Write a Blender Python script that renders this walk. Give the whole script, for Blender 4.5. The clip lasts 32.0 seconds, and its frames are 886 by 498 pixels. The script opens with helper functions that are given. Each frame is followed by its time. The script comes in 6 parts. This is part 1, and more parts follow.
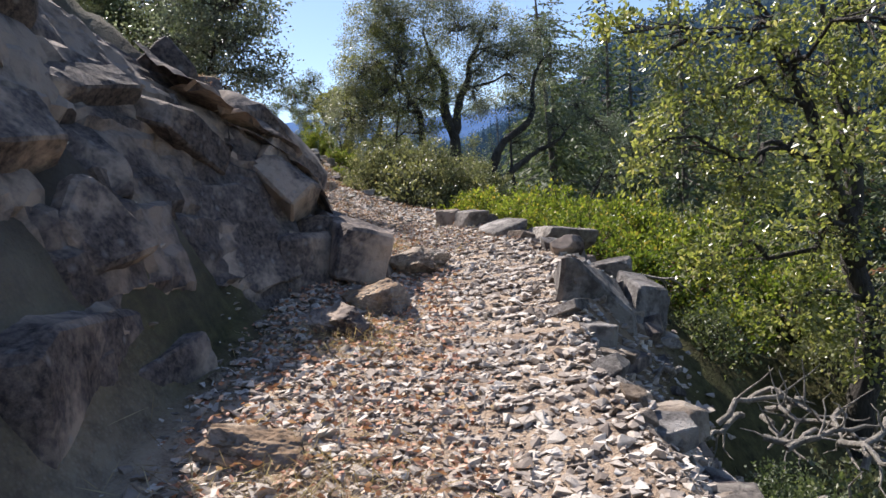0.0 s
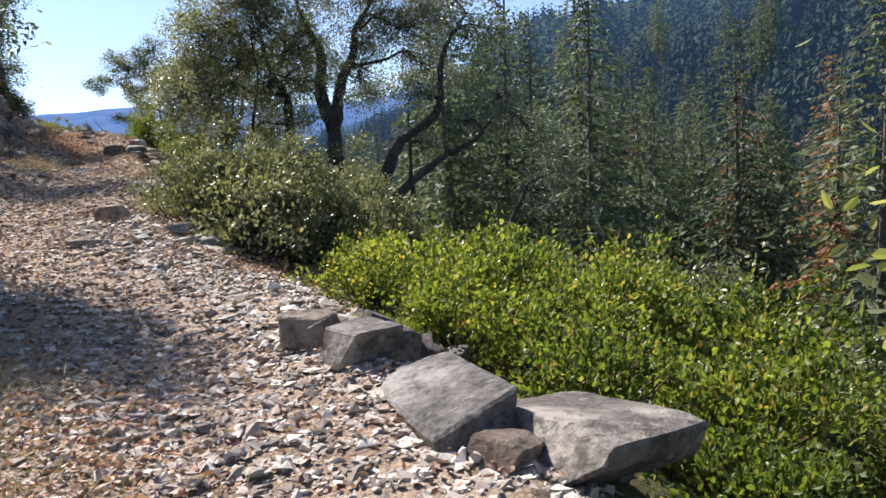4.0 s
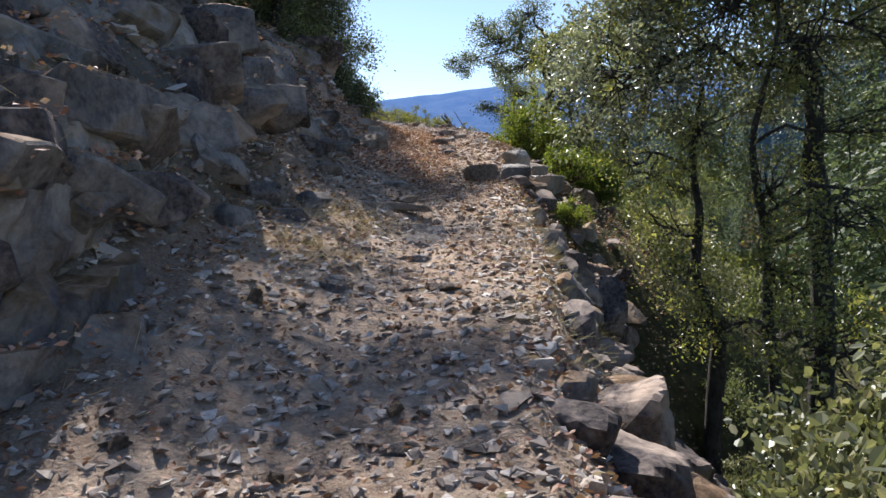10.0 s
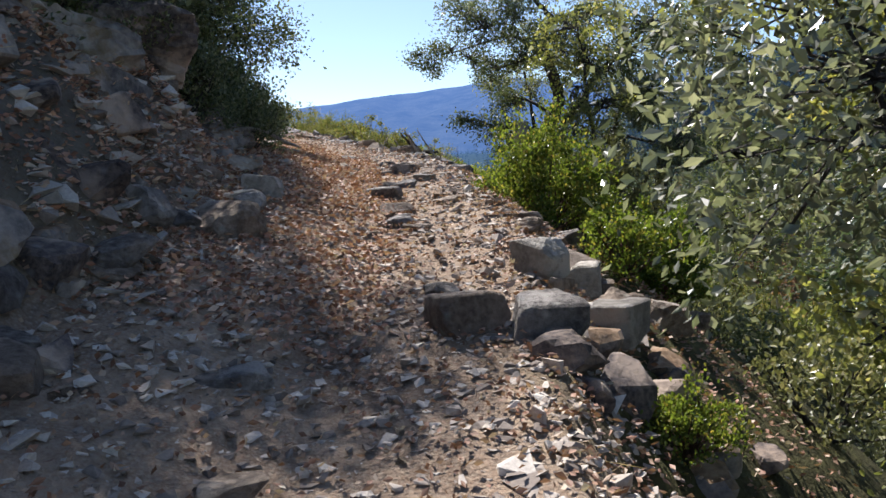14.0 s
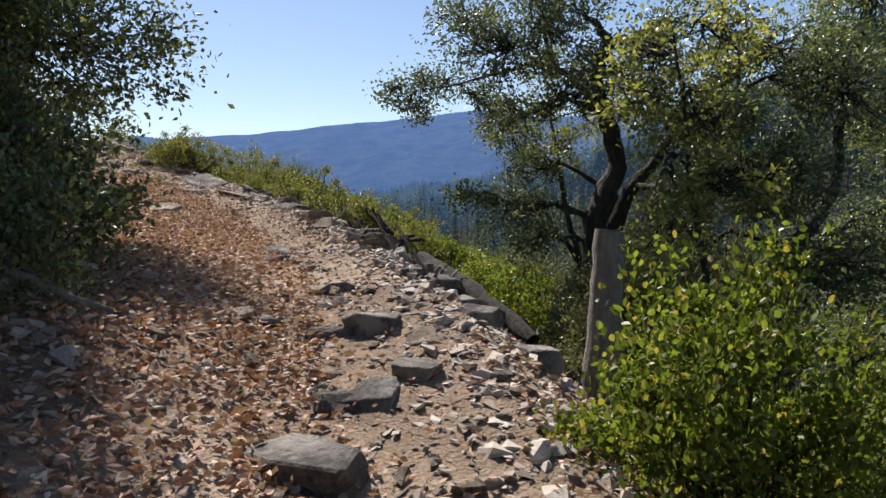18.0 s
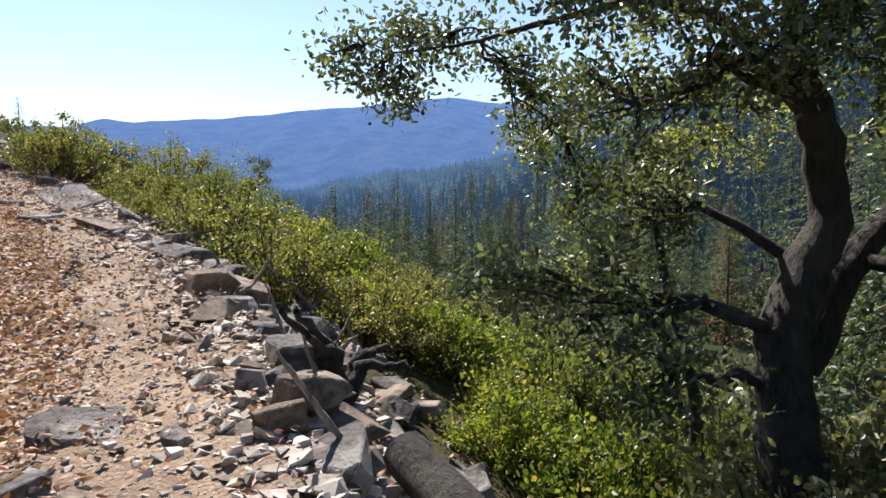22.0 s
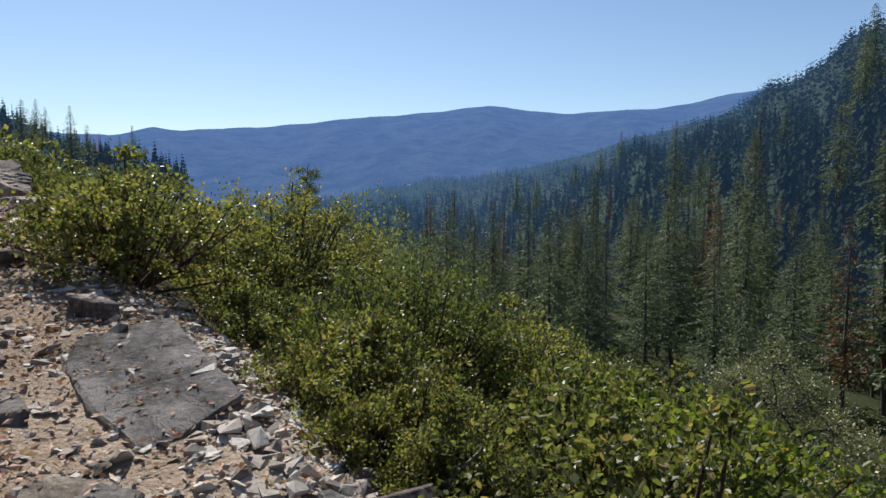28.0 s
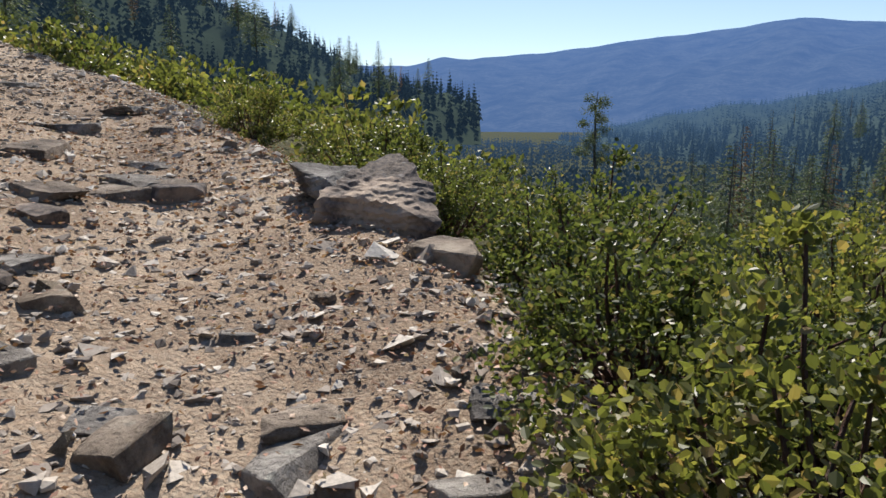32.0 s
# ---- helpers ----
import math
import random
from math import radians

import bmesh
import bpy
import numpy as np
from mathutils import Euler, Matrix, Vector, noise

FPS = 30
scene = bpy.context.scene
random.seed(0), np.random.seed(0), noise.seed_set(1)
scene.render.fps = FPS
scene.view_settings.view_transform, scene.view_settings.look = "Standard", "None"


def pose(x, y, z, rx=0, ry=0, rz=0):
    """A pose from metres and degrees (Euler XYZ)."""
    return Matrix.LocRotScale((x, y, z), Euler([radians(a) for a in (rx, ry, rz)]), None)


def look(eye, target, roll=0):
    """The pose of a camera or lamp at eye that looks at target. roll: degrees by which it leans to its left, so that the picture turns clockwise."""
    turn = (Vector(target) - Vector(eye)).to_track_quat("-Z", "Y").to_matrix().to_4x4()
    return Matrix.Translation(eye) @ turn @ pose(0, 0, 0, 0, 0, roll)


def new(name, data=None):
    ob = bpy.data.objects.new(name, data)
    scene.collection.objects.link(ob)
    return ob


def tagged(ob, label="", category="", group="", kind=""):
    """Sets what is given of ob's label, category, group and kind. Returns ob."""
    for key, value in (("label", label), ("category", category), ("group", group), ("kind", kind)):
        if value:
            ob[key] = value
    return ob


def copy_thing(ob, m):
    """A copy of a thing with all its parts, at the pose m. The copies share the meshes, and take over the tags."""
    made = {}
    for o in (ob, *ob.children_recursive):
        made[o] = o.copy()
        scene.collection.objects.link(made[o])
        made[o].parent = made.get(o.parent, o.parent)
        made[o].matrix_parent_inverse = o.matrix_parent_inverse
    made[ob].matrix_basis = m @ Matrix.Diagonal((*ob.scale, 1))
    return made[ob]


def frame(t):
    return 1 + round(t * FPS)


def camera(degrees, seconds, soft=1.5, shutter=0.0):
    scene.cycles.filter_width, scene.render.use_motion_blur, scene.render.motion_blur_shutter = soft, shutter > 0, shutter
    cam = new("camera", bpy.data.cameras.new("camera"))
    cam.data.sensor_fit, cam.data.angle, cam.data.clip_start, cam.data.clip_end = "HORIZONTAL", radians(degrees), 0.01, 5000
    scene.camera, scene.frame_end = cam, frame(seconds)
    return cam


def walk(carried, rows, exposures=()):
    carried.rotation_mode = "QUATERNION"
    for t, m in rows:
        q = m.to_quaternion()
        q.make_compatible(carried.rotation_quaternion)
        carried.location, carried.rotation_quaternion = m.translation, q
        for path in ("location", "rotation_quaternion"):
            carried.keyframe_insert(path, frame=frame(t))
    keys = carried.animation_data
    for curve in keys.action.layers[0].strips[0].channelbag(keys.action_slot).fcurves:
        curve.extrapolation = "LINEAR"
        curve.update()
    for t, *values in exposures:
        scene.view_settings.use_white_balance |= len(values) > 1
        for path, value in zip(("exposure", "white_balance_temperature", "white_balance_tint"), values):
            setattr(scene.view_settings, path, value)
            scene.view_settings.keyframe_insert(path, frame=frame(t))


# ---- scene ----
import itertools

cam = camera(65.0, 32.0)
PATH = [
    (0, (-0.062, -0.001, 1.412), (-0.042, 1.994, 1.267), -4.7),
    (0.5, (-0.037, 0.626, 1.508), (0.054, 2.614, 1.314), -4.8),
    (1, (-0.111, 1.292, 1.583), (0.046, 3.276, 1.384), -4.3),
    (1.5, (-0.079, 1.904, 1.672), (0.114, 3.886, 1.486), -5.2),
    (2, (0.06, 2.607, 1.759), (0.309, 4.582, 1.563), -5.0),
    (2.5, (0.032, 3.369, 1.824), (0.328, 5.336, 1.614), -3.7),
    (3, (0.133, 4.051, 1.851), (0.455, 6.014, 1.647), -3.7),
    (3.5, (0.171, 4.798, 1.929), (0.526, 6.756, 1.731), -3.3),
    (5.5, (0.521, 7.751, 2.283), (0.759, 9.729, 2.102), -2.5),
    (6, (0.375, 8.561, 2.366), (0.383, 10.554, 2.199), -1.6),
    (6.5, (0.13, 9.327, 2.503), (-0.12, 11.305, 2.348), -1.8),
    (7, (-0.132, 10.116, 2.572), (-0.468, 12.081, 2.413), -1.6),
    (7.5, (-0.518, 10.791, 2.61), (-0.973, 12.733, 2.465), -1.0),
    (8, (-0.823, 11.37, 2.794), (-1.355, 13.292, 2.652), -1.4),
    (8.5, (-1.163, 11.997, 2.927), (-1.718, 13.913, 2.777), -1.5),
    (9, (-1.515, 12.575, 3.0), (-2.081, 14.485, 2.827), -1.7),
    (9.5, (-1.796, 13.161, 3.078), (-2.365, 15.068, 2.879), -1.7),
    (10, (-2.04, 13.889, 3.195), (-2.619, 15.791, 2.977), -1.8),
    (10.5, (-2.407, 14.588, 3.28), (-2.984, 16.489, 3.051), -1.7),
    (11, (-2.632, 15.3, 3.329), (-3.201, 17.203, 3.095), -1.9),
    (11.5, (-2.823, 15.949, 3.409), (-3.368, 17.859, 3.172), -1.5),
    (12, (-3.029, 16.662, 3.571), (-3.547, 18.58, 3.347), -1.2),
    (12.5, (-3.163, 17.421, 3.657), (-3.657, 19.347, 3.44), -0.7),
    (13, (-3.331, 18.319, 3.763), (-3.827, 20.244, 3.541), -1.8),
    (13.5, (-3.376, 19.013, 3.913), (-3.887, 20.934, 3.691), -2.9),
    (15.5, (-4.063, 21.394, 4.191), (-4.59, 23.309, 3.96), 0.2),
    (16, (-4.317, 21.958, 4.346), (-4.847, 23.875, 4.137), -0.6),
    (16.5, (-4.55, 22.593, 4.39), (-5.074, 24.514, 4.207), -0.6),
    (17, (-4.823, 23.227, 4.497), (-5.335, 25.153, 4.327), -0.5),
    (17.5, (-4.913, 23.759, 4.667), (-5.407, 25.692, 4.522), -0.9),
    (18, (-4.979, 24.345, 4.846), (-5.385, 26.298, 4.703), -0.6),
    (18.5, (-5.141, 24.932, 4.922), (-5.5, 26.894, 4.778), -0.7),
    (19, (-5.177, 25.46, 4.976), (-5.516, 27.426, 4.826), -0.8),
    (19.5, (-5.296, 26.058, 5.051), (-5.616, 28.025, 4.885), 0.2),
    (20, (-5.443, 26.633, 5.2), (-5.765, 28.597, 5.009), -0.2),
    (20.5, (-5.567, 27.177, 5.223), (-5.888, 29.141, 5.026), -0.2),
    (21, (-5.694, 27.67, 5.277), (-6.012, 29.633, 5.072), -0.0),
    (21.5, (-5.905, 28.159, 5.39), (-6.226, 30.122, 5.178), 0.0),
    (22, (-6.073, 28.706, 5.384), (-6.402, 30.67, 5.204), -0.1),
    (22.5, (-6.283, 29.189, 5.478), (-6.615, 31.156, 5.329), 0.0),
    (23, (-6.65, 29.739, 5.578), (-6.996, 31.703, 5.437), 0.1),
    (23.5, (-6.933, 30.166, 5.664), (-7.303, 32.127, 5.538), -0.5),
    (24, (-7.253, 30.661, 5.76), (-7.634, 32.619, 5.615), -0.4),
    (24.5, (-7.598, 31.084, 5.752), (-7.986, 33.04, 5.599), -0.0),
    (26.5, (-8.772, 32.533, 5.953), (-9.194, 34.481, 5.79), 0.0),
    (27, (-9.183, 33.004, 6.072), (-9.609, 34.951, 5.902), 0.0),
    (27.5, (-9.685, 33.45, 6.141), (-10.116, 35.396, 5.972), 0.6),
    (28, (-10.157, 33.83, 6.185), (-10.595, 35.775, 6.028), 0.2),
    (28.5, (-10.672, 34.223, 6.301), (-11.119, 36.166, 6.145), 0.3),
    (29, (-11.144, 34.42, 6.436), (-11.704, 36.334, 6.286), 0.4),
    (29.5, (-11.561, 34.775, 6.443), (-12.262, 36.642, 6.291), -0.0),
    (30, (-11.994, 35.204, 6.532), (-12.836, 37.011, 6.366), -0.0),
    (30.5, (-12.597, 35.574, 6.6), (-13.552, 37.322, 6.418), 0.0),
    (31, (-12.922, 35.933, 6.733), (-13.983, 37.605, 6.452), -2.1),
    (31.5, (-13.291, 36.42, 6.783), (-14.397, 38.048, 6.426), -1.7),
    (32, (-13.735, 36.719, 6.84), (-14.868, 38.327, 6.476), -0.0),
]
walk(cam, [(t, look(eye, target, roll)) for t, eye, target, roll in PATH], [(0, 0.95, 6200, 15), (3.5, 1.0, 6200, 15), (5.5, 1.45, 6000, 15), (6.5, 1.4, 6000, 15), (7, 1.25, 5950, 15), (9, 1.0, 6050, 15), (10, 0.95, 6000, 14), (12, 0.95, 5950, 14), (13, 0.9, 6000, 14), (16, 0.7, 6250, 14), (17, 0.45, 6400, 13), (19, 0.5, 6400, 13), (21, 0.6, 6450, 14), (22, 0.96, 6250, 14), (23, 0.42, 6300, 11), (24, 0.34, 6050, 9), (30, 0.28, 6200, 9), (32, 0.45, 6350, 10)])

# ---- light ----
SUN_AZ, SUN_EL = 36.0, 49.0      # degrees to the left of +y, degrees up
world = bpy.data.worlds.new("sky")
scene.world = world
world.use_nodes = True
wn = world.node_tree.nodes
sky = wn.new("ShaderNodeTexSky")
sky.sky_type = "NISHITA"
sky.sun_disc = False
sky.sun_elevation = radians(SUN_EL)
sky.sun_rotation = radians(-SUN_AZ)
sky.altitude = 900.0
sky.air_density, sky.dust_density, sky.ozone_density = 1.0, 0.7, 1.6
wn["Background"].inputs["Strength"].default_value = 0.09
world.node_tree.links.new(sky.outputs[0], wn["Background"].inputs["Color"])

sun_data = bpy.data.lights.new("sun", "SUN")
sun_data.energy, sun_data.angle, sun_data.color = 5.0, radians(0.6), (1.0, 0.93, 0.82)
sun = new("sun", sun_data)
ce = math.cos(radians(SUN_EL))
SUN_DIR = Vector((-math.sin(radians(SUN_AZ)) * ce, math.cos(radians(SUN_AZ)) * ce, math.sin(radians(SUN_EL))))
sun.matrix_world = look(SUN_DIR * 60, (0, 0, 0))


# ---- materials ----
def nodes_of(name):
    m = bpy.data.materials.new(name)
    m.use_nodes = True
    t = m.node_tree
    return m, t, t.nodes, t.links, t.nodes["Principled BSDF"]


def tex(n, l, kind, scale, vec=None, detail=6.0, rough=0.6):
    node = n.new("ShaderNodeTexNoise" if kind == "noise" else "ShaderNodeTexVoronoi")
    node.inputs["Scale"].default_value = scale
    if kind == "noise":
        node.inputs["Detail"].default_value = detail
        node.inputs["Roughness"].default_value = rough
    if vec is not None:
        l.new(vec, node.inputs["Vector"])
    return node


def ramp(n, l, fac, stops):
    r = n.new("ShaderNodeValToRGB")
    el = r.color_ramp.elements
    while len(el) < len(stops):
        el.new(0.5)
    for e, (p, c) in zip(el, stops):
        e.position, e.color = p, (*c, 1.0)
    l.new(fac, r.inputs["Fac"])
    return r.outputs["Color"]


def mix(n, l, fac, a, b, how="MIX"):
    m = n.new("ShaderNodeMix")
    m.data_type, m.blend_type = "RGBA", how
    if isinstance(fac, float):
        m.inputs["Factor"].default_value = fac
    else:
        l.new(fac, m.inputs["Factor"])
    for s, v in ((6, a), (7, b)):
        if isinstance(v, tuple):
            m.inputs[s].default_value = (*v, 1.0)
        else:
            l.new(v, m.inputs[s])
    return m.outputs[2]


def bump(n, l, p, height, strength, distance):
    b = n.new("ShaderNodeBump")
    b.inputs["Strength"].default_value = strength
    b.inputs["Distance"].default_value = distance
    l.new(height, b.inputs["Height"])
    l.new(b.outputs["Normal"], p.inputs["Normal"])


def rock_material(name, dark, mid, light, lichen=(0.30, 0.31, 0.27), moss=0.0, broad=0.0, relief=0.12, specks=0.75):
    m, t, n, l, p = nodes_of(name)
    pos = n.new("ShaderNodeTexCoord").outputs["Object"]
    info = n.new("ShaderNodeObjectInfo")
    off = n.new("ShaderNodeVectorMath")
    off.operation = "ADD"
    l.new(pos, off.inputs[0])
    l.new(info.outputs["Random"], off.inputs[1])
    big = tex(n, l, "noise", 1.6, off.outputs[0], 8, 0.65)
    c = ramp(n, l, big.outputs["Fac"], [(0.38, dark), (0.48, mid), (0.58, light)])
    if broad:
        patch = tex(n, l, "noise", 0.9, off.outputs[0], 3, 0.5)
        c = mix(n, l, ramp(n, l, patch.outputs["Fac"], [(0.56, (0, 0, 0)), (0.60, (broad, broad, broad))]), c, light)
    fine = tex(n, l, "noise", 26.0, off.outputs[0], 6, 0.7)
    c = mix(n, l, ramp(n, l, fine.outputs["Fac"], [(0.38, (0, 0, 0)), (0.62, (0.35, 0.35, 0.35))]), c, light)
    spot = tex(n, l, "noise", 7.5, off.outputs[0], 5, 0.65)
    c = mix(n, l, ramp(n, l, spot.outputs["Fac"], [(0.36, (specks, specks, specks)), (0.5, (0, 0, 0))]), c, dark)
    vo = tex(n, l, "voronoi", 7.0, off.outputs[0])
    lich = ramp(n, l, vo.outputs["Distance"], [(0.05, (0.6, 0.6, 0.6)), (0.22, (0, 0, 0))])
    c = mix(n, l, lich, c, lichen)
    tone = ramp(n, l, info.outputs["Random"], [(0.0, (0.72, 0.70, 0.70)), (0.5, (1, 1, 1)), (1.0, (1.22, 1.16, 1.08))])
    c = mix(n, l, 1.0, c, tone, "MULTIPLY")
    if moss:
        mo = tex(n, l, "noise", 2.3, off.outputs[0], 5, 0.6)
        c = mix(n, l, ramp(n, l, mo.outputs["Fac"], [(0.60 - moss * 0.1, (0, 0, 0)), (0.68, (0.85, 0.85, 0.85))]), c, (0.17, 0.105, 0.025))
        lie = n.new("ShaderNodeSeparateXYZ")
        l.new(n.new("ShaderNodeNewGeometry").outputs["Normal"], lie.inputs[0])
        thatch = ramp(n, l, spot.outputs["Fac"], [(0.35, (0.10, 0.06, 0.03)), (0.5, (0.26, 0.16, 0.085)), (0.65, (0.40, 0.30, 0.20))])
        c = mix(n, l, ramp(n, l, lie.outputs["Z"], [(0.55, (0, 0, 0)), (0.8, (0.8, 0.8, 0.8))]), c, thatch)
    l.new(c, p.inputs["Base Color"])
    p.inputs["Roughness"].default_value = 0.85
    p.inputs["Specular IOR Level"].default_value = 0.2
    h = mix(n, l, 0.45, big.outputs["Color"], fine.outputs["Color"])
    bump(n, l, p, h, 1.0, relief)
    return m


ROCK = rock_material("grey_rock", (0.075, 0.068, 0.065), (0.185, 0.17, 0.158), (0.37, 0.345, 0.32), (0.40, 0.40, 0.36))
ROCK_TAN = rock_material("tan_rock", (0.11, 0.085, 0.066), (0.25, 0.20, 0.158), (0.42, 0.355, 0.29))
# Own dark brown and tan, deepened to put the outcrop's shade in.
ROCK_DARK = rock_material("dark_shaded_rock", (0.03, 0.026, 0.029), (0.078, 0.068, 0.07), (0.36, 0.29, 0.235), (0.26, 0.25, 0.25), broad=0.75, relief=0.035, specks=0.3)
ROCK_MOSS = rock_material("mossy_rock", (0.08, 0.074, 0.075), (0.20, 0.185, 0.175), (0.40, 0.355, 0.305), moss=0.6, broad=0.5, relief=0.045, specks=0.4)
ROCK_PALE = rock_material("pale_rock", (0.20, 0.185, 0.16), (0.36, 0.335, 0.29), (0.55, 0.52, 0.47))
STONE = rock_material("trail_stone", (0.20, 0.165, 0.125), (0.33, 0.275, 0.21), (0.46, 0.40, 0.32))


def ground_material():
    m, t, n, l, p = nodes_of("ground_soil")
    pos = n.new("ShaderNodeTexCoord").outputs["Object"]
    mask = n.new("ShaderNodeAttribute")
    mask.attribute_name = "cover"
    sep = n.new("ShaderNodeSeparateColor")
    l.new(mask.outputs["Color"], sep.inputs[0])
    big = tex(n, l, "noise", 0.9, pos, 6, 0.6)
    mid = tex(n, l, "noise", 7.0, pos, 6, 0.7)
    fine = tex(n, l, "noise", 55.0, pos, 4, 0.7)
    soil = ramp(n, l, big.outputs["Fac"], [(0.34, (0.20, 0.14, 0.10)), (0.5, (0.38, 0.28, 0.20)), (0.64, (0.49, 0.385, 0.29))])
    soil = mix(n, l, ramp(n, l, mid.outputs["Fac"], [(0.35, (0.7, 0.7, 0.7)), (0.55, (0, 0, 0))]), soil, (0.19, 0.135, 0.10))
    soil = mix(n, l, ramp(n, l, fine.outputs["Fac"], [(0.45, (0, 0, 0)), (0.7, (0.5, 0.5, 0.5))]), soil, (0.46, 0.385, 0.30))
    litter = ramp(n, l, mid.outputs["Fac"], [(0.3, (0.11, 0.07, 0.05)), (0.5, (0.24, 0.155, 0.11)), (0.7, (0.35, 0.25, 0.185))])
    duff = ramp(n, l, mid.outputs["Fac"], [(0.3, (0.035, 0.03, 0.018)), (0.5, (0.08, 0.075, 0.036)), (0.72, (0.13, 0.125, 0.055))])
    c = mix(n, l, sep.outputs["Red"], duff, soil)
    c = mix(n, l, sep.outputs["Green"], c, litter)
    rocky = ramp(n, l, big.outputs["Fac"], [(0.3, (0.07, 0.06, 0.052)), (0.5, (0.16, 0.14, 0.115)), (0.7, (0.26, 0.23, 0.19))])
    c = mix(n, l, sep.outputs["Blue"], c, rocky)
    wild = ramp(n, l, mid.outputs["Fac"], [(0.3, (0.018, 0.022, 0.011)), (0.7, (0.05, 0.06, 0.026))])
    c = mix(n, l, mask.outputs["Alpha"], wild, c)
    p.inputs["Roughness"].default_value = 0.95
    p.inputs["Specular IOR Level"].default_value = 0.08
    peb = tex(n, l, "voronoi", 38.0, pos)
    c2 = mix(n, l, ramp(n, l, peb.outputs["Distance"], [(0.12, (0.45, 0.45, 0.45)), (0.5, (0, 0, 0))]), c, (0.42, 0.36, 0.28))
    l.new(mix(n, l, sep.outputs["Red"], c, c2), p.inputs["Base Color"])
    bump(n, l, p, mix(n, l, 0.5, mix(n, l, 0.4, mid.outputs["Color"], peb.outputs["Distance"]), fine.outputs["Color"]), 1.0, 0.06)
    return m


GROUND = ground_material()


def leaf_material(name, stops, glow=0.35, gloss=0.28, rough=0.38, through_tint=(1.35, 1.4, 0.75)):
    m, t, n, l, p = nodes_of(name)
    geo = n.new("ShaderNodeNewGeometry")
    c = ramp(n, l, geo.outputs["Random Per Island"], stops)
    info = n.new("ShaderNodeObjectInfo")
    tone = ramp(n, l, info.outputs["Random"], [(0.0, (0.66, 0.74, 0.68)), (0.5, (1.0, 1.0, 0.95)), (1.0, (1.25, 1.18, 1.0))])
    c = mix(n, l, 1.0, c, tone, "MULTIPLY")
    l.new(c, p.inputs["Base Color"])
    p.inputs["Roughness"].default_value = rough
    p.inputs["Specular IOR Level"].default_value = gloss
    tr = n.new("ShaderNodeBsdfTranslucent")
    l.new(mix(n, l, 1.0, c, through_tint, "MULTIPLY"), tr.inputs["Color"])
    ms = n.new("ShaderNodeMixShader")
    ms.inputs[0].default_value = glow
    out = n["Material Output"]
    l.new(p.outputs[0], ms.inputs[1])
    l.new(tr.outputs[0], ms.inputs[2])
    l.new(ms.outputs[0], out.inputs["Surface"])
    return m


OAK_LEAF = leaf_material("oak_leaf", [(0.0, (0.085, 0.10, 0.068)), (0.5, (0.18, 0.195, 0.14)), (0.85, (0.27, 0.28, 0.215)), (1.0, (0.40, 0.39, 0.33))], 0.36, 0.8, 0.36, (1.2, 1.28, 0.85))
# Lit copy of the oak leaf: sunlight is put into the brighter, yellower colour.
OAK_LIT = leaf_material("oak_leaf_yellowish_sunlit", [(0.0, (0.10, 0.115, 0.045)), (0.5, (0.20, 0.22, 0.082)), (0.85, (0.30, 0.30, 0.12)), (1.0, (0.42, 0.37, 0.20))], 0.5, 0.9, 0.32)
# Shaded copy of the oak leaf: shade is put into the darker colour.
OAK_SHADED = leaf_material("dark_shaded_oak_leaf", [(0.0, (0.05, 0.068, 0.036)), (0.5, (0.115, 0.135, 0.072)), (0.85, (0.18, 0.20, 0.11)), (1.0, (0.32, 0.31, 0.22))], 0.34, 0.45, 0.4, (1.25, 1.35, 0.7))
SCRUB_LEAF = leaf_material("scrub_oak_leaf", [(0.0, (0.09, 0.10, 0.055)), (0.5, (0.18, 0.19, 0.10)), (0.85, (0.26, 0.26, 0.14)), (1.0, (0.36, 0.32, 0.2))], 0.34, 0.6, 0.4, (1.2, 1.22, 0.75))
MANZ_LEAF = leaf_material("manzanita_leaf", [(0.0, (0.065, 0.092, 0.024)), (0.5, (0.135, 0.175, 0.042)), (0.85, (0.23, 0.26, 0.065)), (1.0, (0.34, 0.25, 0.09))], 0.5, 0.4, 0.42, (1.35, 1.4, 0.6))
MANZ_DULL = leaf_material("manzanita_leaf_dull", [(0.0, (0.058, 0.07, 0.028)), (0.5, (0.132, 0.147, 0.052)), (0.85, (0.21, 0.21, 0.078)), (1.0, (0.28, 0.20, 0.11))], 0.48, 0.4, 0.42)
PALE_LEAF = leaf_material("pale_shiny_leaf", [(0.0, (0.12, 0.14, 0.06)), (0.5, (0.20, 0.22, 0.10)), (1.0, (0.36, 0.36, 0.24))], 0.3, 0.9, 0.25)
NEEDLE = leaf_material("conifer_needle", [(0.0, (0.072, 0.092, 0.06)), (0.5, (0.115, 0.142, 0.09)), (1.0, (0.17, 0.192, 0.122))], 0.30, 0.2, 0.55, (1.2, 1.3, 0.8))
NEEDLE_RED = leaf_material("dead_needle", [(0.0, (0.12, 0.06, 0.035)), (0.5, (0.20, 0.105, 0.065)), (1.0, (0.28, 0.17, 0.11))], 0.3, 0.2, 0.6)
DRY_LEAF = leaf_material("fallen_leaf", [(0.0, (0.17, 0.08, 0.055)), (0.4, (0.40, 0.205, 0.145)), (0.75, (0.58, 0.36, 0.27)), (1.0, (0.68, 0.53, 0.44))], 0.12, 0.3, 0.6)
STRAW = leaf_material("dry_grass", [(0.0, (0.22, 0.15, 0.09)), (0.5, (0.38, 0.29, 0.19)), (1.0, (0.54, 0.46, 0.33))], 0.25, 0.25, 0.6)


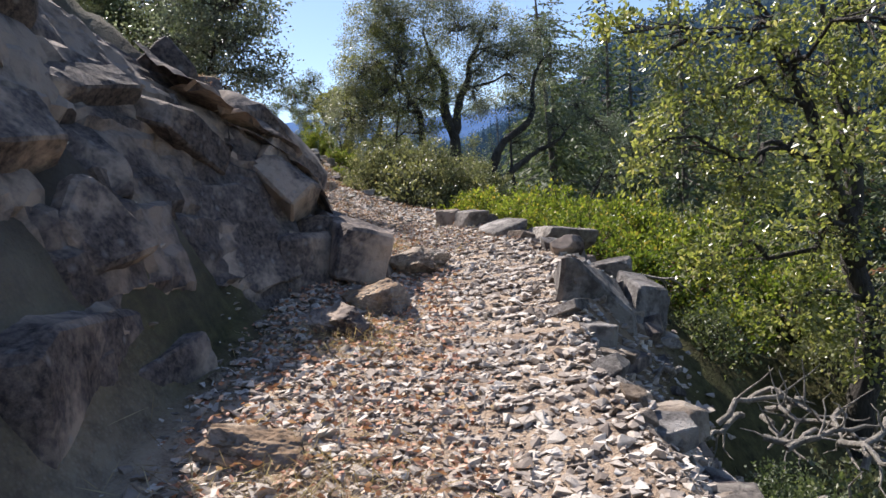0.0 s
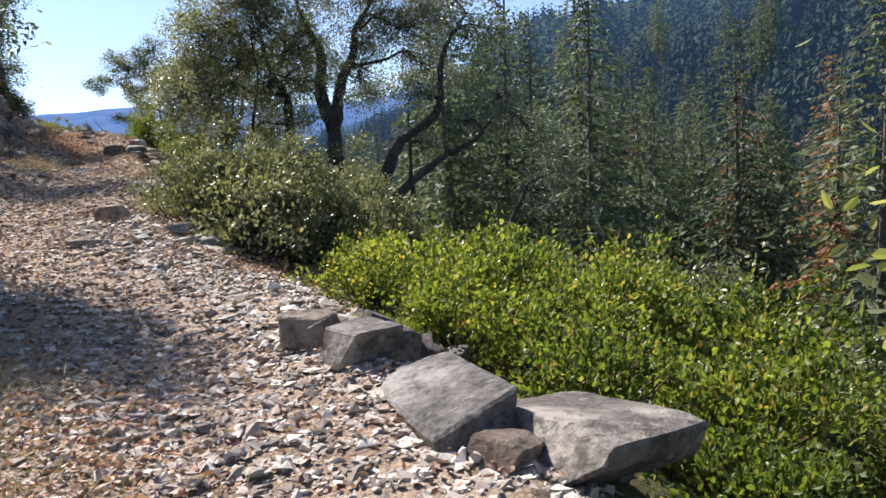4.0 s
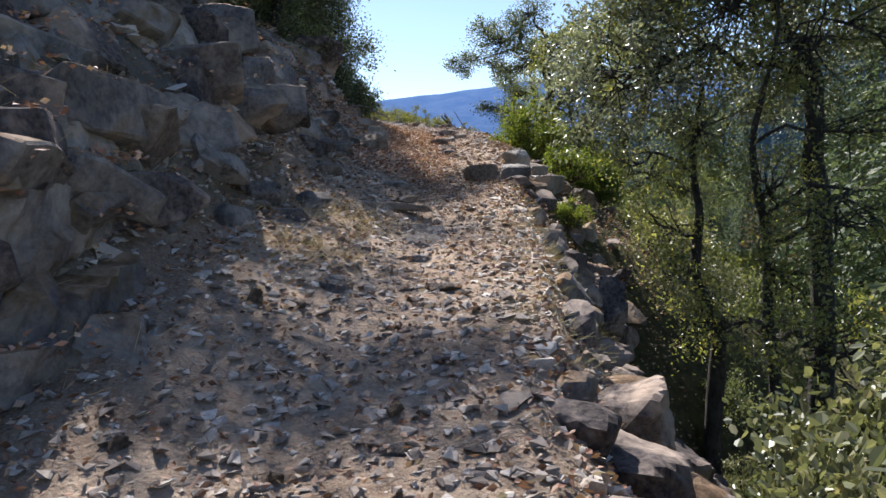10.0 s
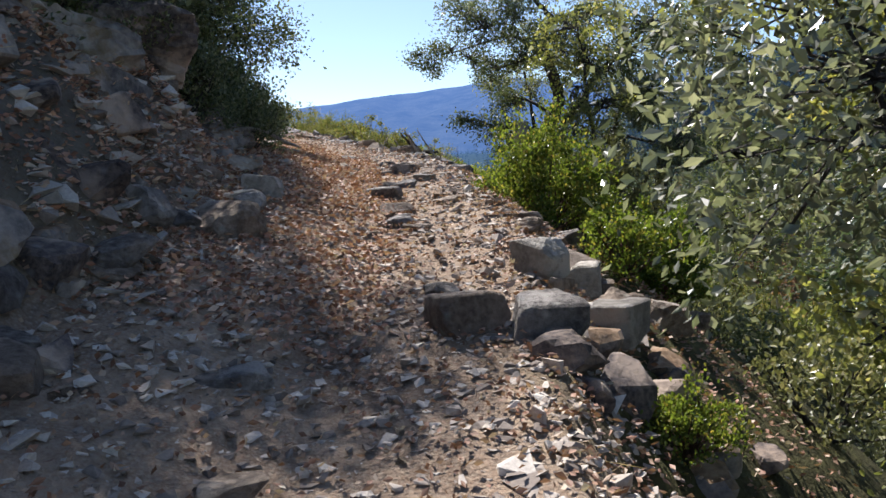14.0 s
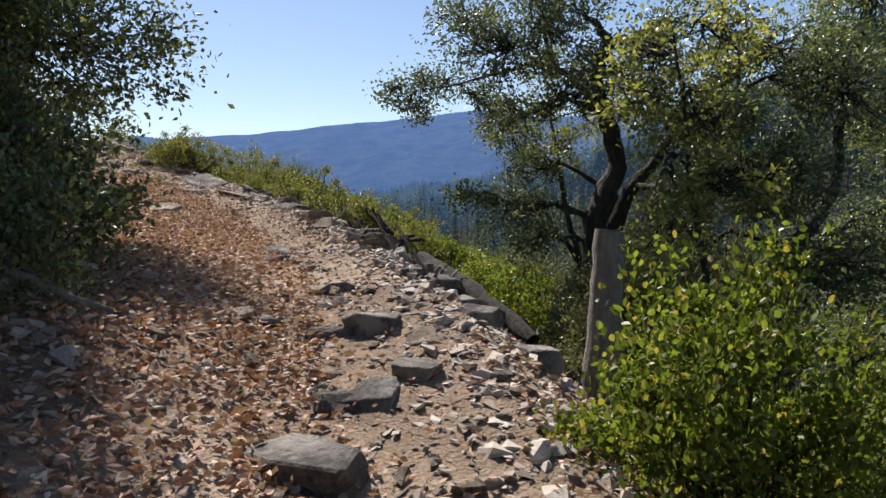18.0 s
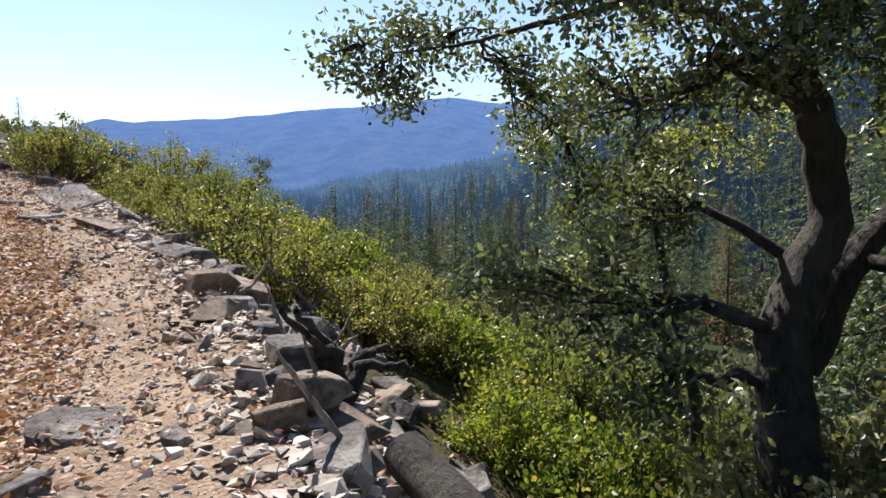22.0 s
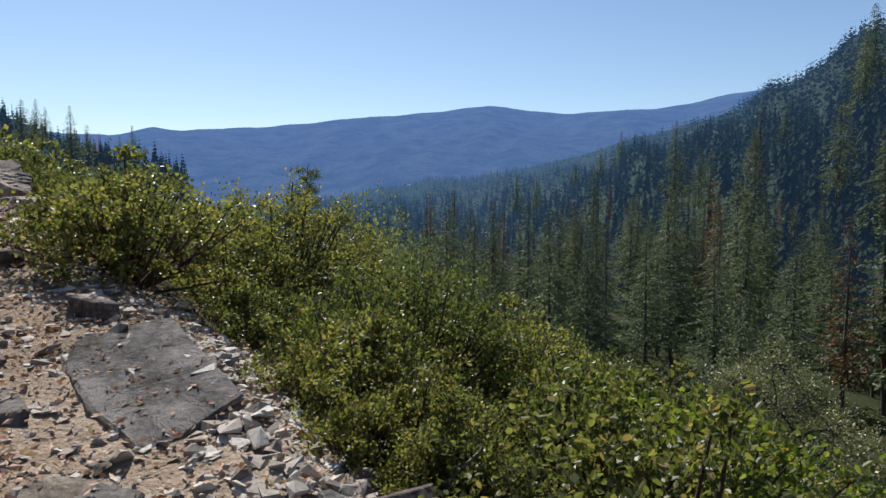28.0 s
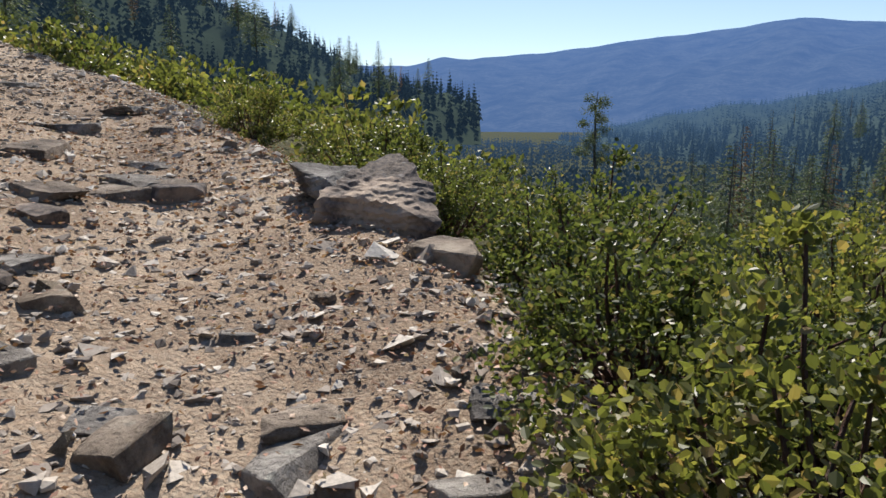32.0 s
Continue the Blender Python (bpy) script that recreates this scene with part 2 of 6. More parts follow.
def bark_material(name, dark, light):
    m, t, n, l, p = nodes_of(name)
    pos = n.new("ShaderNodeTexCoord").outputs["Object"]
    st = n.new("ShaderNodeMapping")
    st.inputs["Scale"].default_value = (1, 1, 0.3)
    l.new(pos, st.inputs["Vector"])
    a = tex(n, l, "noise", 22.0, st.outputs[0], 6, 0.7)
    b = tex(n, l, "noise", 3.0, pos, 4, 0.6)
    c = ramp(n, l, a.outputs["Fac"], [(0.32, dark), (0.68, light)])
    c = mix(n, l, ramp(n, l, b.outputs["Fac"], [(0.5, (0, 0, 0)), (0.75, (0.5, 0.5, 0.5))]), c, (0.16, 0.155, 0.12))
    l.new(c, p.inputs["Base Color"])
    p.inputs["Roughness"].default_value = 0.9
    bump(n, l, p, a.outputs["Fac"], 1.0, 0.07)
    return m


BARK = bark_material("oak_bark", (0.018, 0.015, 0.013), (0.085, 0.072, 0.06))
BARK_RED = bark_material("manzanita_bark", (0.06, 0.028, 0.02), (0.17, 0.085, 0.06))
BARK_GREY = bark_material("conifer_bark", (0.05, 0.042, 0.035), (0.16, 0.135, 0.11))
DEADWOOD = bark_material("weathered_wood", (0.17, 0.15, 0.125), (0.42, 0.38, 0.33))


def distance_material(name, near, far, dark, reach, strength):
    """Far forested slopes: forest colours that darken, and the blue veil of the air painted as a glow, both growing
    with the distance from the trail.
    """
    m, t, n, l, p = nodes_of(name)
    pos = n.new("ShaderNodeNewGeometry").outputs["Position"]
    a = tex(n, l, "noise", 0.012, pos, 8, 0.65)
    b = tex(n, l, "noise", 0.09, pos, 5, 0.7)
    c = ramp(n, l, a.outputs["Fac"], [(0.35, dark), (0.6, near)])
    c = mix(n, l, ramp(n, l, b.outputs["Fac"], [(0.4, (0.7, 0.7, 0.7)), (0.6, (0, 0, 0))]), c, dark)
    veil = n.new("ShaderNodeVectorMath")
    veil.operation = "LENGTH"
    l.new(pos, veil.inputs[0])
    # Forest colour fades towards black behind the painted air haze.
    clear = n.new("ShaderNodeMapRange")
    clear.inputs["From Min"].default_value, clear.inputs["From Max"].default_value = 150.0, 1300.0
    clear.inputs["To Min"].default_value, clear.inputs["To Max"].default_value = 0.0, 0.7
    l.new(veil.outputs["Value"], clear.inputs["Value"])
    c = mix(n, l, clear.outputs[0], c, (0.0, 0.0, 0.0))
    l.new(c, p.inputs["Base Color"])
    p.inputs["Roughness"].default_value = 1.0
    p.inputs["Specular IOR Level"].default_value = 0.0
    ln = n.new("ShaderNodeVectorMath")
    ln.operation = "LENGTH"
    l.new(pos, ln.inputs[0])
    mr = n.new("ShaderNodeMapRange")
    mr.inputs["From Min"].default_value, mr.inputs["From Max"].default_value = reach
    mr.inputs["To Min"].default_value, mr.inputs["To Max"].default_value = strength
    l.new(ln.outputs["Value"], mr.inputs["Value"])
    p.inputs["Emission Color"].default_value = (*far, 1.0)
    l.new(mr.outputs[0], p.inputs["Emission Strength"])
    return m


# Air haze is put into both materials as blue emission.
FAR = distance_material("far_ridge_forest_haze", (0.14, 0.16, 0.14), (0.066, 0.126, 0.285), (0.02, 0.035, 0.03), (1000.0, 3500.0), (0.75, 1.05))
MIDDLE = distance_material("hillside_forest_haze", (0.06, 0.078, 0.05), (0.040, 0.080, 0.150), (0.028, 0.038, 0.026), (100.0, 1300.0), (0.10, 1.1))


# ---- mesh helpers ----
def mesh_np(name, v, f, mat, smooth=False):
    v = np.asarray(v, np.float32)
    f = np.asarray(f, np.int32)
    k = f.shape[1]
    me = bpy.data.meshes.new(name)
    me.vertices.add(len(v))
    me.vertices.foreach_set("co", v.ravel())
    me.loops.add(f.size)
    me.loops.foreach_set("vertex_index", f.ravel())
    me.polygons.add(len(f))
    me.polygons.foreach_set("loop_start", np.arange(0, f.size, k, dtype=np.int32))
    me.polygons.foreach_set("loop_total", np.full(len(f), k, np.int32))
    me.polygons.foreach_set("use_smooth", np.full(len(f), smooth, bool))
    me.materials.append(mat)
    me.update(calc_edges=True)
    return me


def part(name, mesh, parent, label="", m=None):
    ob = new(name, mesh)
    ob.parent = parent
    if m is not None:
        ob.matrix_basis = m
    if label:
        ob["label"] = label
    return ob


def join(pieces):
    vs, fs, at = [], [], 0
    for v, f in pieces:
        vs.append(v)
        fs.append(f + at)
        at += len(v)
    return np.concatenate(vs), np.concatenate(fs)


def tube(pts, radii, sides=6):
    pts, radii = np.asarray(pts, float), np.asarray(radii, float)
    d = np.gradient(pts, axis=0)
    d /= np.linalg.norm(d, axis=1, keepdims=True) + 1e-9
    a = np.empty_like(d)
    ref = np.array([1.0, 0, 0]) if abs(d[0, 2]) > 0.8 else np.array([0, 0, 1.0])
    for i, w in enumerate(d):
        ref = ref - w * (ref @ w)
        ref = ref / (np.linalg.norm(ref) + 1e-9)
        a[i] = ref
    b = np.cross(d, a)
    th = np.linspace(0, 2 * np.pi, sides, endpoint=False)
    ring = a[:, None] * np.cos(th)[None, :, None] + b[:, None] * np.sin(th)[None, :, None]
    v = (pts[:, None] + ring * radii[:, None, None]).reshape(-1, 3)
    n = len(pts)
    i, j = np.meshgrid(np.arange(n - 1), np.arange(sides), indexing="ij")
    j2 = (j + 1) % sides
    f = np.stack([i * sides + j, i * sides + j2, (i + 1) * sides + j2, (i + 1) * sides + j], -1).reshape(-1, 4)
    return v, f


def unit(a):
    return a / (np.linalg.norm(a, axis=-1, keepdims=True) + 1e-9)


def leaf_quads(rng, centre, way, length, width, fold=0.25, oval=False):
    """Small folded leaves, one for each centre, along way: four-cornered, or oval with six corners."""
    k = len(centre)
    way = unit(way)
    side = unit(np.cross(way, rng.normal(size=(k, 3))))
    up = np.cross(side, way)
    ln = (length * rng.uniform(0.6, 1.3, k))[:, None]
    wd = (width * rng.uniform(0.7, 1.25, k))[:, None] * 0.5
    if not oval:
        mid = centre + way * ln * 0.55 + up * wd * fold
        v = np.stack([centre, mid + side * wd, centre + way * ln, mid - side * wd], 1).reshape(-1, 3)
        return v, np.arange(4 * k).reshape(-1, 4)
    a, b = centre + way * ln * 0.3 + up * wd * fold, centre + way * ln * 0.72 + up * wd * fold
    v = np.stack([centre, a + side * wd * 0.85, b + side * wd * 0.9, centre + way * ln, b - side * wd * 0.9, a - side * wd * 0.85], 1).reshape(-1, 3)
    o = (np.arange(k) * 6)[:, None]
    return v, np.concatenate([o + [[0, 1, 2, 3]], o + [[0, 3, 4, 5]]], 0)


def hull_stone(seed, flat=0.55, count=11):
    rng = np.random.default_rng(seed)
    bm = bmesh.new()
    for p in unit(rng.normal(size=(count, 3))) * [[0.5, 0.38, 0.5 * flat]]:
        bm.verts.new(p * rng.uniform(0.8, 1.15))
    r = bmesh.ops.convex_hull(bm, input=bm.verts)
    bmesh.ops.delete(bm, geom=list({g for g in r["geom_interior"] + r["geom_unused"] if isinstance(g, bmesh.types.BMVert)}), context="VERTS")
    bmesh.ops.triangulate(bm, faces=bm.faces)
    bm.verts.index_update()
    v = np.array([q.co for q in bm.verts])
    f = np.array([[q.index for q in fa.verts] for fa in bm.faces])
    bm.free()
    return v, f


def ico(sub):
    bm = bmesh.new()
    bmesh.ops.create_icosphere(bm, subdivisions=sub, radius=1.0)
    bm.verts.index_update()
    v = np.array([q.co for q in bm.verts])
    f = np.array([[q.index for q in fa.verts] for fa in bm.faces])
    bm.free()
    return v, f


ICO = {k: ico(k) for k in (2, 3, 4, 5)}


def wave(p, rng, octaves=4, base=1.3):
    """Cheap smooth noise from sums of sines in random directions."""
    out, amp = np.zeros(len(p)), 1.0
    for o in range(octaves):
        for _ in range(3):
            k = rng.normal(size=p.shape[1]) * base * 2.0 ** o
            out += amp * np.sin(p @ k + rng.uniform(0, 6.3)) / 3
        amp *= 0.5
    return out


def hewn(seed, size, cuts, rough, fine):
    """A split block: a skewed box with corners knocked off, edges worn and faces roughened. size: its full width, depth and height."""
    rng = np.random.default_rng(seed)
    nrm = unit(np.r_[np.eye(3), -np.eye(3), rng.normal(size=(cuts, 3)) * [1.0, 1.0, 0.8]] + rng.normal(size=(6 + cuts, 3)) * 0.16)
    far = np.r_[rng.uniform(0.8, 1.0, 6), np.abs(nrm[6:]).sum(1) * rng.uniform(0.6, 0.8, cuts)]
    tri = np.array(list(itertools.combinations(range(6 + cuts), 3)))
    m = nrm[tri]
    good = np.abs(np.linalg.det(m)) > 0.05
    p = np.linalg.solve(m[good], far[tri[good]][..., None])[..., 0]
    p = p[(p @ nrm.T <= far + 1e-6).all(1)]
    bm = bmesh.new()
    for q in p:
        bm.verts.new(q)
    bmesh.ops.remove_doubles(bm, verts=bm.verts, dist=0.02)
    r = bmesh.ops.convex_hull(bm, input=bm.verts)
    bmesh.ops.delete(bm, geom=list({q for q in r["geom_interior"] + r["geom_unused"] if isinstance(q, bmesh.types.BMVert)}), context="VERTS")
    bmesh.ops.dissolve_limit(bm, angle_limit=0.05, verts=bm.verts, edges=bm.edges)
    for q in bm.verts:
        q.co = Vector(np.array(q.co) * np.asarray(size) * 0.5)
    bmesh.ops.bevel(bm, geom=bm.edges[:], offset=0.045 * min(size), segments=1, affect="EDGES")
    bmesh.ops.triangulate(bm, faces=bm.faces)
    if fine:
        bmesh.ops.subdivide_edges(bm, edges=[q for q in bm.edges if q.calc_length() > 0.12 * max(size)], cuts=fine)
        bmesh.ops.triangulate(bm, faces=bm.faces)
        bmesh.ops.subdivide_edges(bm, edges=[q for q in bm.edges if q.calc_length() > 0.07 * max(size)], cuts=1)
        bmesh.ops.triangulate(bm, faces=bm.faces)
    bm.normal_update()
    bm.verts.index_update()
    v, n = np.array([q.co for q in bm.verts]), np.array([q.normal for q in bm.verts])
    f = np.array([[q.index for q in fa.verts] for fa in bm.faces])
    bm.free()
    w = v / max(size) * 2
    v = v + n * (max(size) * 0.3 * rough * (0.5 * wave(w, rng, 3, 2.2) + 0.6 * (np.abs(wave(w, rng, 4, 5.0)) - 0.4)))[:, None]
    v -= (v.max(0) + v.min(0)) / 2
    return v / (v.max(0) - v.min(0)) * np.asarray(size), f


def boulder(seed, size, sub=3, cuts=12, rough=0.03, skew=0.38):
    """An angular rock: a ball cut flat by many planes, with bedding steps, chipped edges and roughness. size: its full width, depth and height."""
    if skew < 0.23:
        return hewn(seed, size, cuts, rough, (0, 0, 0, 1, 2, 4)[sub])
    rng = np.random.default_rng(seed)
    v, f = ICO[sub]
    v = v @ np.array(Euler(rng.uniform(-3, 3, 3)).to_matrix()).T
    axes = np.r_[np.eye(3), -np.eye(3)] + rng.normal(size=(6, 3)) * skew
    nrm = unit(np.r_[axes, rng.normal(size=(cuts, 3)) * [[1, 1, 0.8]]])
    h = np.r_[rng.uniform(0.5, 0.85, 6), rng.uniform(0.55, 1.0, cuts)]
    c = v @ nrm.T
    r = np.min(np.where(c > 0.05, h / np.maximum(c, 0.05), 9.0), axis=1)
    v = v * r[:, None]
    if sub >= 4:
        lay = v @ unit(np.array([0.3, 0.25, 1.0]) + rng.normal(size=3) * 0.3) * rng.uniform(3.0, 5.0) + 0.35 * wave(v, rng, 3, 1.6)
        v *= 1 - 0.05 * np.clip(1 - np.abs((lay % 1.0) - 0.5) * 10, 0, 1)[:, None] - 0.09 * ((np.floor(lay) * 0.618) % 1.0)[:, None]
        joint = v @ unit(rng.normal(size=3) * [1, 1, 0.2]) * rng.uniform(2.0, 3.4) + 0.35 * wave(v, rng, 3, 1.8)
        v *= 1 - 0.05 * np.clip(1 - np.abs((joint % 1.0) - 0.5) * 14, 0, 1)[:, None] - 0.08 * ((np.floor(joint) * 0.414) % 1.0)[:, None]
    v *= 1 + 0.6 * rough * (wave(v, rng, 4, 3.5) + 0.9 * (np.abs(wave(v, rng, 5, 5.0)) - 0.4))[:, None]
    v -= (v.max(0) + v.min(0)) / 2
    v /= (v.max(0) - v.min(0))
    return v * np.asarray(size), f


# ---- the lie of the land ----
# Trail: x, y, z of its middle, half widths to the uphill and downhill edge, slope of the bank above and of the drop below.
LOWER_TRAIL = [
    (0.7, -12, -1.5, 0.9, 0.7, 1.4, 1.1), (0.5, -6, -0.75, 1.2, 0.7, 1.5, 1.2), (0.25, 0, -0.04, 1.6, 0.62, 1.7, 1.25),
    (0.25, 3, 0.22, 1.8, 0.62, 1.8, 1.25), (0.22, 4.7, 0.42, 1.7, 0.62, 1.5, 1.4), (0.2, 5.6, 0.54, 1.6, 1.0, 1.3, 1.3), (0.15, 6.6, 0.67, 1.5, 1.25, 1.2, 0.9), (-0.1, 8, 0.88, 1.3, 1.1, 0.9, 0.5),
    (-1.0, 11, 1.24, 1.5, 1.1, 0.8, 0.32), (-2.3, 13, 1.54, 1.5, 1.0, 0.9, 0.36), (-3.0, 14.6, 1.75, 1.5, 1.05, 1.1, 0.45),
    (-3.5, 16.5, 2.05, 1.4, 1.0, 1.1, 0.9)]
UPPER_TRAIL = [
    (-3.8, 18.5, 2.35, 1.4, 1.1, 1.1, 1.9), (-4.2, 20.3, 2.55, 1.3, 1.1, 1.1, 2.0),
    (-4.8, 22, 2.85, 1.3, 1.2, 1.1, 1.3), (-5.2, 24, 3.19, 1.3, 1.2, 1.0, 0.7), (-5.7, 26, 3.60, 1.4, 1.2, 0.8, 0.7),
    (-6.6, 28, 3.92, 1.9, 1.2, 0.5, 0.75), (-7.6, 30, 4.18, 2.0, 1.1, 0.42, 0.8), (-8.9, 32, 4.40, 1.9, 1.2, 0.4, 0.6),
    (-10.4, 34, 4.71, 1.8, 1.2, 0.4, 0.55), (-12.3, 35.7, 5.10, 1.7, 1.2, 0.4, 0.5), (-14.4, 37.3, 5.56, 1.6, 1.2, 0.4, 0.5),
    (-16.8, 38.9, 6.08, 1.5, 1.2, 0.4, 0.44), (-19.2, 40, 6.53, 1.4, 1.1, 0.4, 0.38), (-24, 41.5, 7.4, 1.3, 1.1, 0.4, 0.3),
    (-30, 42.5, 8.5, 1.3, 1.1, 0.4, 0.3), (-40, 43, 10.0, 1.3, 1.1, 0.35, 0.3)]
TRAIL = np.array(LOWER_TRAIL + UPPER_TRAIL)


def dense(table, steps):
    s = np.r_[0, np.cumsum(np.linalg.norm(np.diff(table[:, :2], axis=0), axis=1))]
    q = np.linspace(0, s[-1], steps)
    out = np.stack([np.interp(q, s, c) for c in table.T], 1)
    for _ in range(6):
        out[1:-1] = (out[:-2] + out[1:-1] * 2 + out[2:]) / 4
    return out


LINE = dense(TRAIL, 420)
HEAD = unit(np.gradient(LINE[:, :2], axis=0))


def beside(p):
    """For points x, y: the way across from the trail's middle (downhill positive) and the trail's numbers there."""
    p = np.asarray(p, float)
    d, rec = np.empty(len(p)), np.empty((len(p), LINE.shape[1]))
    for a in range(0, len(p), 4000):
        q = p[a:a + 4000]
        off = q[:, None] - LINE[None, :, :2]
        k = (off ** 2).sum(-1).argmin(1)
        o, h = off[np.arange(len(q)), k], HEAD[k]
        side = np.sign(o[:, 0] * h[:, 1] - o[:, 1] * h[:, 0])
        d[a:a + 4000] = np.linalg.norm(o, axis=1) * side
        rec[a:a + 4000] = LINE[k]
    return d, rec


GN = np.random.default_rng(5)
KS = [(GN.normal(size=(5, 2)) * f, GN.uniform(0, 6.3, 5), a) for f, a in ((0.35, 0.16), (0.9, 0.07), (2.2, 0.035), (5.5, 0.016), (12.0, 0.008))]


def bumps(p, rough):
    z = np.zeros(len(p))
    for k, ph, a in KS:
        z += a * np.sin(p @ k.T + ph).mean(1) * 1.8 * (rough if a > 0.03 else np.minimum(rough, 1.2))
    return z


def height(p):
    p = np.asarray(p, float)
    d, r = beside(p)
    z0, wl, wr, ml, mr = r[:, 2], r[:, 3], r[:, 4], r[:, 5], r[:, 6]
    up = np.maximum(-d - wl, 0)
    down = np.maximum(d - wr, 0)
    bank = ml * np.minimum(up, 3.0) + 0.5 * ml * np.clip(up - 3.0, 0, 8) + 0.12 * np.clip(up - 11, 0, 60)
    brink = 3.5 / np.maximum(mr, 1.0)
    drop = mr * np.minimum(down, brink) + 0.45 * np.clip(down - brink, 0, 34) + 0.02 * np.clip(down - 37.5, 0, 200)
    tread = -0.05 * np.exp(-(d / 0.7) ** 2) + 0.04 * np.clip(np.abs(d) / 1.2, 0, 1)
    canted = np.clip((r[:, 1] - 15.5) / 3, 0, 1) * np.clip((33 - r[:, 1]) / 5, 0, 1)      # the tread leans outwards under the bank
    tread = tread + (0.04 + 0.22 * canted) * np.clip(-d, 0, 1.7)
    rough = 0.4 + 1.4 * np.clip(down / 1.5, 0, 1) + 2.2 * np.clip(up / 0.8, 0, 1) * np.clip(ml, 0, 1)
    far = np.clip((np.abs(d) - 60) / 200, 0, 1)
    crag = np.abs(np.sin(p @ [1.9, 1.1] + 1.3 * np.sin(p @ [0.7, -1.2]))) + 0.6 * np.abs(np.sin(p @ [-1.6, 3.1] + 1.1 * np.sin(p @ [2.3, 0.9]))) + 0.35 * np.abs(np.sin(p @ [5.1, 4.2] + 1.5 * np.sin(p @ [-3.3, 2.7])))
    bank = bank + 0.34 * (crag - 0.9) * np.clip(up / 0.7, 0, 1) * np.clip((ml - 0.4) / 0.5, 0, 1) * np.clip((14 - up) / 4, 0, 1)
    return (z0 + tread + bank - drop + bumps(p, rough)) * (1 - far) + far * np.where(d > 0, -16.0, 14.0)


def ground_z(x, y):
    return float(height([[x, y]])[0])


def stretch(lo, hi, step, reach):
    mid = np.arange(lo, hi + step / 2, step)
    out, gap = [], step
    a = 0.0
    while a < reach:
        gap *= 1.16
        a += gap
        out.append(a)
    out = np.array(out)
    return np.r_[lo - out[::-1], mid, mid[-1] + out]


gx, gy = stretch(-19.0, 5.0, 0.125, 4200), stretch(-2.0, 43.0, 0.125, 4200)
mx, my = np.meshgrid(gx, gy)
flat_xy = np.stack([mx.ravel(), my.ravel()], 1)
gz = height(flat_xy)
nx, ny = len(gx), len(gy)
ii, jj = np.meshgrid(np.arange(ny - 1), np.arange(nx - 1), indexing="ij")
gf = np.stack([ii * nx + jj, ii * nx + jj + 1, (ii + 1) * nx + jj + 1, (ii + 1) * nx + jj], -1).reshape(-1, 4)
gme = mesh_np("ground", np.c_[flat_xy, gz], gf, GROUND, True)
gd, gr = beside(flat_xy)
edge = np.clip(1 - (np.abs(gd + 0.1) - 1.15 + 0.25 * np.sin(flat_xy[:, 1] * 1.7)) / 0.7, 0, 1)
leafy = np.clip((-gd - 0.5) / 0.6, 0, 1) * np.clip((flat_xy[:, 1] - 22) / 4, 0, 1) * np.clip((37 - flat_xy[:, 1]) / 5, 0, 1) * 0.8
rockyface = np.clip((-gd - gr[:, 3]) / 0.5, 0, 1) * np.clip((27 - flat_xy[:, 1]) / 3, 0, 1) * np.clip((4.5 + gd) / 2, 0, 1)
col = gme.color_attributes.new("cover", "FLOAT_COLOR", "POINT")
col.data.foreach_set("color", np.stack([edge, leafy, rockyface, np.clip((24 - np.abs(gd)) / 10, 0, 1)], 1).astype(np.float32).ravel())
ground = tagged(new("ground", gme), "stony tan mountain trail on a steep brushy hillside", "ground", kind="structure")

# ---- far hills ----
HUB = np.array([-9.0, 33.0])
EYE_Z = 6.0


def hill(name, label, table, mat, steps, inner_z, relief, seed):
    """A forested ridge round HUB. table rows: degrees to the left of +y, crest's elevation in degrees, crest's distance, foot's distance."""
    rng = np.random.default_rng(seed)
    tb = np.array(table, float)
    az = np.linspace(tb[0, 0], tb[-1, 0], steps)
    el, far, near = (np.interp(az, tb[:, 0], tb[:, k]) for k in (1, 2, 3))
    rows = 46
    k = np.linspace(0, 1.25, rows)[:, None]
    q = np.minimum(k, 1)
    r = near + (far - near) * k
    crest = EYE_Z + np.tan(np.radians(el)) * far
    z = inner_z + (crest - inner_z) * np.where(k <= 1, q ** 0.9, 1 - (k - 1) * 1.1)
    a = np.radians(az)[None] + 0 * k
    pts = np.stack([HUB[0] - np.sin(a) * r, HUB[1] + np.cos(a) * r, z], -1)
    gul = wave(np.stack([a * 16 + 2.0 * k, k * 3 + 0 * a], -1).reshape(-1, 2), rng, 4, 1.0).reshape(z.shape)
    pts[..., 2] += gul * relief * np.clip(q * (1.08 - q) * 4, 0.02, 1)
    pts[..., 2] += wave(np.stack([a * 160, k * 9 + 0 * a], -1).reshape(-1, 2), rng, 3, 1.0).reshape(z.shape) * relief * 0.03
    v = pts.reshape(-1, 3)
    i, j = np.meshgrid(np.arange(rows - 1), np.arange(steps - 1), indexing="ij")
    f = np.stack([i * steps + j, (i + 1) * steps + j, (i + 1) * steps + j + 1, i * steps + j + 1], -1).reshape(-1, 4)
    tagged(new(name, mesh_np(name, v, f, mat, True)), label, "hill", kind="structure")
    return pts, az, k[:, 0]


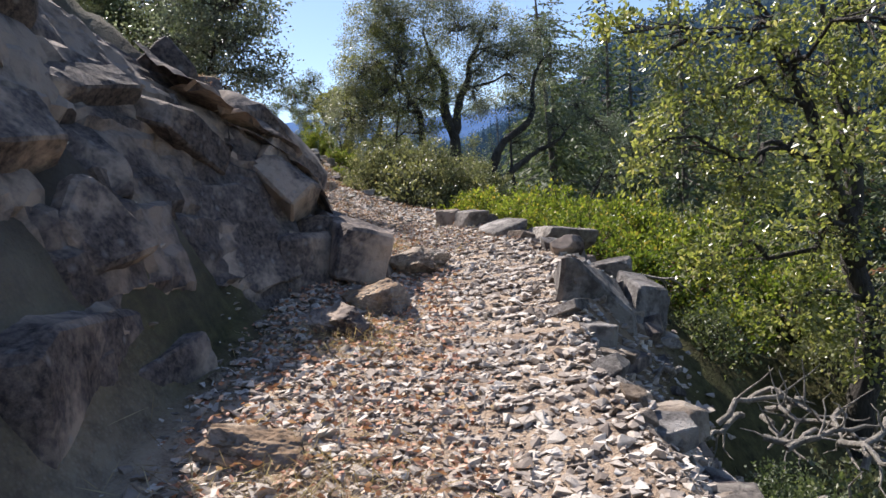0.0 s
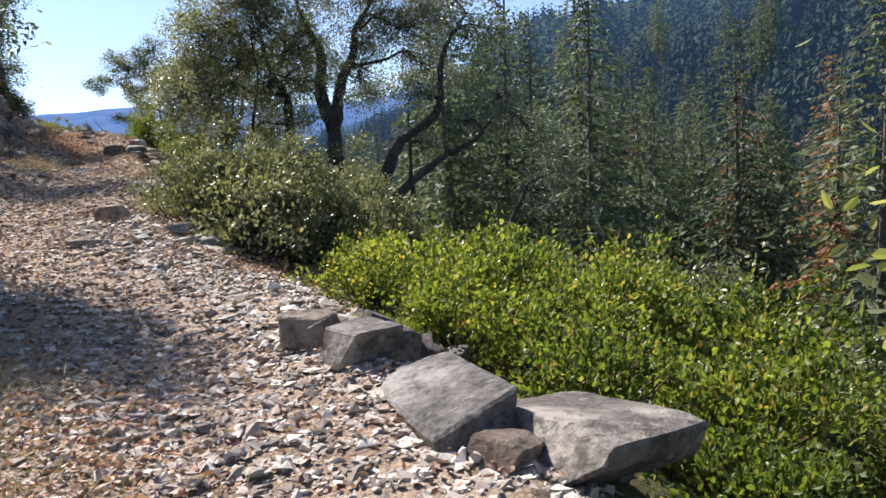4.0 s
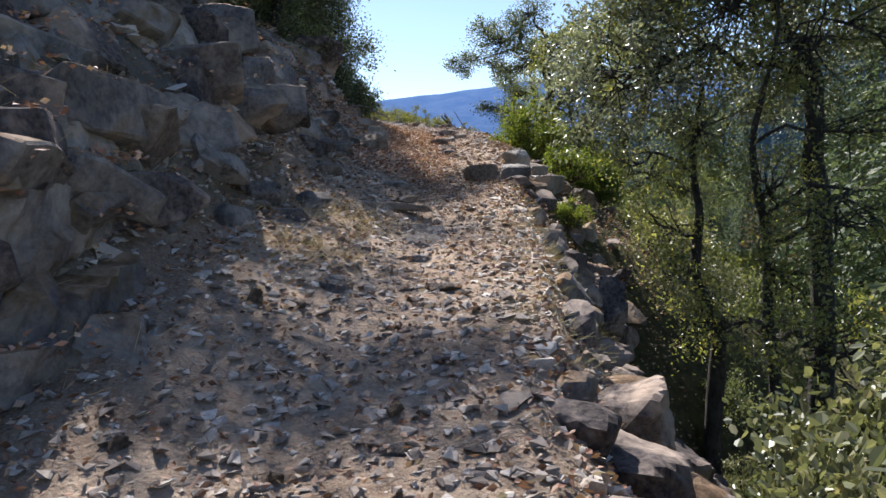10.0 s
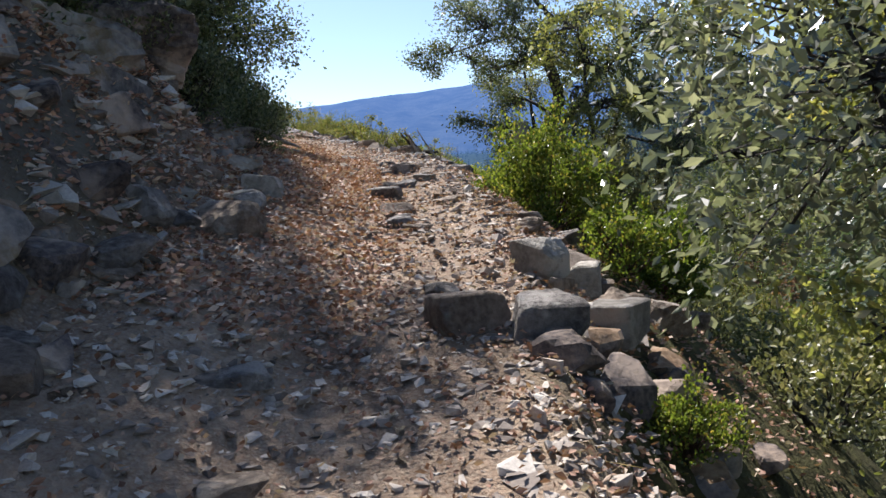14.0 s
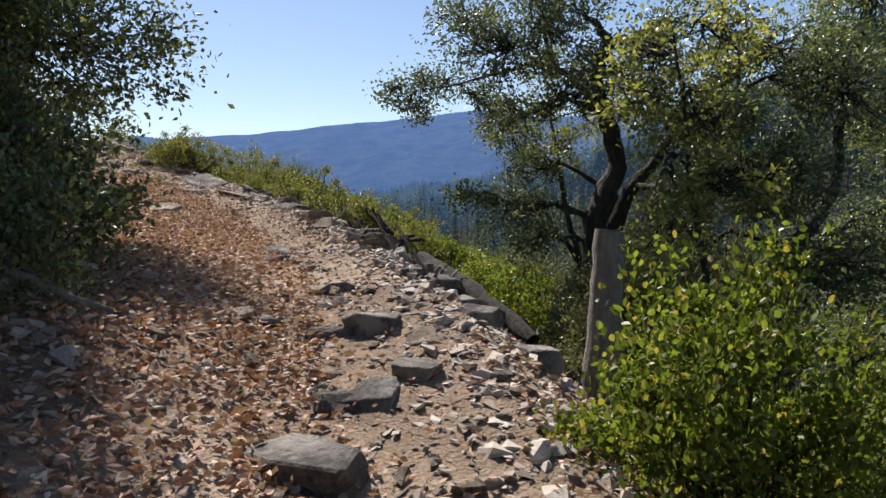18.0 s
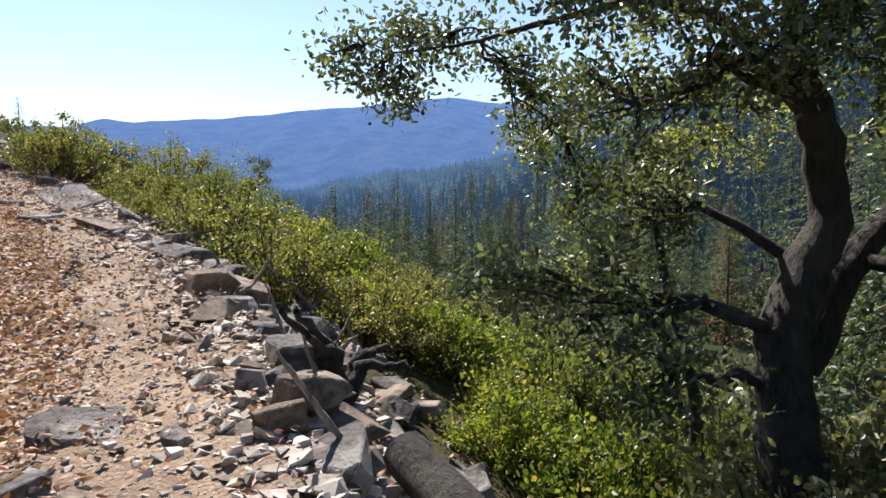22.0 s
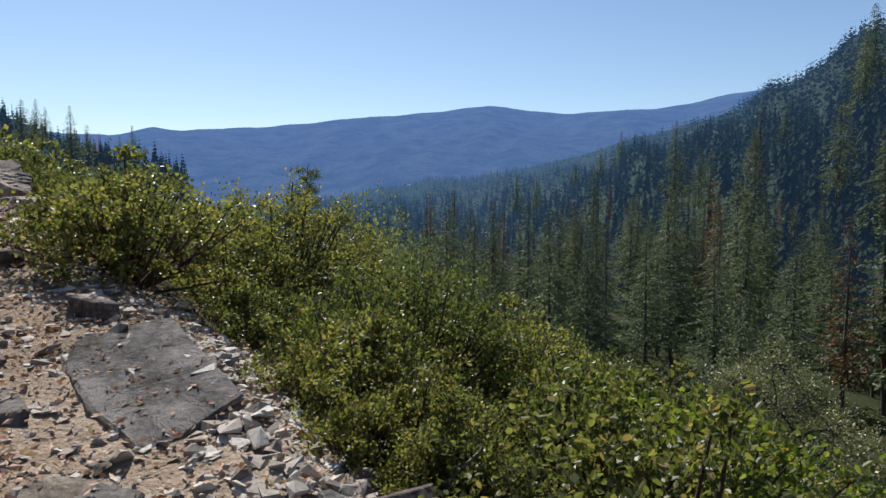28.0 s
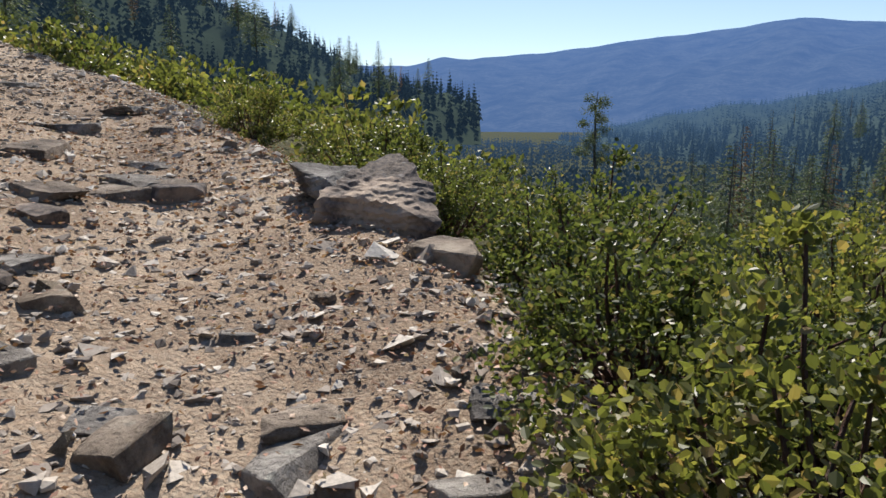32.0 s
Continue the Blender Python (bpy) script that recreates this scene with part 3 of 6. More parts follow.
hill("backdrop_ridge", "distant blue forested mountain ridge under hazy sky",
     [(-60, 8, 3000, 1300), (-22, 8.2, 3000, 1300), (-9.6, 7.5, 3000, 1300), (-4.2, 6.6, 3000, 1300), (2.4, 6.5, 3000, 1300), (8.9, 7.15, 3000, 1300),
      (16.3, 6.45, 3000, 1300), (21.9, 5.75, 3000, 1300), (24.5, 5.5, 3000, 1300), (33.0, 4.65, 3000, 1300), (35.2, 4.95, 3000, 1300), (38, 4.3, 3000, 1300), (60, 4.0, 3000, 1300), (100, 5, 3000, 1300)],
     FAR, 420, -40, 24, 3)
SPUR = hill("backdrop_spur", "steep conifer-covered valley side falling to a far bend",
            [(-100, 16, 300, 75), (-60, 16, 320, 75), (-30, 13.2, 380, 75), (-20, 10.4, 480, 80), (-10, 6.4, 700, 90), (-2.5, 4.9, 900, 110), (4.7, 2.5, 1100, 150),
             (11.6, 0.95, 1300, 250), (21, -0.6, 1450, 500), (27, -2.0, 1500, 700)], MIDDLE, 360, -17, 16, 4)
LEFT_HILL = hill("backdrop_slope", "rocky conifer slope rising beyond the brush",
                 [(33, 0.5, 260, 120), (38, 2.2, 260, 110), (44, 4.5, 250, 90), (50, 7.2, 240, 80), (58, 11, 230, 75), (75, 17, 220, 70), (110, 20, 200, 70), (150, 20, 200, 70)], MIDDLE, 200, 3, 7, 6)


# ---- plants ----
def oak(seed, label, trunks, blobs, leaf_mat, clumps=20, per=80, leaf=0.05, oval=False, bark=None, spread=0.17, name="oak_tree"):
    """An oak. trunks: lines of points with the radius at the foot; blobs: middle and radius of each mass of leaves, which branches reach from the trunks."""
    rng = np.random.default_rng(seed)
    bark = bark or BARK
    foot = np.array(trunks[0][0][0], float)
    root = tagged(new(name), label, "tree")
    root.location = foot
    spine, girth = [], []
    for pts, r0 in trunks:
        p = np.array(pts, float) - foot
        q = np.linspace(0, 1, len(p))
        t = np.linspace(0, 1, 6 * len(p))
        line = np.stack([np.interp(t, q, p[:, k]) for k in range(3)], 1)
        for _ in range(3):
            line[1:-1] = (line[:-2] + 2 * line[1:-1] + line[2:]) / 4
        line[1:] += rng.normal(size=(len(t) - 1, 3)) * r0 * 0.07
        line[1:] += 0.35 * r0 * np.sin(t[1:, None] * [17.0, 13.0, 5.0] + rng.uniform(0, 6, 3))
        rad = r0 * (1 - 0.86 * t) * (1 + 0.07 * np.sin(t * 31 + seed))
        rad[:3] *= [1.35, 1.15, 1.05]
        part("trunk", mesh_np("trunk", *tube(line, rad, 10), bark, True), root)
        spine.append(line)
        girth.append(rad)
    spine, girth = np.concatenate(spine), np.concatenate(girth)
    twigs, cs, ways = [], [], []
    for bx, by, bz, br in blobs:
        mid = np.array([bx, by, bz]) - foot
        k = int(np.argmin(np.linalg.norm((spine - mid) * [1, 1, 1.5], axis=1) + 0.6 * np.maximum(spine[:, 2] - mid[2], 0)))
        t = np.linspace(0, 1, 9)[:, None]
        sag = np.array([0, 0, 0.25 * br]) + rng.normal(size=3) * 0.18 * br
        span = np.linalg.norm(mid - spine[k])
        arm = spine[k] * (1 - t) + mid * t + sag * np.sin(np.pi * t) + (rng.normal(size=(9, 3)) * 0.035 + 0.06 * np.sin(t * rng.uniform(5, 9, 3) + rng.uniform(0, 6, 3))) * span * np.sin(np.pi * t)
        part("limb", mesh_np("limb", *tube(arm, np.linspace(min(girth[k] * 0.6, 0.03 + 0.03 * br), 0.012, 9), 7), bark, True), root)
        n = max(6, int(clumps * (br / 0.7) ** 1.6))
        p = mid + unit(rng.normal(size=(n, 3))) * (br * rng.uniform(0.35, 1.12, (n, 1)) ** 0.7) * [[1, 1, 0.85]]
        for q in p:
            s = arm[rng.integers(4, 9)]
            u = np.linspace(0, 1, 5)[:, None]
            twigs.append(tube(s * (1 - u) + q * u + rng.normal(size=(5, 3)) * 0.06 * br * np.sin(np.pi * u), np.linspace(0.014, 0.004, 5), 3))
        cs.append(p)
        ways.append(p - mid)
    tagged(part("twig", mesh_np("twig", *join(twigs), bark, True), root), kind="stuff")
    pos, way = np.concatenate(cs), unit(np.concatenate(ways))
    c = np.repeat(pos, per, 0)
    n = len(c)
    size = np.repeat(rng.uniform(0.6, 1.3, len(pos)), per)[:, None]
    c = c + rng.normal(size=(n, 3)) * spread * size * [[1, 1, 0.75]]
    d = np.repeat(way, per, 0) * 0.5 + rng.normal(size=(n, 3)) * 0.8
    tagged(part("crown", mesh_np("crown", *leaf_quads(rng, c, d, leaf, leaf * 0.52, oval=oval), leaf_mat), root), kind="stuff")
    return root


def bush_parts(seed, wide, tall, clumps, per, leaf, leaf_mat, bark, name="shrub", upright=0.55, stems=9, ratio=0.62, fill=0.55, oval=True, split=0, tight=0.075, bare=0.0):
    """A shrub: stems from one root and leaves in clumps near an uneven dome."""
    rng = np.random.default_rng(seed)
    root = new(name)
    az = rng.uniform(0, 6.283, clumps)
    el = np.arcsin(rng.uniform(bare, 1.0, clumps) ** 0.8)
    rr = rng.uniform(fill, 1.0, clumps) * (1 + 0.22 * np.sin(az * 3 + seed) * np.cos(el) + 0.12 * np.sin(az * 7 + 2 * seed))
    pos = np.stack([np.cos(az) * np.cos(el) * rr * wide / 2, np.sin(az) * np.cos(el) * rr * wide / 2, 0.10 * tall + np.sin(el) * rr * tall * 0.9], 1)
    pos[:, 2] *= 1 + 0.07 * rng.normal(size=clumps)
    tubes = []
    for p in pos[rng.permutation(clumps)[:stems * 4]]:
        t = np.linspace(0, 1, 5)[:, None]
        mid = p * [[0.45, 0.45, 0.35]] + rng.normal(size=3) * 0.06
        line = 2 * t * (1 - t) * mid + t ** 2 * p + rng.normal(size=(5, 3)) * 0.02 * t
        tubes.append(tube(line, np.linspace(0.016, 0.005, 5) * (0.6 + wide * 0.4), 3))
    if split:
        for tb in tubes[:split]:
            part("stem", mesh_np("stem", *tb, bark, True), root)
        tubes = tubes[split:]
    tagged(part("branchwork", mesh_np("branchwork", *join(tubes), bark, True), root), kind="stuff")
    c = np.repeat(pos, per, 0)
    n = len(c)
    size = np.repeat(rng.uniform(0.6, 1.4, clumps), per)[:, None]
    c = c + rng.normal(size=(n, 3)) * [[1, 1, 0.85]] * tight * size * max(wide, 0.6)
    c[:, 2] = np.maximum(c[:, 2], 0.02)
    d = rng.normal(size=(n, 3)) * 0.6 + [[0, 0, upright]] + unit(c) * 0.35
    tagged(part("foliage", mesh_np("foliage", *leaf_quads(rng, c, d, leaf, leaf * ratio, oval=oval), leaf_mat), root), kind="stuff")
    return root


def place(thing, x, y, rz, s, label="", z=None, sink=0.05):
    ob = copy_thing(thing, pose(x, y, (ground_z(x, y) if z is None else z) - sink, 0, 0, rz))
    ob.scale = (s, s, s * random.uniform(0.9, 1.1))
    if label:
        ob["label"] = label
    return ob


def away(*obs):
    """Takes the pattern plants out of the scene once their copies stand."""
    for ob in obs:
        for o in (*ob.children_recursive, ob):
            bpy.data.objects.remove(o)


# manzanita beside the trail: bright, upright oval leaves on red stems
MANZ = [tagged(bush_parts(20 + k, 1.3, 0.85, 62, 50, 0.05, MANZ_LEAF, BARK_RED, "manzanita_bush", tight=0.055, split=6, ratio=0.7), "bright green manzanita bush with red stems beside the trail", "bush", "manzanita by the trail") for k in range(4)]
for x, y, s in ((1.9, 9.7, 0.95), (1.2, 10.7, 0.9), (2.2, 11.0, 1.2), (0.7, 11.8, 0.85), (1.7, 12.2, 1.15), (2.9, 9.8, 1.2), (3.2, 12.0, 1.35), (1.0, 12.6, 0.7),
                (1.0, 13.3, 1.05), (2.5, 13.6, 1.3), (3.9, 13.4, 1.4), (3.8, 10.8, 1.3), (2.4, 8.6, 0.9), (4.8, 12.0, 1.4), (3.6, 8.9, 1.1), (5.2, 10.2, 1.3), (1.7, 14.4, 1.1), (3.2, 15.0, 1.3)):
    place(random.choice(MANZ), x, y, random.uniform(0, 360), s)
TALL = [tagged(bush_parts(30 + k, 1.6, 1.25, 130, 120, 0.042, MANZ_LEAF, BARK_RED, "manzanita_bush", tight=0.05, split=14, ratio=0.7), "tall bright green manzanita bush with bare red stems", "bush", "manzanita by the trail") for k in range(2)]
place(TALL[0], -4.35, 27.55, 40, 0.96)
place(TALL[1], -3.1, 27.5, 140, 0.75)
place(MANZ[1], -3.5, 26.4, 10, 0.8)
place(MANZ[2], -3.15, 23.5, 10, 0.5, label="low green shrub overhanging the undercut trail edge")
# scrub oak on the drop beside the narrow bend
SCRUB = [tagged(bush_parts(40 + k, 2.3, 1.8, 150, 150, 0.042, SCRUB_LEAF, BARK, "scrub_oak_bush", upright=0.2, stems=16, tight=0.036, fill=0.62, ratio=0.66, bare=0.36), "dense grey-green scrub oak bush with small leaves", "bush", "scrub oaks") for k in range(2)]
for k, (x, y, s) in enumerate(((-1.0, 15.7, 1.0), (0.1, 16.2, 1.3), (-0.9, 17.2, 0.95), (0.9, 15.6, 1.0))):
    place(SCRUB[k % 2], x, y, 70 * k, s, sink=0.3)


def down(line, z):
    """The same trunk line with its foot let down to the ground."""
    x, y, _ = line[0]
    return [(x, y, min(line[0][2], ground_z(x, y)) - 0.15)] + list(line[1:] if line[0][2] - ground_z(x, y) < 0.3 else line)


oak(1, "canyon live oak with dark contorted trunks beyond the bend",
    [(down([(0.8, 22.6, 2.3), (0.7, 22.7, 3.9), (0.6, 22.8, 5.0), (0.5, 22.9, 5.8), (0.0, 23.0, 6.9)], 0), 0.24), ([(0.8, 22.7, 3.5), (1.2, 22.8, 4.7), (1.5, 22.9, 5.6), (1.8, 22.9, 6.3), (2.3, 23.0, 7.1)], 0.15),
     (down([(-0.1, 23.2, 2.6), (-0.2, 23.2, 3.5), (-0.3, 23.3, 4.4), (-0.6, 23.3, 5.1), (-0.9, 23.4, 6.4), (-1.1, 23.5, 7.2)], 0), 0.16)],
    [(-2.5, 22.8, 4.3, 1.1), (-1.2, 23.4, 5.1, 1.2), (-2.0, 22.9, 5.6, 1.0), (-0.5, 23.8, 4.2, 0.9), (1.9, 22.9, 5.6, 0.6), (2.8, 22.9, 5.7, 0.75), (1.1, 23.0, 6.8, 1.1), (-0.6, 23.0, 6.7, 1.3),
     (0.3, 24.4, 5.2, 0.9), (-1.5, 23.0, 7.0, 1.1), (2.5, 23.0, 6.7, 0.9), (0.8, 22.9, 8.0, 1.2), (-1.0, 23.0, 8.0, 1.1), (1.6, 23.4, 4.6, 0.9), (0.2, 23.2, 5.6, 0.8), (3.2, 23.2, 6.0, 0.8), (3.4, 23.4, 4.8, 0.7)], OAK_LEAF, 30, 100, 0.068, spread=0.19)
oak(2, "leaning dark oak with crooked low limbs below the trail",
    [(down([(1.1, 20.4, 0.2), (1.6, 20.5, 1.3), (1.8, 20.6, 2.3), (2.3, 20.6, 2.9), (3.0, 20.7, 3.4), (3.1, 20.8, 4.3), (3.4, 20.8, 5.0), (3.8, 20.9, 5.7)], 0), 0.19), ([(1.4, 20.5, 0.9), (2.2, 20.6, 2.0), (3.1, 20.6, 2.5), (3.8, 20.6, 2.8), (4.5, 20.7, 3.5)], 0.13),
     (down([(2.3, 20.9, 0.1), (2.5, 21.0, 1.3), (2.4, 21.1, 2.8), (2.5, 21.2, 3.7)], 0), 0.10), (down([(4.7, 21.4, 0.3), (4.9, 21.5, 1.2), (5.3, 21.5, 1.9), (6.2, 21.6, 2.2)], 0), 0.10)],
    [(4.4, 20.7, 3.7, 0.55), (2.6, 20.7, 3.9, 0.5), (3.8, 20.8, 5.1, 0.55), (4.6, 20.8, 5.2, 0.45), (5.4, 21.6, 3.1, 0.6), (6.2, 21.6, 2.5, 0.6), (3.6, 20.7, 3.2, 0.4), (2.8, 21.6, 2.8, 0.45), (5.7, 21.5, 1.6, 0.55), (3.4, 20.9, 6.0, 0.7)], OAK_LEAF, 30, 90, 0.06)
oak(3, "sunlit live oak with drooping leafy sprays below the edge",
    [(down([(4.9, 8.1, -0.2), (4.9, 8.1, 0.8), (4.8, 8.3, 2.7), (4.6, 8.3, 3.9)], 0), 0.17), ([(4.9, 8.1, 0.3), (4.5, 7.8, 1.2), (4.1, 7.9, 2.5), (3.7, 7.9, 3.3)], 0.12)],
    [(2.9, 7.4, 2.1, 0.6), (4.1, 7.9, 2.4, 0.7), (2.6, 7.5, 2.8, 0.45), (4.7, 7.9, 1.7, 0.7), (3.2, 7.4, 1.3, 0.5), (4.3, 7.8, 0.6, 0.65), (3.6, 7.5, 3.0, 0.6), (5.1, 8.2, 2.9, 0.75), (2.2, 7.2, 1.7, 0.26),
     (2.8, 7.3, 0.5, 0.45), (3.7, 7.6, -0.2, 0.5), (2.1, 7.5, 3.0, 0.3), (4.7, 7.7, -0.5, 0.6), (3.6, 6.2, 1.6, 0.4), (4.2, 6.2, 2.6, 0.5)], OAK_LIT, 20, 60, 0.072, True, spread=0.12)
oak(4, "live oak leaning out from the top of the bank",
    [(down([(-4.6, 12.9, 3.2), (-4.3, 12.9, 3.6), (-3.9, 13.0, 4.2), (-3.6, 13.0, 5.0)], 0), 0.13)],
    [(-3.2, 12.7, 4.3, 0.7), (-3.8, 13.2, 5.0, 0.8), (-2.8, 12.6, 3.8, 0.45), (-3.7, 13.1, 3.8, 0.55), (-4.4, 13.4, 5.5, 0.9), (-3.2, 12.7, 5.2, 0.8), (-4.6, 12.4, 4.4, 0.7)], OAK_LEAF, 30, 80, 0.07)
oak(6, "twin-trunked live oak with limbs reaching over the trail edge",
    [(down([(-4.85, 32.5, 3.0), (-4.87, 32.5, 3.9), (-4.8, 32.6, 4.7), (-4.7, 32.7, 5.2), (-4.8, 32.7, 5.9), (-4.75, 32.8, 6.6), (-5.1, 32.75, 7.0)], 0), 0.22), ([(-4.75, 32.8, 4.4), (-4.4, 32.9, 5.0), (-4.1, 33.0, 5.5), (-3.5, 33.2, 6.1), (-2.7, 33.3, 6.8)], 0.10),
     (down([(-4.2, 33.2, 3.2), (-4.1, 33.3, 3.7), (-3.7, 33.4, 4.3), (-3.6, 33.5, 5.2)], 0), 0.14), ([(-4.8, 32.7, 5.8), (-5.2, 32.9, 6.3), (-5.6, 33.1, 6.5), (-6.1, 33.3, 6.45), (-6.6, 33.4, 6.35), (-7.2, 33.4, 6.3)], 0.045)],
    [(-7.5, 33.3, 6.3, 0.16), (-7.3, 33.4, 6.15, 0.18), (-7.1, 33.4, 6.4, 0.2), (-6.8, 33.6, 6.4, 0.24), (-6.5, 33.7, 6.25, 0.26), (-7.2, 33.5, 6.05, 0.15), (-6.2, 33.95, 6.0, 0.3), (-6.0, 34.5, 5.6, 0.26),
     (-6.0, 32.3, 6.5, 0.45), (-5.4, 32.5, 6.7, 0.5), (-5.2, 32.5, 6.1, 0.42), (-5.7, 32.4, 5.8, 0.34), (-4.6, 32.6, 6.3, 0.5), (-4.1, 32.7, 6.6, 0.5), (-4.2, 32.6, 5.8, 0.45), (-6.4, 32.6, 6.9, 0.45), (-3.4, 33.3, 5.9, 0.6),
     (-5.2, 32.6, 7.2, 0.6), (-5.6, 32.9, 5.2, 0.34), (-3.3, 33.7, 5.0, 0.6), (-3.9, 33.6, 4.5, 0.5), (-3.2, 32.2, 5.0, 0.55), (-3.0, 32.4, 6.4, 0.7), (-5.9, 32.4, 4.7, 0.3), (-6.3, 32.5, 4.9, 0.26), (-5.5, 32.3, 4.4, 0.3), (-3.7, 31.9, 5.6, 0.45), (-3.0, 31.6, 5.0, 0.5), (-2.4, 31.9, 5.8, 0.55), (-2.6, 31.5, 4.2, 0.5)], OAK_SHADED, 52, 70, 0.05, True, spread=0.11)
oak(7, "leaning dark-trunked oak below the trail",
    [(down([(-3.0, 32.2, 2.6), (-2.8, 32.9, 3.9), (-2.3, 33.1, 4.9), (-2.0, 33.3, 6.2), (-1.8, 33.5, 7.0)], 0), 0.17)],
    [(-2.1, 33.3, 6.4, 0.5), (-1.5, 33.4, 5.7, 0.6), (-1.8, 33.5, 7.0, 0.7), (-2.5, 33.2, 5.9, 0.35), (-1.5, 33.3, 4.2, 0.6), (-1.8, 33.1, 3.0, 0.7), (-1.0, 32.0, 4.0, 0.8), (-0.8, 33.5, 2.4, 0.8)], OAK_LIT, 40, 110, 0.05)
oak(8, "thick sunlit live oak crowding the downhill edge",
    [(down([(-1.3, 22.7, 1.0), (-1.5, 22.8, 1.9), (-1.6, 22.9, 3.0), (-1.4, 23.0, 4.5)], 0), 0.12), (down([(-0.7, 22.4, 0.6), (-0.8, 22.4, 2.0), (-1.0, 22.2, 3.3), (-0.8, 22.0, 4.8)], 0), 0.10)],
    [(-2.3, 22.9, 3.2, 0.45), (-2.0, 22.7, 2.5, 0.45), (-2.2, 23.0, 4.2, 0.45), (-1.5, 22.5, 3.6, 0.7), (-1.3, 22.4, 4.8, 0.7), (-0.8, 22.0, 2.9, 0.6), (-0.5, 21.8, 4.3, 0.7), (-2.2, 23.2, 5.1, 0.55), (0.2, 21.4, 3.4, 0.6), (-1.9, 22.2, 1.9, 0.45), (-1.4, 21.9, 1.4, 0.55), (-0.9, 21.5, 2.0, 0.6), (-0.3, 21.0, 1.4, 0.7), (-0.4, 21.2, 2.6, 0.6), (-2.6, 23.6, 4.8, 0.5), (-2.4, 23.4, 5.8, 0.6), (-1.6, 22.8, 5.8, 0.8), (-0.6, 22.2, 5.8, 0.8), (-1.0, 22.6, 6.6, 0.8), (0.2, 22.0, 5.2, 0.8), (0.6, 21.6, 4.4, 0.7), (0.5, 21.4, 2.4, 0.7)], OAK_LIT, 22, 74, 0.05, True, spread=0.13)
oak(9, "low dark oak on the valley slope below the brush",
    [(down([(-6.1, 47.6, 0.6), (-6.4, 47.6, 1.4), (-6.8, 47.6, 2.3)], 0), 0.14)],
    [(-7.2, 47.6, 2.4, 0.75), (-6.4, 47.7, 2.3, 0.75), (-7.8, 47.4, 2.0, 0.6), (-5.8, 47.8, 1.7, 0.6), (-6.8, 47.7, 3.0, 0.55), (-7.6, 47.5, 2.7, 0.5)], SCRUB_LEAF, 24, 60, 0.06)
oak(12, "dark live oak hanging over the trail from the bank",
    [(down([(-8.2, 24.3, 4.4), (-8.0, 24.2, 5.6), (-7.6, 24.1, 6.9), (-7.2, 24.0, 8.0)], 0), 0.15), (down([(-8.4, 23.7, 4.4), (-7.9, 23.4, 5.8), (-7.2, 23.2, 6.9)], 0), 0.09)],
    [(-7.6, 24.3, 6.3, 0.8), (-7.0, 24.0, 7.2, 0.8), (-7.9, 24.6, 7.6, 0.9), (-6.7, 23.6, 6.5, 0.6), (-8.3, 24.0, 5.7, 0.8), (-6.3, 24.0, 7.4, 0.6), (-8.0, 23.2, 6.4, 0.8), (-7.3, 22.9, 7.6, 0.8), (-7.0, 22.6, 8.2, 0.7), (-8.6, 24.8, 6.6, 0.9)], OAK_SHADED, 15, 70, 0.06, spread=0.15)
# Crown hangs out of view; added to cast the dappled shade below.
oak(13, "dark live oak added on the bank top to shade the trail",
    [(down([(-8.9, 21.8, 4.6), (-8.4, 21.6, 6.0), (-7.6, 21.3, 7.2), (-6.6, 21.1, 8.1)], 0), 0.14), (down([(-9.1, 22.2, 4.6), (-8.6, 22.0, 6.4), (-8.2, 22.0, 8.0)], 0), 0.09)],
    [(-6.6, 21.0, 8.0, 0.8), (-7.4, 21.4, 7.4, 0.8), (-5.9, 20.8, 7.8, 0.6), (-7.0, 21.8, 8.6, 0.8), (-8.2, 21.9, 6.6, 0.8), (-6.3, 21.6, 8.7, 0.7), (-8.3, 21.7, 8.1, 0.9), (-5.8, 21.5, 8.3, 0.6), (-6.9, 20.4, 7.9, 0.6)], OAK_SHADED, 17, 75, 0.06, spread=0.15)
# Added for its shadow on the bank; upper crown stays out of view.
oak(14, "dark dense live oak added to shade the mossy outcrop",
    [(down([(-10.2, 29.0, 5.0), (-9.9, 28.9, 6.4), (-9.3, 28.7, 7.8)], 0), 0.14)],
    [(-9.4, 28.1, 7.2, 0.9), (-9.6, 29.2, 8.5, 0.9), (-8.9, 27.6, 7.5, 0.8), (-10.2, 28.4, 7.6, 0.9), (-9.2, 28.4, 6.3, 0.8), (-10.0, 29.6, 7.0, 0.9)], OAK_SHADED, 34, 100, 0.06, spread=0.18)
oak(15, "slender sunlit oak holding leafy sprays beside the trail edge",
    [(down([(-4.9, 34.0, 2.6), (-5.1, 34.1, 4.0), (-5.4, 34.3, 5.4), (-5.5, 34.4, 6.3)], 0), 0.07), ([(-5.1, 34.1, 4.0), (-5.6, 34.0, 4.7), (-6.0, 34.2, 5.2)], 0.04)],
    [(-6.2, 34.4, 5.9, 0.3), (-5.9, 34.2, 5.3, 0.32), (-5.6, 34.6, 6.1, 0.36), (-5.7, 34.0, 4.7, 0.34), (-5.2, 34.0, 5.5, 0.45), (-5.4, 34.3, 6.6, 0.42), (-4.7, 34.2, 6.0, 0.5)], OAK_LIT, 44, 60, 0.042, True, spread=0.1)
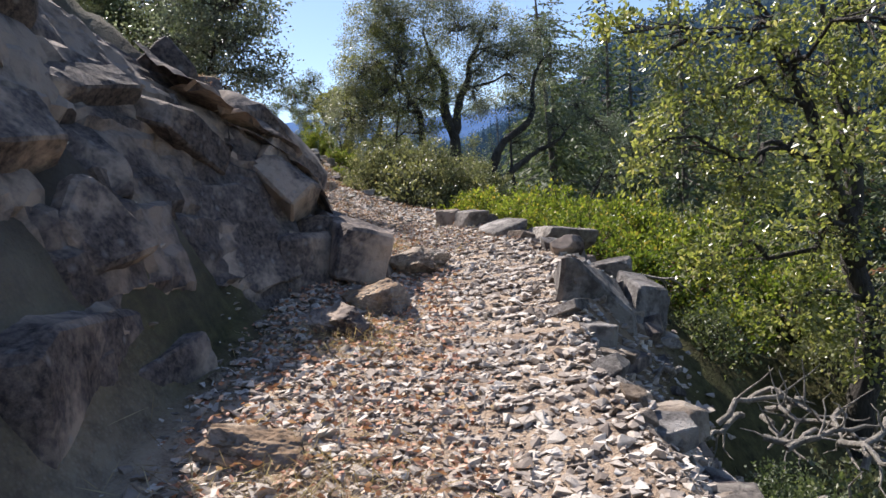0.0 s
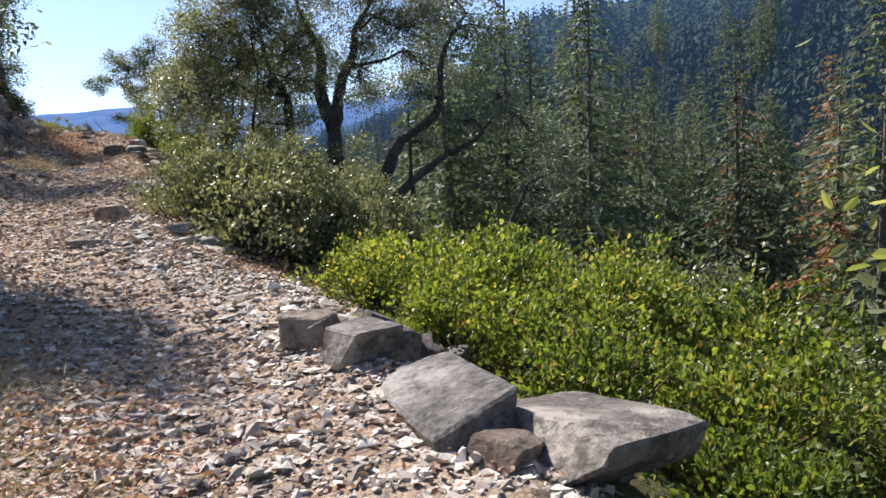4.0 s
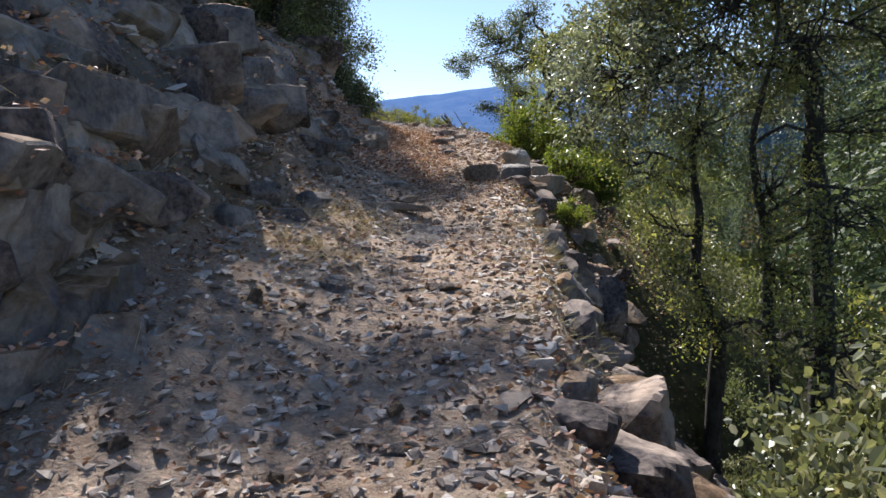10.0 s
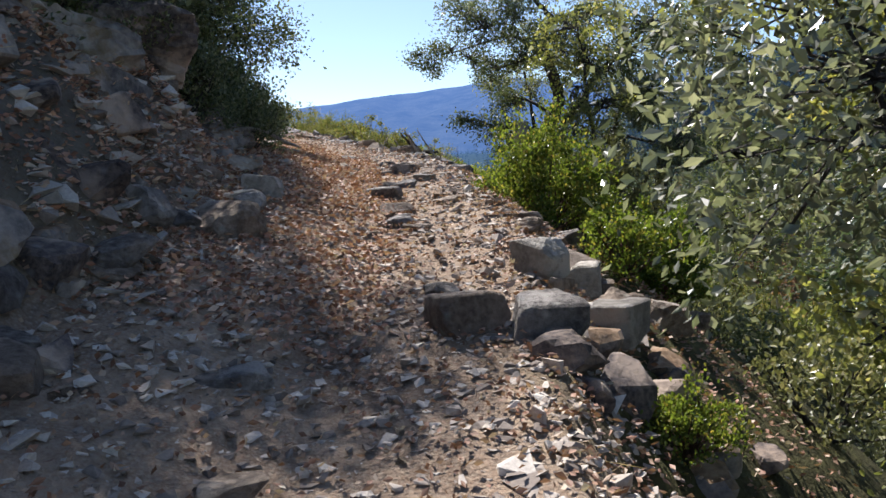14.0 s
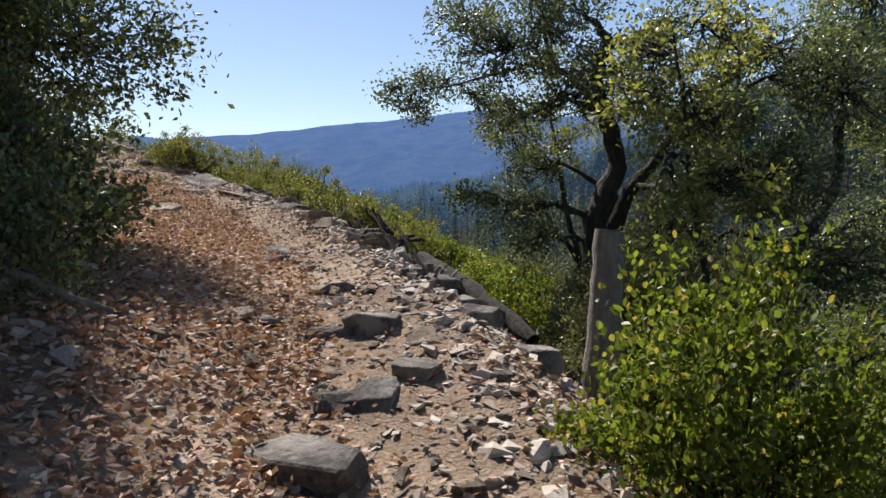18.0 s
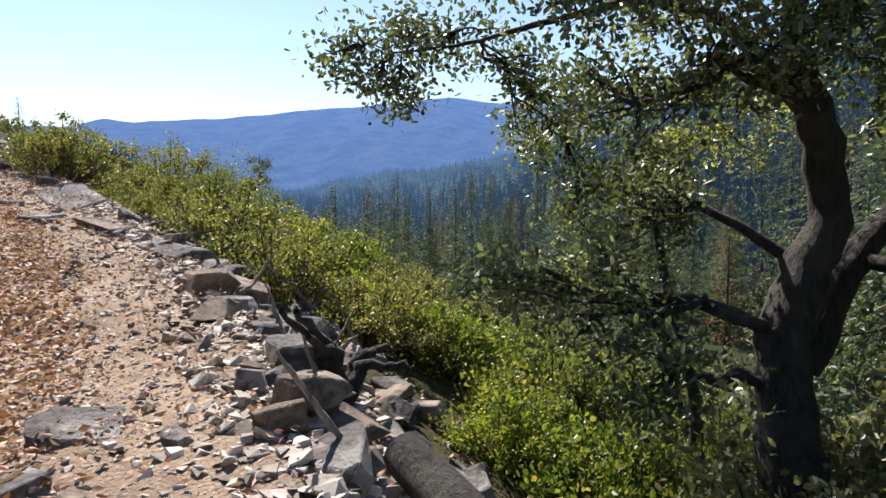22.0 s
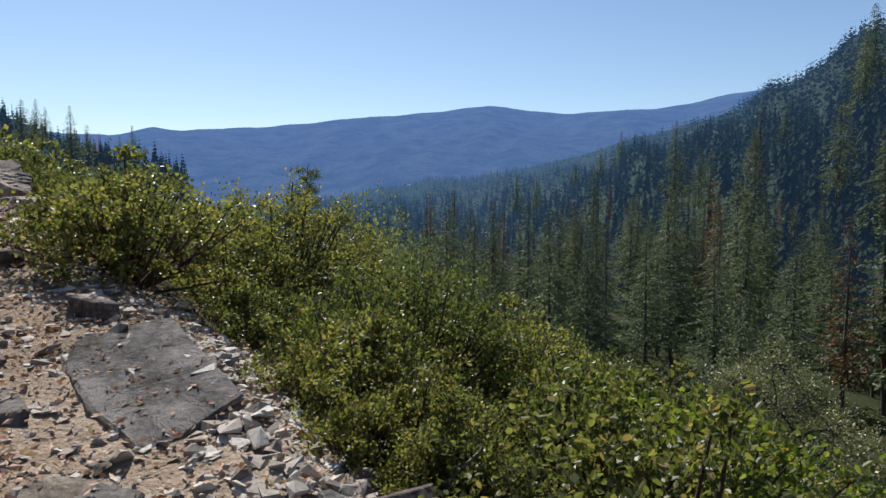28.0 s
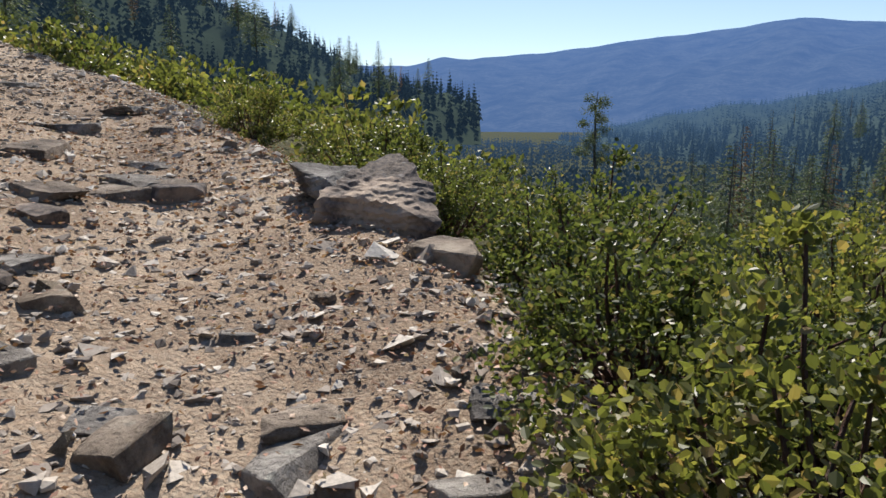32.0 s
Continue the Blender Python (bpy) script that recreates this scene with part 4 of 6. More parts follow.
oak(16, "slim sunlit oak with broad bright leaf sprays beside the edge",
    [(down([(-3.8, 31.3, 2.6), (-3.9, 31.2, 4.2), (-4.1, 31.1, 5.4), (-4.2, 31.2, 6.4)], 0), 0.06)],
    [(-4.6, 31.0, 5.7, 0.3), (-4.3, 31.0, 5.1, 0.35), (-4.4, 31.3, 6.2, 0.35), (-4.0, 31.2, 5.6, 0.4), (-4.2, 30.8, 4.5, 0.35), (-3.8, 31.0, 6.3, 0.4), (-3.7, 30.9, 4.9, 0.4), (-4.3, 31.2, 3.8, 0.4)], OAK_LIT, 40, 40, 0.06, True, spread=0.1)
# dark oaks along the top of the bank
for k, (x, y, h) in enumerate(((-11.4, 31.1, 0.9), (-10.0, 27.4, -0.4), (-10.2, 22.4, -0.2), (-9.2, 25.4, -0.1), (-10.9, 25.6, 0.4), (-10.6, 20.0, -0.2))):
    g = ground_z(x, y)
    br8 = np.random.default_rng(140 + k)
    oak(20 + k, "dark dense live oak on the bank above the trail",
        [([(x, y, g - 0.2), (x + 0.1, y, g + 0.9 + h), (x + 0.2, y - 0.2, g + 2.2 + h), (x + 0.1, y, g + 3.4 + h)], 0.12), ([(x, y, g), (x + 0.5, y - 0.3, g + 1.2 + h), (x + 0.9, y - 0.5, g + 2.0 + h)], 0.07)],
        [(x + 0.2 + br8.normal() * 0.75, y + br8.normal() * 0.8, g + h + q, br8.uniform(0.7, 1.0)) for q in (0.1, 0.4, 0.8, 1.2, 1.6, 2.0, 2.4, 2.8, 3.2)], OAK_SHADED, 17 if y < 21 else 36, 105, 0.066, spread=0.19)

# manzanita field on the slope past the oaks
FIELD = [tagged(bush_parts(50 + k, 1.9, 1.1, 84, 90, 0.042, MANZ_DULL, BARK_RED, "manzanita_bush", stems=18, upright=0.12, tight=0.034, oval=True, ratio=0.72, fill=0.6), "olive green manzanita bush on the open slope", "bush", "manzanita on the slope") for k in range(4)]
LOW = [tagged(bush_parts(60 + k, 2.4, 1.2, 60, 10, 0.17, MANZ_DULL, BARK_RED, "manzanita_bush", stems=3, upright=0.35, oval=False, ratio=0.75, tight=0.05), "olive green manzanita bush on the open slope", "bush", "manzanita on the slope") for k in range(3)]
fr = np.random.default_rng(77)
spots = []
for _ in range(9000):
    p = np.array([fr.uniform(-60, 6), fr.uniform(29, 76)])
    d, r = beside(p[None])
    d, edge_r = d[0], r[0, 4]
    near = np.hypot(*(p - (-11, 35)))
    gap = 0.85 if near < 12 else 1.4 if near < 24 else 2.1
    if not edge_r + (0.6 if p[1] < 37 else 0.2) < d < 34 or (p[1] < 34.6 and d < 3.7) or (p[1] < 31 and p[0] > -5.5):
        continue
    if all(np.hypot(*(p - q)) > gap for q in spots):
        spots.append(p)
rest = []
for p in spots[:420]:
    near = np.hypot(*(p - (-11, 35)))
    if near < 13:
        place(random.choice(FIELD), p[0], p[1], random.uniform(0, 360), random.uniform(0.6, 1.0))
    elif near < 19:
        place(random.choice(LOW), p[0], p[1], random.uniform(0, 360), random.uniform(0.65, 1.05))
    else:
        rest.append(p)
for _ in range(900):
    p = np.array([fr.uniform(-45, -8), fr.uniform(26, 60)])
    d, r = beside(p[None])
    if -16 < d[0] < -r[0, 3] - 1.6 and p[0] < -13 and p[1] > 33 and all(np.hypot(*(p - q)) > 1.7 for q in spots):
        spots.append(p)
        rest.append(p)


def joined(name, label, category, spots_xy, patterns, lo, hi, seed):
    """Far repeats of pattern plants as one mesh."""
    rng = np.random.default_rng(seed)
    raw = []
    for ob in patterns:
        me = next(o for o in ob.children if o.name.startswith("foliage")).data
        v = np.empty(len(me.vertices) * 3, np.float32)
        me.vertices.foreach_get("co", v)
        raw.append(v.reshape(-1, 3))
    zs, pieces = height(spots_xy), []
    for p, z in zip(spots_xy, zs):
        a, s = rng.uniform(0, 6.283), rng.uniform(lo, hi)
        v = raw[rng.integers(len(raw))] * s
        v = np.stack([v[:, 0] * np.cos(a) - v[:, 1] * np.sin(a), v[:, 0] * np.sin(a) + v[:, 1] * np.cos(a), v[:, 2]], 1) + [p[0], p[1], z - 0.05]
        pieces.append((v, np.arange(len(v)).reshape(-1, 4)))
    tagged(new(name, mesh_np(name, *join(pieces), MANZ_DULL)), label, category, kind="stuff")


joined("manzanita_brush", "olive manzanita brush covering the open slope", "brush", rest, LOW, 0.65, 1.1, 7)
pale = tagged(bush_parts(66, 2.4, 1.7, 130, 60, 0.06, PALE_LEAF, BARK, "shrub"), "pale glossy-leaved shrub shining among the manzanita", "bush")
place(pale, -13.6, 44.2, 0, 1.0)
gnarled = tagged(bush_parts(67, 2.8, 1.6, 130, 90, 0.042, MANZ_DULL, BARK_RED, "manzanita_bush", stems=24, split=14, tight=0.034, fill=0.75, oval=False, ratio=0.8), "large gnarled manzanita with dark bare branches showing", "bush", "manzanita on the slope")
place(gnarled, -14.0, 42.0, 20, 1.0)
place(gnarled, -11.6, 39.2, 130, 0.75)
for x, y, rz, s in ((-11.05, 37.25, 30, 0.6), (-11.6, 37.5, 120, 0.55), (-10.75, 36.85, 210, 0.5), (-11.2, 36.85, 300, 0.42)):
    place(FIELD[1], x, y, rz, s)
SHADY = tagged(bush_parts(68, 1.5, 1.2, 80, 60, 0.06, OAK_SHADED, BARK, "shrub", upright=0.3, oval=False, stems=6), "dark green shrub rooted in the shaded bank", "bush", "bank shrubs")
for k, (x, y, s) in enumerate(((-10.1, 28.0, 0.9), (-9.4, 26.8, 1.0), (-8.7, 26.1, 1.0), (-8.6, 25.0, 0.9), (-8.9, 24.2, 1.0), (-8.2, 26.6, 0.6), (-8.2, 23.2, 0.9), (-7.8, 22.2, 0.8), (-9.6, 26.0, 1.5), (-9.8, 26.9, 1.6), (-9.5, 25.1, 1.4), (-10.3, 26.1, 1.7), (-9.3, 24.0, 1.3), (-8.8, 22.9, 1.3), (-8.05, 26.2, 0.75), (-7.85, 27.2, 0.7), (-8.5, 27.7, 0.95), (-8.0, 25.5, 0.7), (-8.7, 28.4, 0.9))):
    place(SHADY, x, y, 67 * k, s)
for k, (x, y, s) in enumerate(((1.65, 2.7, 0.34), (1.8, 3.5, 0.4), (1.6, 2.0, 0.3), (2.0, 4.2, 0.45), (2.1, 3.0, 0.5))):
    place(SHADY, x, y, 40 * k, s, label="low dark green shrub overhanging the downhill edge")
for k, (x, y, s) in enumerate(((-9.5, 38.3, 0.9), (-10.3, 39.4, 0.9), (-7.1, 35.5, 0.75), (-6.5, 36.2, 0.8), (-7.6, 35.3, 0.6), (-5.6, 37.5, 0.9), (-8.2, 35.8, 0.6), (-6.4, 34.6, 0.7), (-5.5, 35.4, 0.8), (-6.2, 33.7, 0.55), (-7.2, 36.8, 0.8))):
    place(MANZ[k % 4], x, y, 80 * k, s * 1.35, label="bright green manzanita bush below the broken trail edge")
for x, y, rz, s in ((-4.2, 32.05, 20, 1.3), (-4.75, 31.5, 140, 0.85)):
    place(SCRUB[0], x, y, rz, s, label="green scrub bush round the foot of the twin oak")
for x, y, rz, s in ((-5.9, 32.9, 20, 0.95), (-5.4, 33.3, 110, 1.1), (-6.45, 33.3, 200, 0.75), (-5.5, 32.5, 290, 0.8), (-5.3, 31.9, 260, 0.95)):
    place(MANZ[0], x, y, rz, s, label="green manzanita bush round the foot of the twin oak")
away(gnarled, SHADY)
# brush on the drop below the first stretch
UNDER = [tagged(bush_parts(70 + k, 1.5, 1.0, 56, 34, 0.065, SCRUB_LEAF if k else OAK_SHADED, BARK, "shrub", upright=0.3, oval=False, stems=5), "leafy green shrub on the shaded downhill slope", "bush", "downhill shrubs") for k in range(3)]
for _ in range(900):
    p = np.array([fr.uniform(-4, 16), fr.uniform(-3, 33)])
    d, r = beside(p[None])
    gap = 1.25 if d[0] < 6 else 1.9
    if r[0, 4] + 0.8 < d[0] < 15 and all(np.hypot(*(p - q)) > gap for q in spots) and not (8 < p[1] < 14 and d[0] < 4.5) and not (15 < p[1] < 31 and d[0] < 3.5):
        spots.append(p)
        place(random.choice(UNDER), p[0], p[1], random.uniform(0, 360), random.uniform(0.6, 1.2) * (1 if d[0] < 6 else 1.5))
# dark shrubs rooted in the bank
for _ in range(420):
    p = np.array([fr.uniform(-12, -3), fr.uniform(10, 28)])
    d, r = beside(p[None])
    if -r[0, 3] - 7 < d[0] < -r[0, 3] - (1.5 if p[1] > 21 else 3.5) and all(np.hypot(*(p - q)) > 1.35 for q in spots):
        spots.append(p)
        place(UNDER[1 + len(spots) % 2], p[0], p[1], random.uniform(0, 360), random.uniform(0.5, 1.0), label="dark green shrub rooted in the shaded bank")
for x, y, s in ((2.3, 4.4, 0.6), (2.7, 3.5, 0.7), (2.2, 3.2, 0.5), (3.2, 4.2, 0.8), (2.0, 2.4, 0.45), (2.9, 2.6, 0.7), (1.75, 2.6, 0.42), (1.9, 3.2, 0.45), (1.8, 2.0, 0.4), (2.3, 2.9, 0.6)):
    place(UNDER[0], x, y, 50 * x, s)
for k, (x, y, s) in enumerate(((-0.9, 20.6, 0.7), (-0.6, 18.4, 0.7), (-1.0, 22.0, 0.6), (-0.2, 19.6, 0.8), (0.3, 18.2, 0.8))):
    place(SCRUB[k % 2], x, y, 50 * k, s, label="scrub oak growing on the drop below the undercut trail", sink=0.2)
away(*MANZ, *TALL, *SCRUB, *FIELD, *LOW, pale, *UNDER)


# ---- conifers ----
def conifer(seed, tall, leaf_mat, full=1.0, bare=0.15, ragged=0.0):
    rng = np.random.default_rng(seed)
    root = new("conifer_tree")
    lean = rng.normal(size=2) * 0.02
    h = np.linspace(0, 1, 9)
    trunk = np.stack([lean[0] * tall * h, lean[1] * tall * h, h * tall], 1)
    part("trunk", mesh_np("trunk", *tube(trunk, 0.013 * tall * (1.02 - h) + 0.02, 6), BARK_GREY, True), root)
    cs, ds, ls, twig = [], [], [], []
    z = bare
    while z < 0.985:
        reach = tall * 0.33 * full * (1.0 - z) ** 0.8 * rng.uniform(0.7, 1.15) * min(1, 0.6 + (z - bare) * 3)
        for a in rng.uniform(0, 6.283) + np.arange(6) * 1.0472 + rng.normal(size=6) * 0.35:
            if rng.random() < ragged:
                continue
            rr = reach * rng.uniform(0.55, 1.15)
            m = max(2, int(rr / tall * 60))
            t = np.linspace(0.12, 1, m)
            p = np.stack([np.cos(a) * rr * t, np.sin(a) * rr * t, z * tall + tall * 0.012 - 0.36 * rr * t ** 1.6 + 0.14 * rr * t], 1)
            if leaf_mat is None or rng.random() < 0.3:
                twig.append(tube(p[[0, -1]], [0.0025 * tall, 0.001 * tall], 3))
            p = np.repeat(p, 3, 0) + rng.normal(size=(3 * m, 3)) * 0.010 * tall * (1.1 - z) * [[1, 1, 0.6]]
            side = np.stack([-np.sin(a) * np.ones(3 * m), np.cos(a) * np.ones(3 * m), np.zeros(3 * m)], 1)
            d = side * rng.choice([-1, 1], (3 * m, 1)) * rng.uniform(0.2, 1, (3 * m, 1)) + np.c_[np.full((3 * m, 1), np.cos(a) * 0.6), np.full((3 * m, 1), np.sin(a) * 0.6), rng.uniform(-0.9, 0.1, (3 * m, 1))]
            cs.append(p)
            ds.append(d)
            ls.append(np.full(3 * m, tall * (0.012 + 0.024 * (1 - z))))
        z += rng.uniform(0.022, 0.042) * (1.15 - 0.6 * z)
    tagged(part("branchwork", mesh_np("branchwork", *join(twig), BARK_GREY), root), kind="stuff")
    if leaf_mat is not None:
        c, d = np.concatenate(cs), np.concatenate(ds)
        tagged(part("foliage", mesh_np("foliage", *leaf_quads(rng, c, d, np.concatenate(ls), np.concatenate(ls) * 0.36, 0.1), leaf_mat), root), kind="stuff")
    return root


FIR = [tagged(conifer(80 + k, 22.0, NEEDLE, 0.8 + 0.12 * k, 0.05 + 0.05 * k, 0.12 * (k % 3)), "dark green conifer on the valley slope", "tree", "valley conifers") for k in range(4)]
DEAD = [tagged(conifer(90, 20.0, NEEDLE_RED, 0.6, 0.2, 0.3), "conifer with dead reddish needles", "tree", "dying conifers"),
        tagged(conifer(91, 22.0, None, 0.5, 0.3), "bare dead conifer snag", "tree", "conifer snags")]


def on_hill(store, az, k):
    pts, azs, ks = store
    i = np.interp(k, ks, np.arange(len(ks)))
    j = np.interp(az, azs, np.arange(len(azs)))
    i0, j0 = int(min(i, len(ks) - 2)), int(min(j, len(azs) - 2))
    a, b = i - i0, j - j0
    return (pts[i0, j0] * (1 - a) * (1 - b) + pts[i0 + 1, j0] * a * (1 - b) + pts[i0, j0 + 1] * (1 - a) * b + pts[i0 + 1, j0 + 1] * a * b)


cr = np.random.default_rng(9)


def pick():
    return FIR[cr.integers(4)] if cr.random() < 0.79 else DEAD[cr.integers(2)]


for _ in range(76):
    p = on_hill(SPUR, cr.uniform(-60, 10), cr.uniform(0, 1) ** 1.6 * 0.4)
    place(pick(), p[0], p[1], cr.uniform(0, 360), cr.uniform(0.6, 1.1), z=p[2], sink=0.3)
for _ in range(98):
    az = cr.uniform(-58, 0)
    r, az = 38 + 112 * cr.random() ** 0.8 if az < -8 else cr.uniform(80, 160), radians(az)
    place(pick(), HUB[0] - math.sin(az) * r, HUB[1] + math.cos(az) * r, cr.uniform(0, 360), cr.uniform(0.35, 0.75) + r * 0.002, sink=0.3)
for _ in range(48):
    r, az = cr.uniform(50, 115), radians(cr.uniform(-12, 18))
    place(pick(), HUB[0] - math.sin(az) * r, HUB[1] + math.cos(az) * r, cr.uniform(0, 360), cr.uniform(0.35, 0.6) + r * 0.0015, sink=0.3)
for _ in range(70):
    r, az = cr.uniform(36, 105), radians(cr.uniform(8, 46))
    place(pick(), math.sin(az) * r, 8 + math.cos(az) * r, cr.uniform(0, 360), cr.uniform(0.75, 1.25), sink=0.3)
for _ in range(28):
    p = on_hill(LEFT_HILL, cr.uniform(36, 66), cr.uniform(0.1, 1.0))
    place(pick(), p[0], p[1], cr.uniform(0, 360), cr.uniform(0.35, 0.7), z=p[2], sink=0.3)
oak(95, "ragged broad-crowned pine standing alone above the brush", [([(-79.8, 192.6, -15.0), (-79.6, 192.6, -4.0), (-80.0, 192.6, 5.0), (-79.7, 192.6, 13.5)], 0.55)],
    [(-79.8 + 3.3 * math.sin(k * 2.4) * (1.1 - 0.05 * k), 192.6 + 2.0 * math.cos(k * 2.4), -3.0 + 1.25 * k, 0.9 + 0.3 * (k % 3)) for k in range(13)], NEEDLE, 5, 34, 0.42, spread=0.55, bark=BARK_GREY, name="pine_tree")
place(DEAD[0], -23.2, 122.0, 30, 0.6, z=-12.5, sink=0)
place(DEAD[1], 16.6, 163.6, 30, 0.9, z=4, sink=0)
away(*FIR, *DEAD)

# far woods: many small conifers joined
def woods(name, store, count, az0, az1, k0, k1, tall, seed, mat, boughs=16):
    rng = np.random.default_rng(seed)
    if store is None:
        q = np.stack([rng.uniform(az0, az1, count), rng.uniform(k0, k1, count)], 1)
        q = q[beside(q)[0] > 42]
        stands = np.c_[q, height(q)]
    else:
        stands = [on_hill(store, rng.uniform(az0, az1), rng.uniform(k0, k1)) for _ in range(count)]
    stands = np.asarray(stands)
    n = len(stands)
    h = (tall * rng.uniform(0.45, 1.25, n))[:, None]
    lev = np.tile(np.repeat(np.linspace(0.12, 0.94, boughs // 4), 4), (n, 1))
    az = rng.uniform(0, 6.283, (n, boughs))
    w = h * rng.uniform(0.14, 0.22, (n, 1)) * (1.02 - lev) * rng.uniform(0.6, 1.2, lev.shape)
    out = np.stack([np.cos(az), np.sin(az), np.zeros_like(az)], -1)
    side = np.stack([-np.sin(az), np.cos(az), np.zeros_like(az)], -1)
    top = stands[:, None] + np.stack([0 * lev, 0 * lev, (lev + 0.16 * (1.1 - lev)) * h], -1)
    tip = stands[:, None] + out * w[..., None] + np.stack([0 * lev, 0 * lev, lev * h - 0.25 * w], -1)
    mid = (top + tip) / 2
    half = side * (w * (0.55 if boughs < 50 else 0.36))[..., None]
    v = np.stack([top, mid + half, tip, mid - half], 2).reshape(-1, 3)
    tagged(new(name, mesh_np(name, v, np.arange(len(v)).reshape(-1, 4), mat)), "dense far conifer forest on the valley side", "forest", kind="stuff")


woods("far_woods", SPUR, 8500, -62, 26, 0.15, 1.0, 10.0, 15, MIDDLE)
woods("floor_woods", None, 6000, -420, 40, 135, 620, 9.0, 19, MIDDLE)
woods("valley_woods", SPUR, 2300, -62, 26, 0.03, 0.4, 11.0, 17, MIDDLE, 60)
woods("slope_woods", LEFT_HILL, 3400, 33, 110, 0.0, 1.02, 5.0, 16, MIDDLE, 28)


def brush(name, count, seed):
    """Thick brush on the valley floor, far below the trail."""
    rng = np.random.default_rng(seed)
    p = np.stack([rng.uniform(-110, 70, count), rng.uniform(5, 150, count)], 1)
    d, _ = beside(p)
    p = p[(d > 8) & (d < 60) & (np.hypot(p[:, 0] + 9, p[:, 1] - 33) > 13)]
    mid = np.c_[p, height(p)]
    size = rng.uniform(0.6, 1.5, len(p))
    n = 44
    o = unit(rng.normal(size=(len(p), n, 3))) * rng.uniform(0.5, 1.0, (len(p), n, 1)) * size[:, None, None]
    o[..., 2] = np.abs(o[..., 2]) * 1.1
    cc = (mid[:, None] + o).reshape(-1, 3)
    tagged(new(name, mesh_np(name, *leaf_quads(rng, cc, rng.normal(size=cc.shape) + o.reshape(-1, 3), 0.34, 0.24), SCRUB_LEAF)), "thick olive brush covering the valley floor", "brush", kind="stuff")


brush("valley_brush", 6000, 18)


# ---- rocks ----
def rock(name, label, x, y, size, seed, mat=None, rz=0.0, tilt=(0, 0), sink=0.3, sub=3, z=None, cuts=10, group="", rough=0.05, skew=0.38):
    v, f = boulder(seed, size, sub, cuts, rough, skew)
    ob = tagged(new(name, mesh_np(name, v, f, mat or ROCK)), label, "rock", group)
    ob.matrix_basis = pose(x, y, (ground_z(x, y) if z is None else z) + size[2] * (0.5 - sink), tilt[0], tilt[1], rz)
    return ob


# rock faces above the trail
def crag(name, label, rows, step, mat, seed, bed=0.16, grain=(0.95, 0.34), dip=0.12, fine=0.4, shelf=1.6, sunk=0.0):
    """A bedded, jointed rock face. rows: x, y of the foot and, from there, six pairs of setback and height; joints and beds break it into blocks."""
    rng = np.random.default_rng(seed)
    tb = np.array(rows, float)
    s = np.r_[0, np.cumsum(np.linalg.norm(np.diff(tb[:, :2], axis=0), axis=1))]
    q = np.linspace(0, s[-1], int(s[-1] / step))
    t = np.stack([np.interp(q, s, c) for c in tb.T], 1)
    for _ in range(3):
        t[1:-1] = (t[:-2] + 2 * t[1:-1] + t[2:]) / 4
    n2 = unit(np.gradient(t[:, :2], axis=0))
    n2 = np.stack([-n2[:, 1], n2[:, 0]], 1)
    back, up = t[:, 2::2], t[:, 3::2]
    run = np.r_[0, np.cumsum(np.hypot(np.diff(back.mean(0)), np.diff(up.mean(0))))]
    w = np.linspace(0, run[-1], int(run[-1] / step))
    bk = np.stack([np.interp(w, run, r) for r in back])
    hz = np.stack([np.interp(w, run, r) for r in up])
    foot = height(t[:, :2])
    pts = np.concatenate([t[:, None, :2] + n2[:, None] * bk[..., None], (foot[:, None] + hz)[..., None]], -1)
    du, dv = np.gradient(pts, axis=0), np.gradient(pts, axis=1)
    nrm = unit(np.cross(du, dv))
    for _ in range(30):
        nrm[1:-1] = nrm[:-2] + 2 * nrm[1:-1] + nrm[2:]
        nrm[:, 1:-1] = nrm[:, :-2] + 2 * nrm[:, 1:-1] + nrm[:, 2:]
        nrm = unit(nrm)
    if nrm[..., :2].reshape(-1, 2).mean(0) @ n2.mean(0) > 0:
        nrm = -nrm
    u, v = np.meshgrid(q, w, indexing="ij")
    v = v + dip * u
    flat = np.stack([u.ravel(), v.ravel()], 1)
    flat = flat + 0.16 * np.stack([wave(flat, rng, 3, 1.4), 0.7 * wave(flat, rng, 3, 1.6)], 1)
    out = np.zeros(len(flat))
    for cell, amp in ((1.0, bed), (0.42, bed * fine), (0.17, bed * fine * 0.35)):
        gu, gv = grain[0] * cell, grain[1] * cell
        cu, cv = flat[:, 0] / gu, flat[:, 1] / gv
        row = np.floor(cv)
        nu, nv = int(cu.max() - cu.min()) + 6, int(cv.max() - cv.min()) + 6
        off, tilt_u, tilt_v, jog = (rng.normal(size=(nv, nu)) for _ in range(4))
        ri = (row - cv.min()).astype(int) + 2
        sh = cu - cu.min() + 0.35 * jog[ri, 0] + 0.5 * (ri % 2)
        ci = np.clip(np.floor(sh).astype(int) + 2, 0, nu - 1)
        fu, fv = sh - np.floor(sh) - 0.5, cv - row - 0.5
        o = off[ri, ci] + 0.7 * fu * tilt_u[ri, ci] + fv * (shelf + 0.6 * tilt_v[ri, ci])
        crack = np.maximum(np.abs(fu) / 0.5, np.abs(fv) / 0.5)
        out += amp * (np.clip(o, -1.8, 1.8) - 1.3 * np.clip((crack - 0.88) / 0.12, 0, 1))
        if cell == 1.0:
            block = ri * nu + ci
    out -= sunk
    out += 0.02 * wave(np.c_[flat * 5, np.zeros(len(flat))], rng, 3, 1.0)
    fade = np.clip(np.minimum(q, q[-1] - q) / 0.8, 0, 1)[:, None] * np.ones_like(u)
    pts = pts + nrm * (out.reshape(u.shape) * fade)[..., None]
    a, b = u.shape
